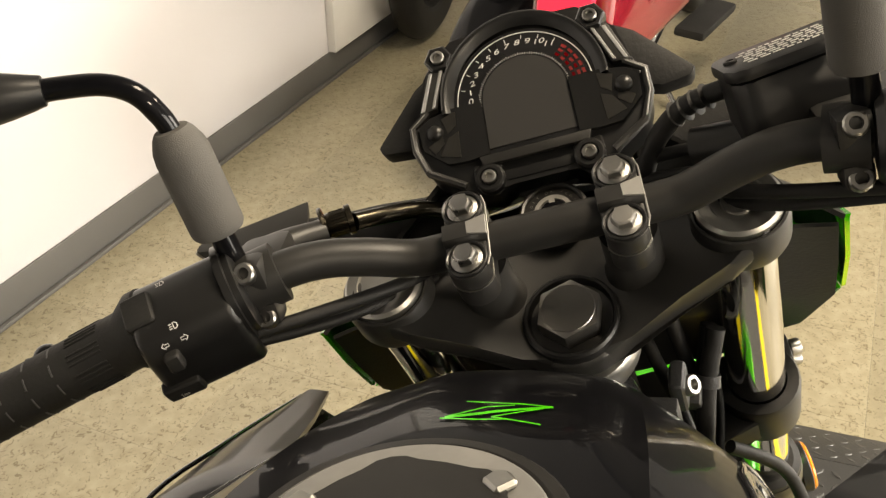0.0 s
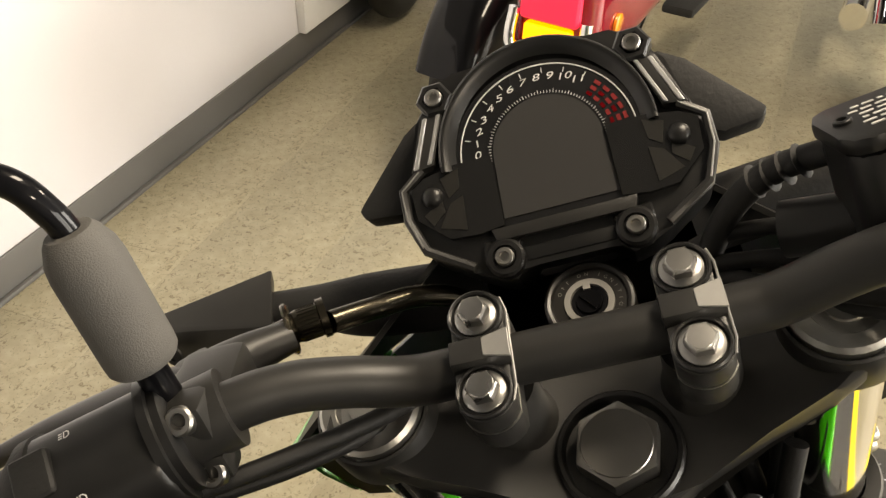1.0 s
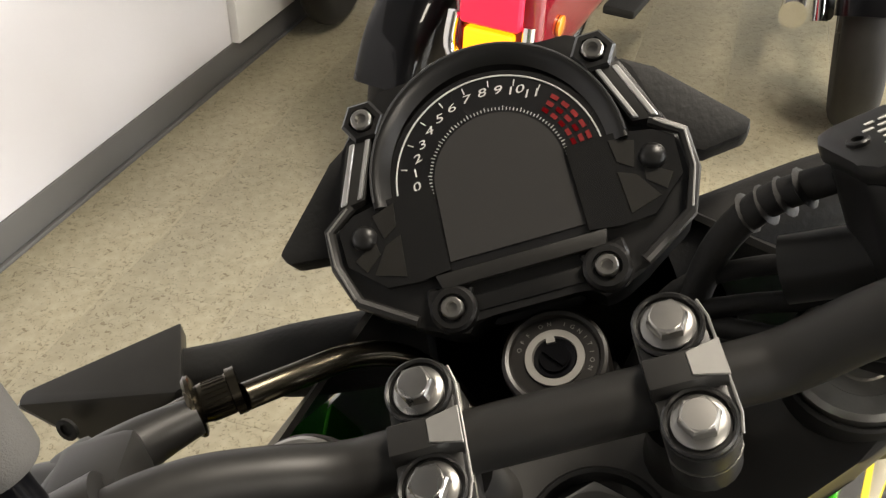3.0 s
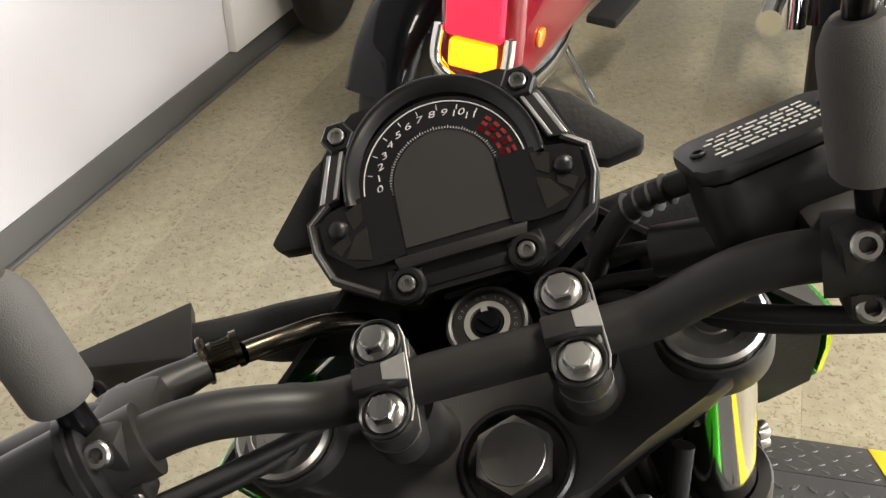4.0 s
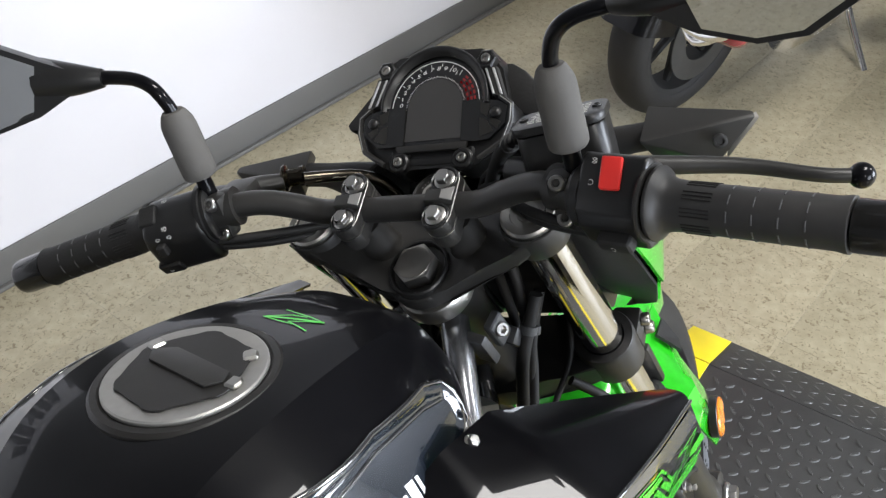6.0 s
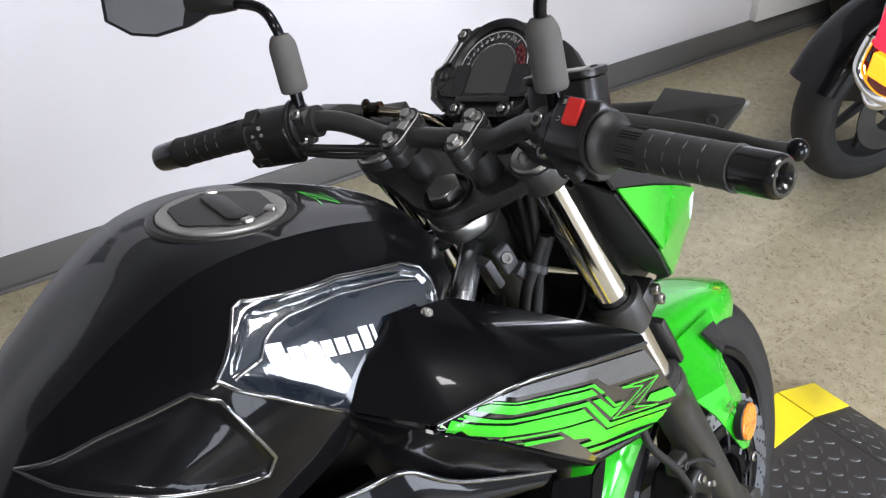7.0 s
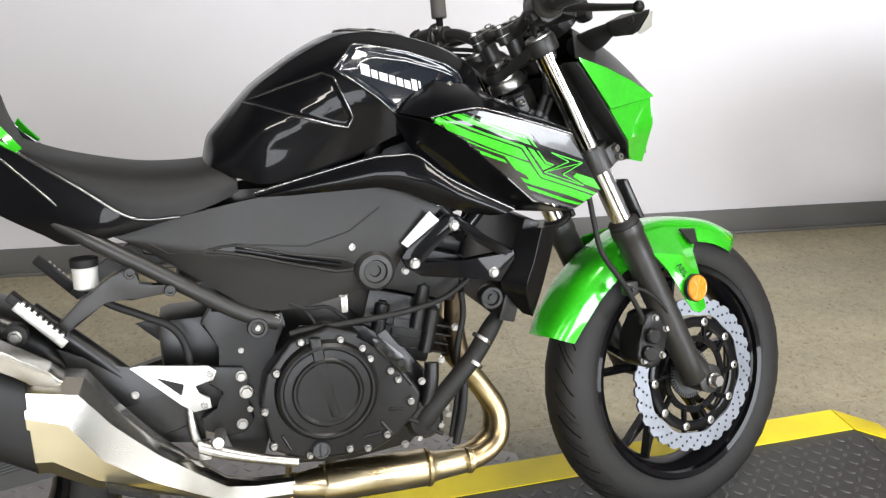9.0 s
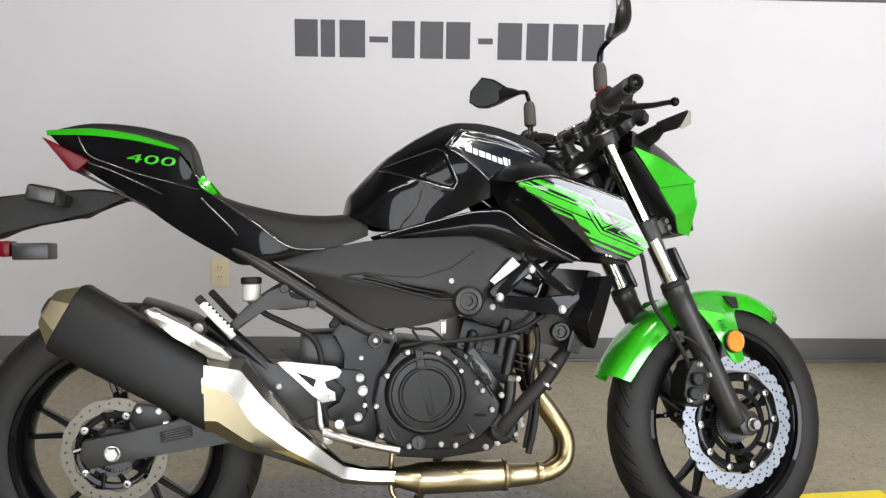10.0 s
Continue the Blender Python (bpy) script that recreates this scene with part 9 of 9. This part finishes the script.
def cone_shell(bm, picks):
    """The faceted cone's bands between the picked corners of its sections."""
    rings = []
    for c, hh, ww, d, ub in CONE:
        prof = [(1, 0.4), (1, -0.4), (0.74, -0.86), (ub, -1), (-0.64, -0.86), (-1, -0.4), (-1, 0.4), (-0.64, 0.86), (ub, 1), (0.74, 0.86)]
        rings.append([bm.verts.new(c + d * (u * hh) + Vector((0, v * ww, 0))) for u, v in prof])
    for a, b in zip(rings, rings[1:]):
        for k in picks:
            bm.faces.new((a[k], a[(k + 1) % 10], b[(k + 1) % 10], b[k]))
    bmesh.ops.delete(bm, geom=[v for v in bm.verts if not v.link_faces], context="VERTS")
    return bm


part("muffler_cone", cone_shell(bmesh.new(), (8, 9, 0, 1, 2)), M["cone"], ex, "brushed steel muffler cone in broad facets", smooth=24)
part("cone_keel", cone_shell(bmesh.new(), (3, 4, 5, 6, 7)), M["pale_gold"], ex, "gold-tinted underside of the cone", smooth=24)
hs = bmesh.new()
prism(hs, [(-0.599, 0.607), (-0.582, 0.612), (-0.520, 0.574), (-0.452, 0.530), (-0.432, 0.512), (-0.440, 0.502), (-0.480, 0.512), (-0.540, 0.552), (-0.588, 0.588)], -0.254, -0.205, bevel=0.004, seg=2)
part("heat_shield", hs, M["cone"], ex, "bright steel heat shield", smooth=40)
mb_ = bmesh.new()
lathe(mb_, (-0.505, -0.13, 0.563), (0, -1, 0), [(0.016, 0), (0.018, 0.006), (0.018, 0.030), (0.010, 0.034), (0.006, 0.036), (0, 0.036)], 20)
part("muffler_mount", mb_, M["rubber"], ex)
mb2 = bmesh.new()
hexbolt(mb2, (-0.505, -0.165, 0.563), (0, -1, 0), 0.0085, 0.008)
part("mount_bolt", mb2, M["steel"], ex)
sl2 = bmesh.new()
prism(sl2, [(-0.395, 0.335), (-0.330, 0.305), (-0.318, 0.298), (-0.335, 0.300), (-0.390, 0.322)], -0.240, -0.222, bevel=0.001)
part("cone_slot", sl2, M["rubber"], ex, "dark slot in the cone")

# ---- other motorcycles standing farther down the room ----
def parked(name, label, m, paint, bags, tail):
    """A parked cruiser, nose along +x, rear wheel at the origin."""
    global CARRY
    CARRY = BODY
    b = thing(name, label, "motorcycle", m, group="parked motorcycles")
    for wx in (0.0, 1.62):
        w = thing("wheel", "", "")
        w.parent = b
        tagged(w, "black tyre on a dark cast wheel")
        t = bmesh.new()
        R, hw = (0.280 if bags else 0.315), 0.065 if wx == 0 else 0.055
        prof = [(0.205, -hw * 0.8)] + [(R - (1 - math.sin(math.pi * k / 14) ** 0.6) * 0.085, -hw * math.cos(math.pi * k / 14)) for k in range(1, 14)] + [(0.205, hw * 0.8)]
        lathe(t, (wx, 0, R), (0, 1, 0), prof, 48, closed=True)
        part("tyre", t, M["tyre"], w, "black rubber tyre", smooth=60)
        r = bmesh.new()
        lathe(r, (wx, 0, R), (0, 1, 0), [(0.208, -hw * 0.8), (0.19, -hw * 0.7), (0.185, 0), (0.19, hw * 0.7), (0.208, hw * 0.8)], 40, closed=True)
        part("rim", r, M["rubber"], w)
        h = bmesh.new()
        lathe(h, (wx, 0, R), (0, 1, 0), [(0.05, -hw), (0.055, 0), (0.05, hw)], 20)
        part("hub", h, M["bg_grey"], w)
        for k in range(7):
            sp_ = bmesh.new()
            a = 2 * math.pi * k / 7
            tube(sp_, [(wx + 0.045 * math.cos(a), 0, R + 0.045 * math.sin(a)), (wx + 0.19 * math.cos(a + 0.1), 0, R + 0.19 * math.sin(a + 0.1))], [0.016, 0.011], 8, smooth=False)
            part("spoke", sp_, M["rubber"], w)
        d = bmesh.new()
        lathe(d, (wx, -hw - 0.012, R), (0, 1, 0), [(0.085, -0.002), (0.145, -0.002), (0.145, 0.002), (0.085, 0.002)], 40, closed=True)
        part("brake_disc", d, M["bg_grey"], w)
        f = bmesh.new()
        a0, a1 = (20, 172) if bags and wx == 0 else (35, 165) if wx == 0 else (40, 150)
        side_, rf = (0.14, 0.312) if bags and wx == 0 else (0.09, 0.345)
        patch(f, [[(wx + (rf - q) * math.cos(math.radians(a)), y, R + (rf - q) * math.sin(math.radians(a))) for y, q in ((-0.085, side_), (-0.075, 0.02), (0, 0), (0.075, 0.02), (0.085, side_))] for a in range(a0, a1, 18)], 3, 4, 0.003)
        part("fender", f, M["gloss_black"], b, smooth=60)
    for s in (-1, 1):
        sh = bmesh.new()
        tube(sh, [(-0.02, s * 0.115, 0.30), (0.12, s * 0.125, 0.62)], [0.022, 0.022], 14, smooth=False)
        part("shock_absorber", sh, M["chrome"], b, "chrome shock absorber")
        fk2 = bmesh.new()
        tube(fk2, [(1.62, s * 0.09, 0.315), (1.33, s * 0.09, 0.95)], [0.03, 0.021], 14, smooth=False)
        part("fork_leg", fk2, M["chrome"], b, "chrome fork leg")
        mfl = bmesh.new()
        tube(mfl, [(0.75, s * 0.14, 0.26), (0.45, s * 0.18, 0.22), (0.22, s * 0.19, 0.23)], [0.03, 0.042, 0.042], 18)
        part("exhaust_pipe", mfl, M["chrome"], b, "chrome exhaust pipe", smooth=60)
        sarm = bmesh.new()
        tube(sarm, [(0, s * 0.10, 0.315), (0.55, s * 0.10, 0.36)], 0.022, 10, smooth=False)
        part("swingarm", sarm, M["bg_grey"], b)
        if bags and s < 0:
            bg = thing("saddlebag", "", "")
            bg.parent = b
            tagged(bg, "hard saddlebag with chrome trim and lamps")
            sb3 = bmesh.new()
            box(sb3, (-0.02, s * 0.27, 0.62), (0.62, 0.19, 0.30), Matrix.Rotation(radians(-4), 4, "Y"), bevel=0.05, seg=4)
            part("shell", sb3, paint, bg, smooth=60)
            tr_ = bmesh.new()
            tube(tr_, [(-0.335, s * 0.35, 0.60), (-0.352, s * 0.345, 0.52), (-0.356, s * 0.27, 0.487), (-0.352, s * 0.195, 0.52), (-0.335, s * 0.19, 0.60)], 0.013, 12)
            tube(tr_, [(-0.33, s * 0.355, 0.53), (-0.362, s * 0.27, 0.468), (-0.33, s * 0.185, 0.53)], 0.010, 12)
            part("chrome_guard", tr_, M["chrome"], bg, "bright chrome bag guard", smooth=60)
            la = bmesh.new()
            box(la, (-0.338, s * 0.27, 0.548), (0.028, 0.105, 0.062), bevel=0.010, seg=3)
            part("amber_lamp", la, M["lamp_amber"], bg, "lit amber turn lamp")
            lr = bmesh.new()
            box(lr, (-0.336, s * 0.27, 0.642), (0.026, 0.13, 0.115), bevel=0.012, seg=3)
            part("red_lamp", lr, M["lamp_red"], bg, "red tail lamp")
            sm = bmesh.new()
            lathe(sm, (-0.20, s * 0.366, 0.56), (0, s, 0), [(0.022, 0), (0.022, 0.006), (0.018, 0.008), (0, 0.008)], 18)
            part("side_marker", sm, M["amber"], bg, "small amber side marker")
    tk2 = bmesh.new()
    patch(tk2, [[(0.62, y, z) for y, z in ((-0.10, 0.80), (-0.07, 0.86), (0, 0.88), (0.07, 0.86), (0.10, 0.80))], [(0.85, y, z) for y, z in ((-0.17, 0.80), (-0.12, 0.93), (0, 0.97), (0.12, 0.93), (0.17, 0.80))], [(1.15, y, z) for y, z in ((-0.12, 0.82), (-0.08, 0.93), (0, 0.96), (0.08, 0.93), (0.12, 0.82))]], 5, 5, 0.004)
    part("tank", tk2, paint, b, smooth=60)
    se = bmesh.new()
    box(se, (0.25, 0, 0.76), (0.75, 0.28, 0.10), bevel=0.045, seg=4)
    part("seat", se, M["seat"], b, smooth=60)
    en = bmesh.new()
    box(en, (0.80, 0, 0.42), (0.42, 0.26, 0.26), bevel=0.03)
    part("crankcase", en, M["bg_grey"], b)
    for s in (-1, 1):
        for k in range(8):
            fn = bmesh.new()
            box(fn, (0.80 + s * (0.10 + k * 0.007), 0, 0.58 + k * 0.02), (0.13, 0.17, 0.006), Matrix.Rotation(radians(22 * s), 4, "Y"), bevel=0.001, seg=1)
            part("cylinder_fin", fn, M["bg_grey"], b, smooth=0)
    fr = bmesh.new()
    tube(fr, [(0.35, 0, 0.66), (0.9, 0, 0.76), (1.33, 0, 0.92), (1.15, 0, 0.40), (0.95, 0, 0.26), (0.5, 0, 0.27)], 0.020, 10)
    part("frame", fr, M["satin_metal"], b, smooth=60)
    hb4 = bmesh.new()
    tube(hb4, [(1.05, -0.40, 1.05), (1.22, -0.30, 1.08), (1.33, -0.08, 1.02), (1.33, 0.08, 1.02), (1.22, 0.30, 1.08), (1.05, 0.40, 1.05)], 0.013, 12)
    part("handlebar", hb4, M["chrome"], b, smooth=60)
    ks = bmesh.new()
    kx, ky = (0.627, -0.295) if bags else (0.62, -0.40)
    tube(ks, [(kx + 0.10, ky + 0.26, 0.30), (kx + 0.04, ky + 0.12, 0.14), (kx, ky, 0.012)], [0.014, 0.013, 0.012], 12)
    box(ks, (kx - 0.005, ky - 0.015, 0.008), (0.05, 0.07, 0.012), bevel=0.003)
    part("kick_stand", ks, M["chrome"], b, "chrome side stand")
    fb2 = bmesh.new()
    box(fb2, (0.85, -0.26, 0.26), (0.34, 0.10, 0.03), bevel=0.012)
    part("floorboard", fb2, M["rubber"], b)
    return b


parked("touring_motorcycle", "dark red touring motorcycle with a chrome-trimmed saddlebag and lit amber lamp", pose(2.267, 0.684, 0.0, 3, 0, -14), M["bg_red"], True, True)
parked("cruiser_motorcycle", "black cruiser motorcycle with chrome forks", pose(4.86, 1.20, 0.0, -4, 0, 178), M["gloss_black"], False, False)
parked("cruiser_motorcycle", "black cruiser motorcycle parked in the open floor", pose(2.80, -0.44, 0.0, -5, 0, -8), M["gloss_black"], False, False)
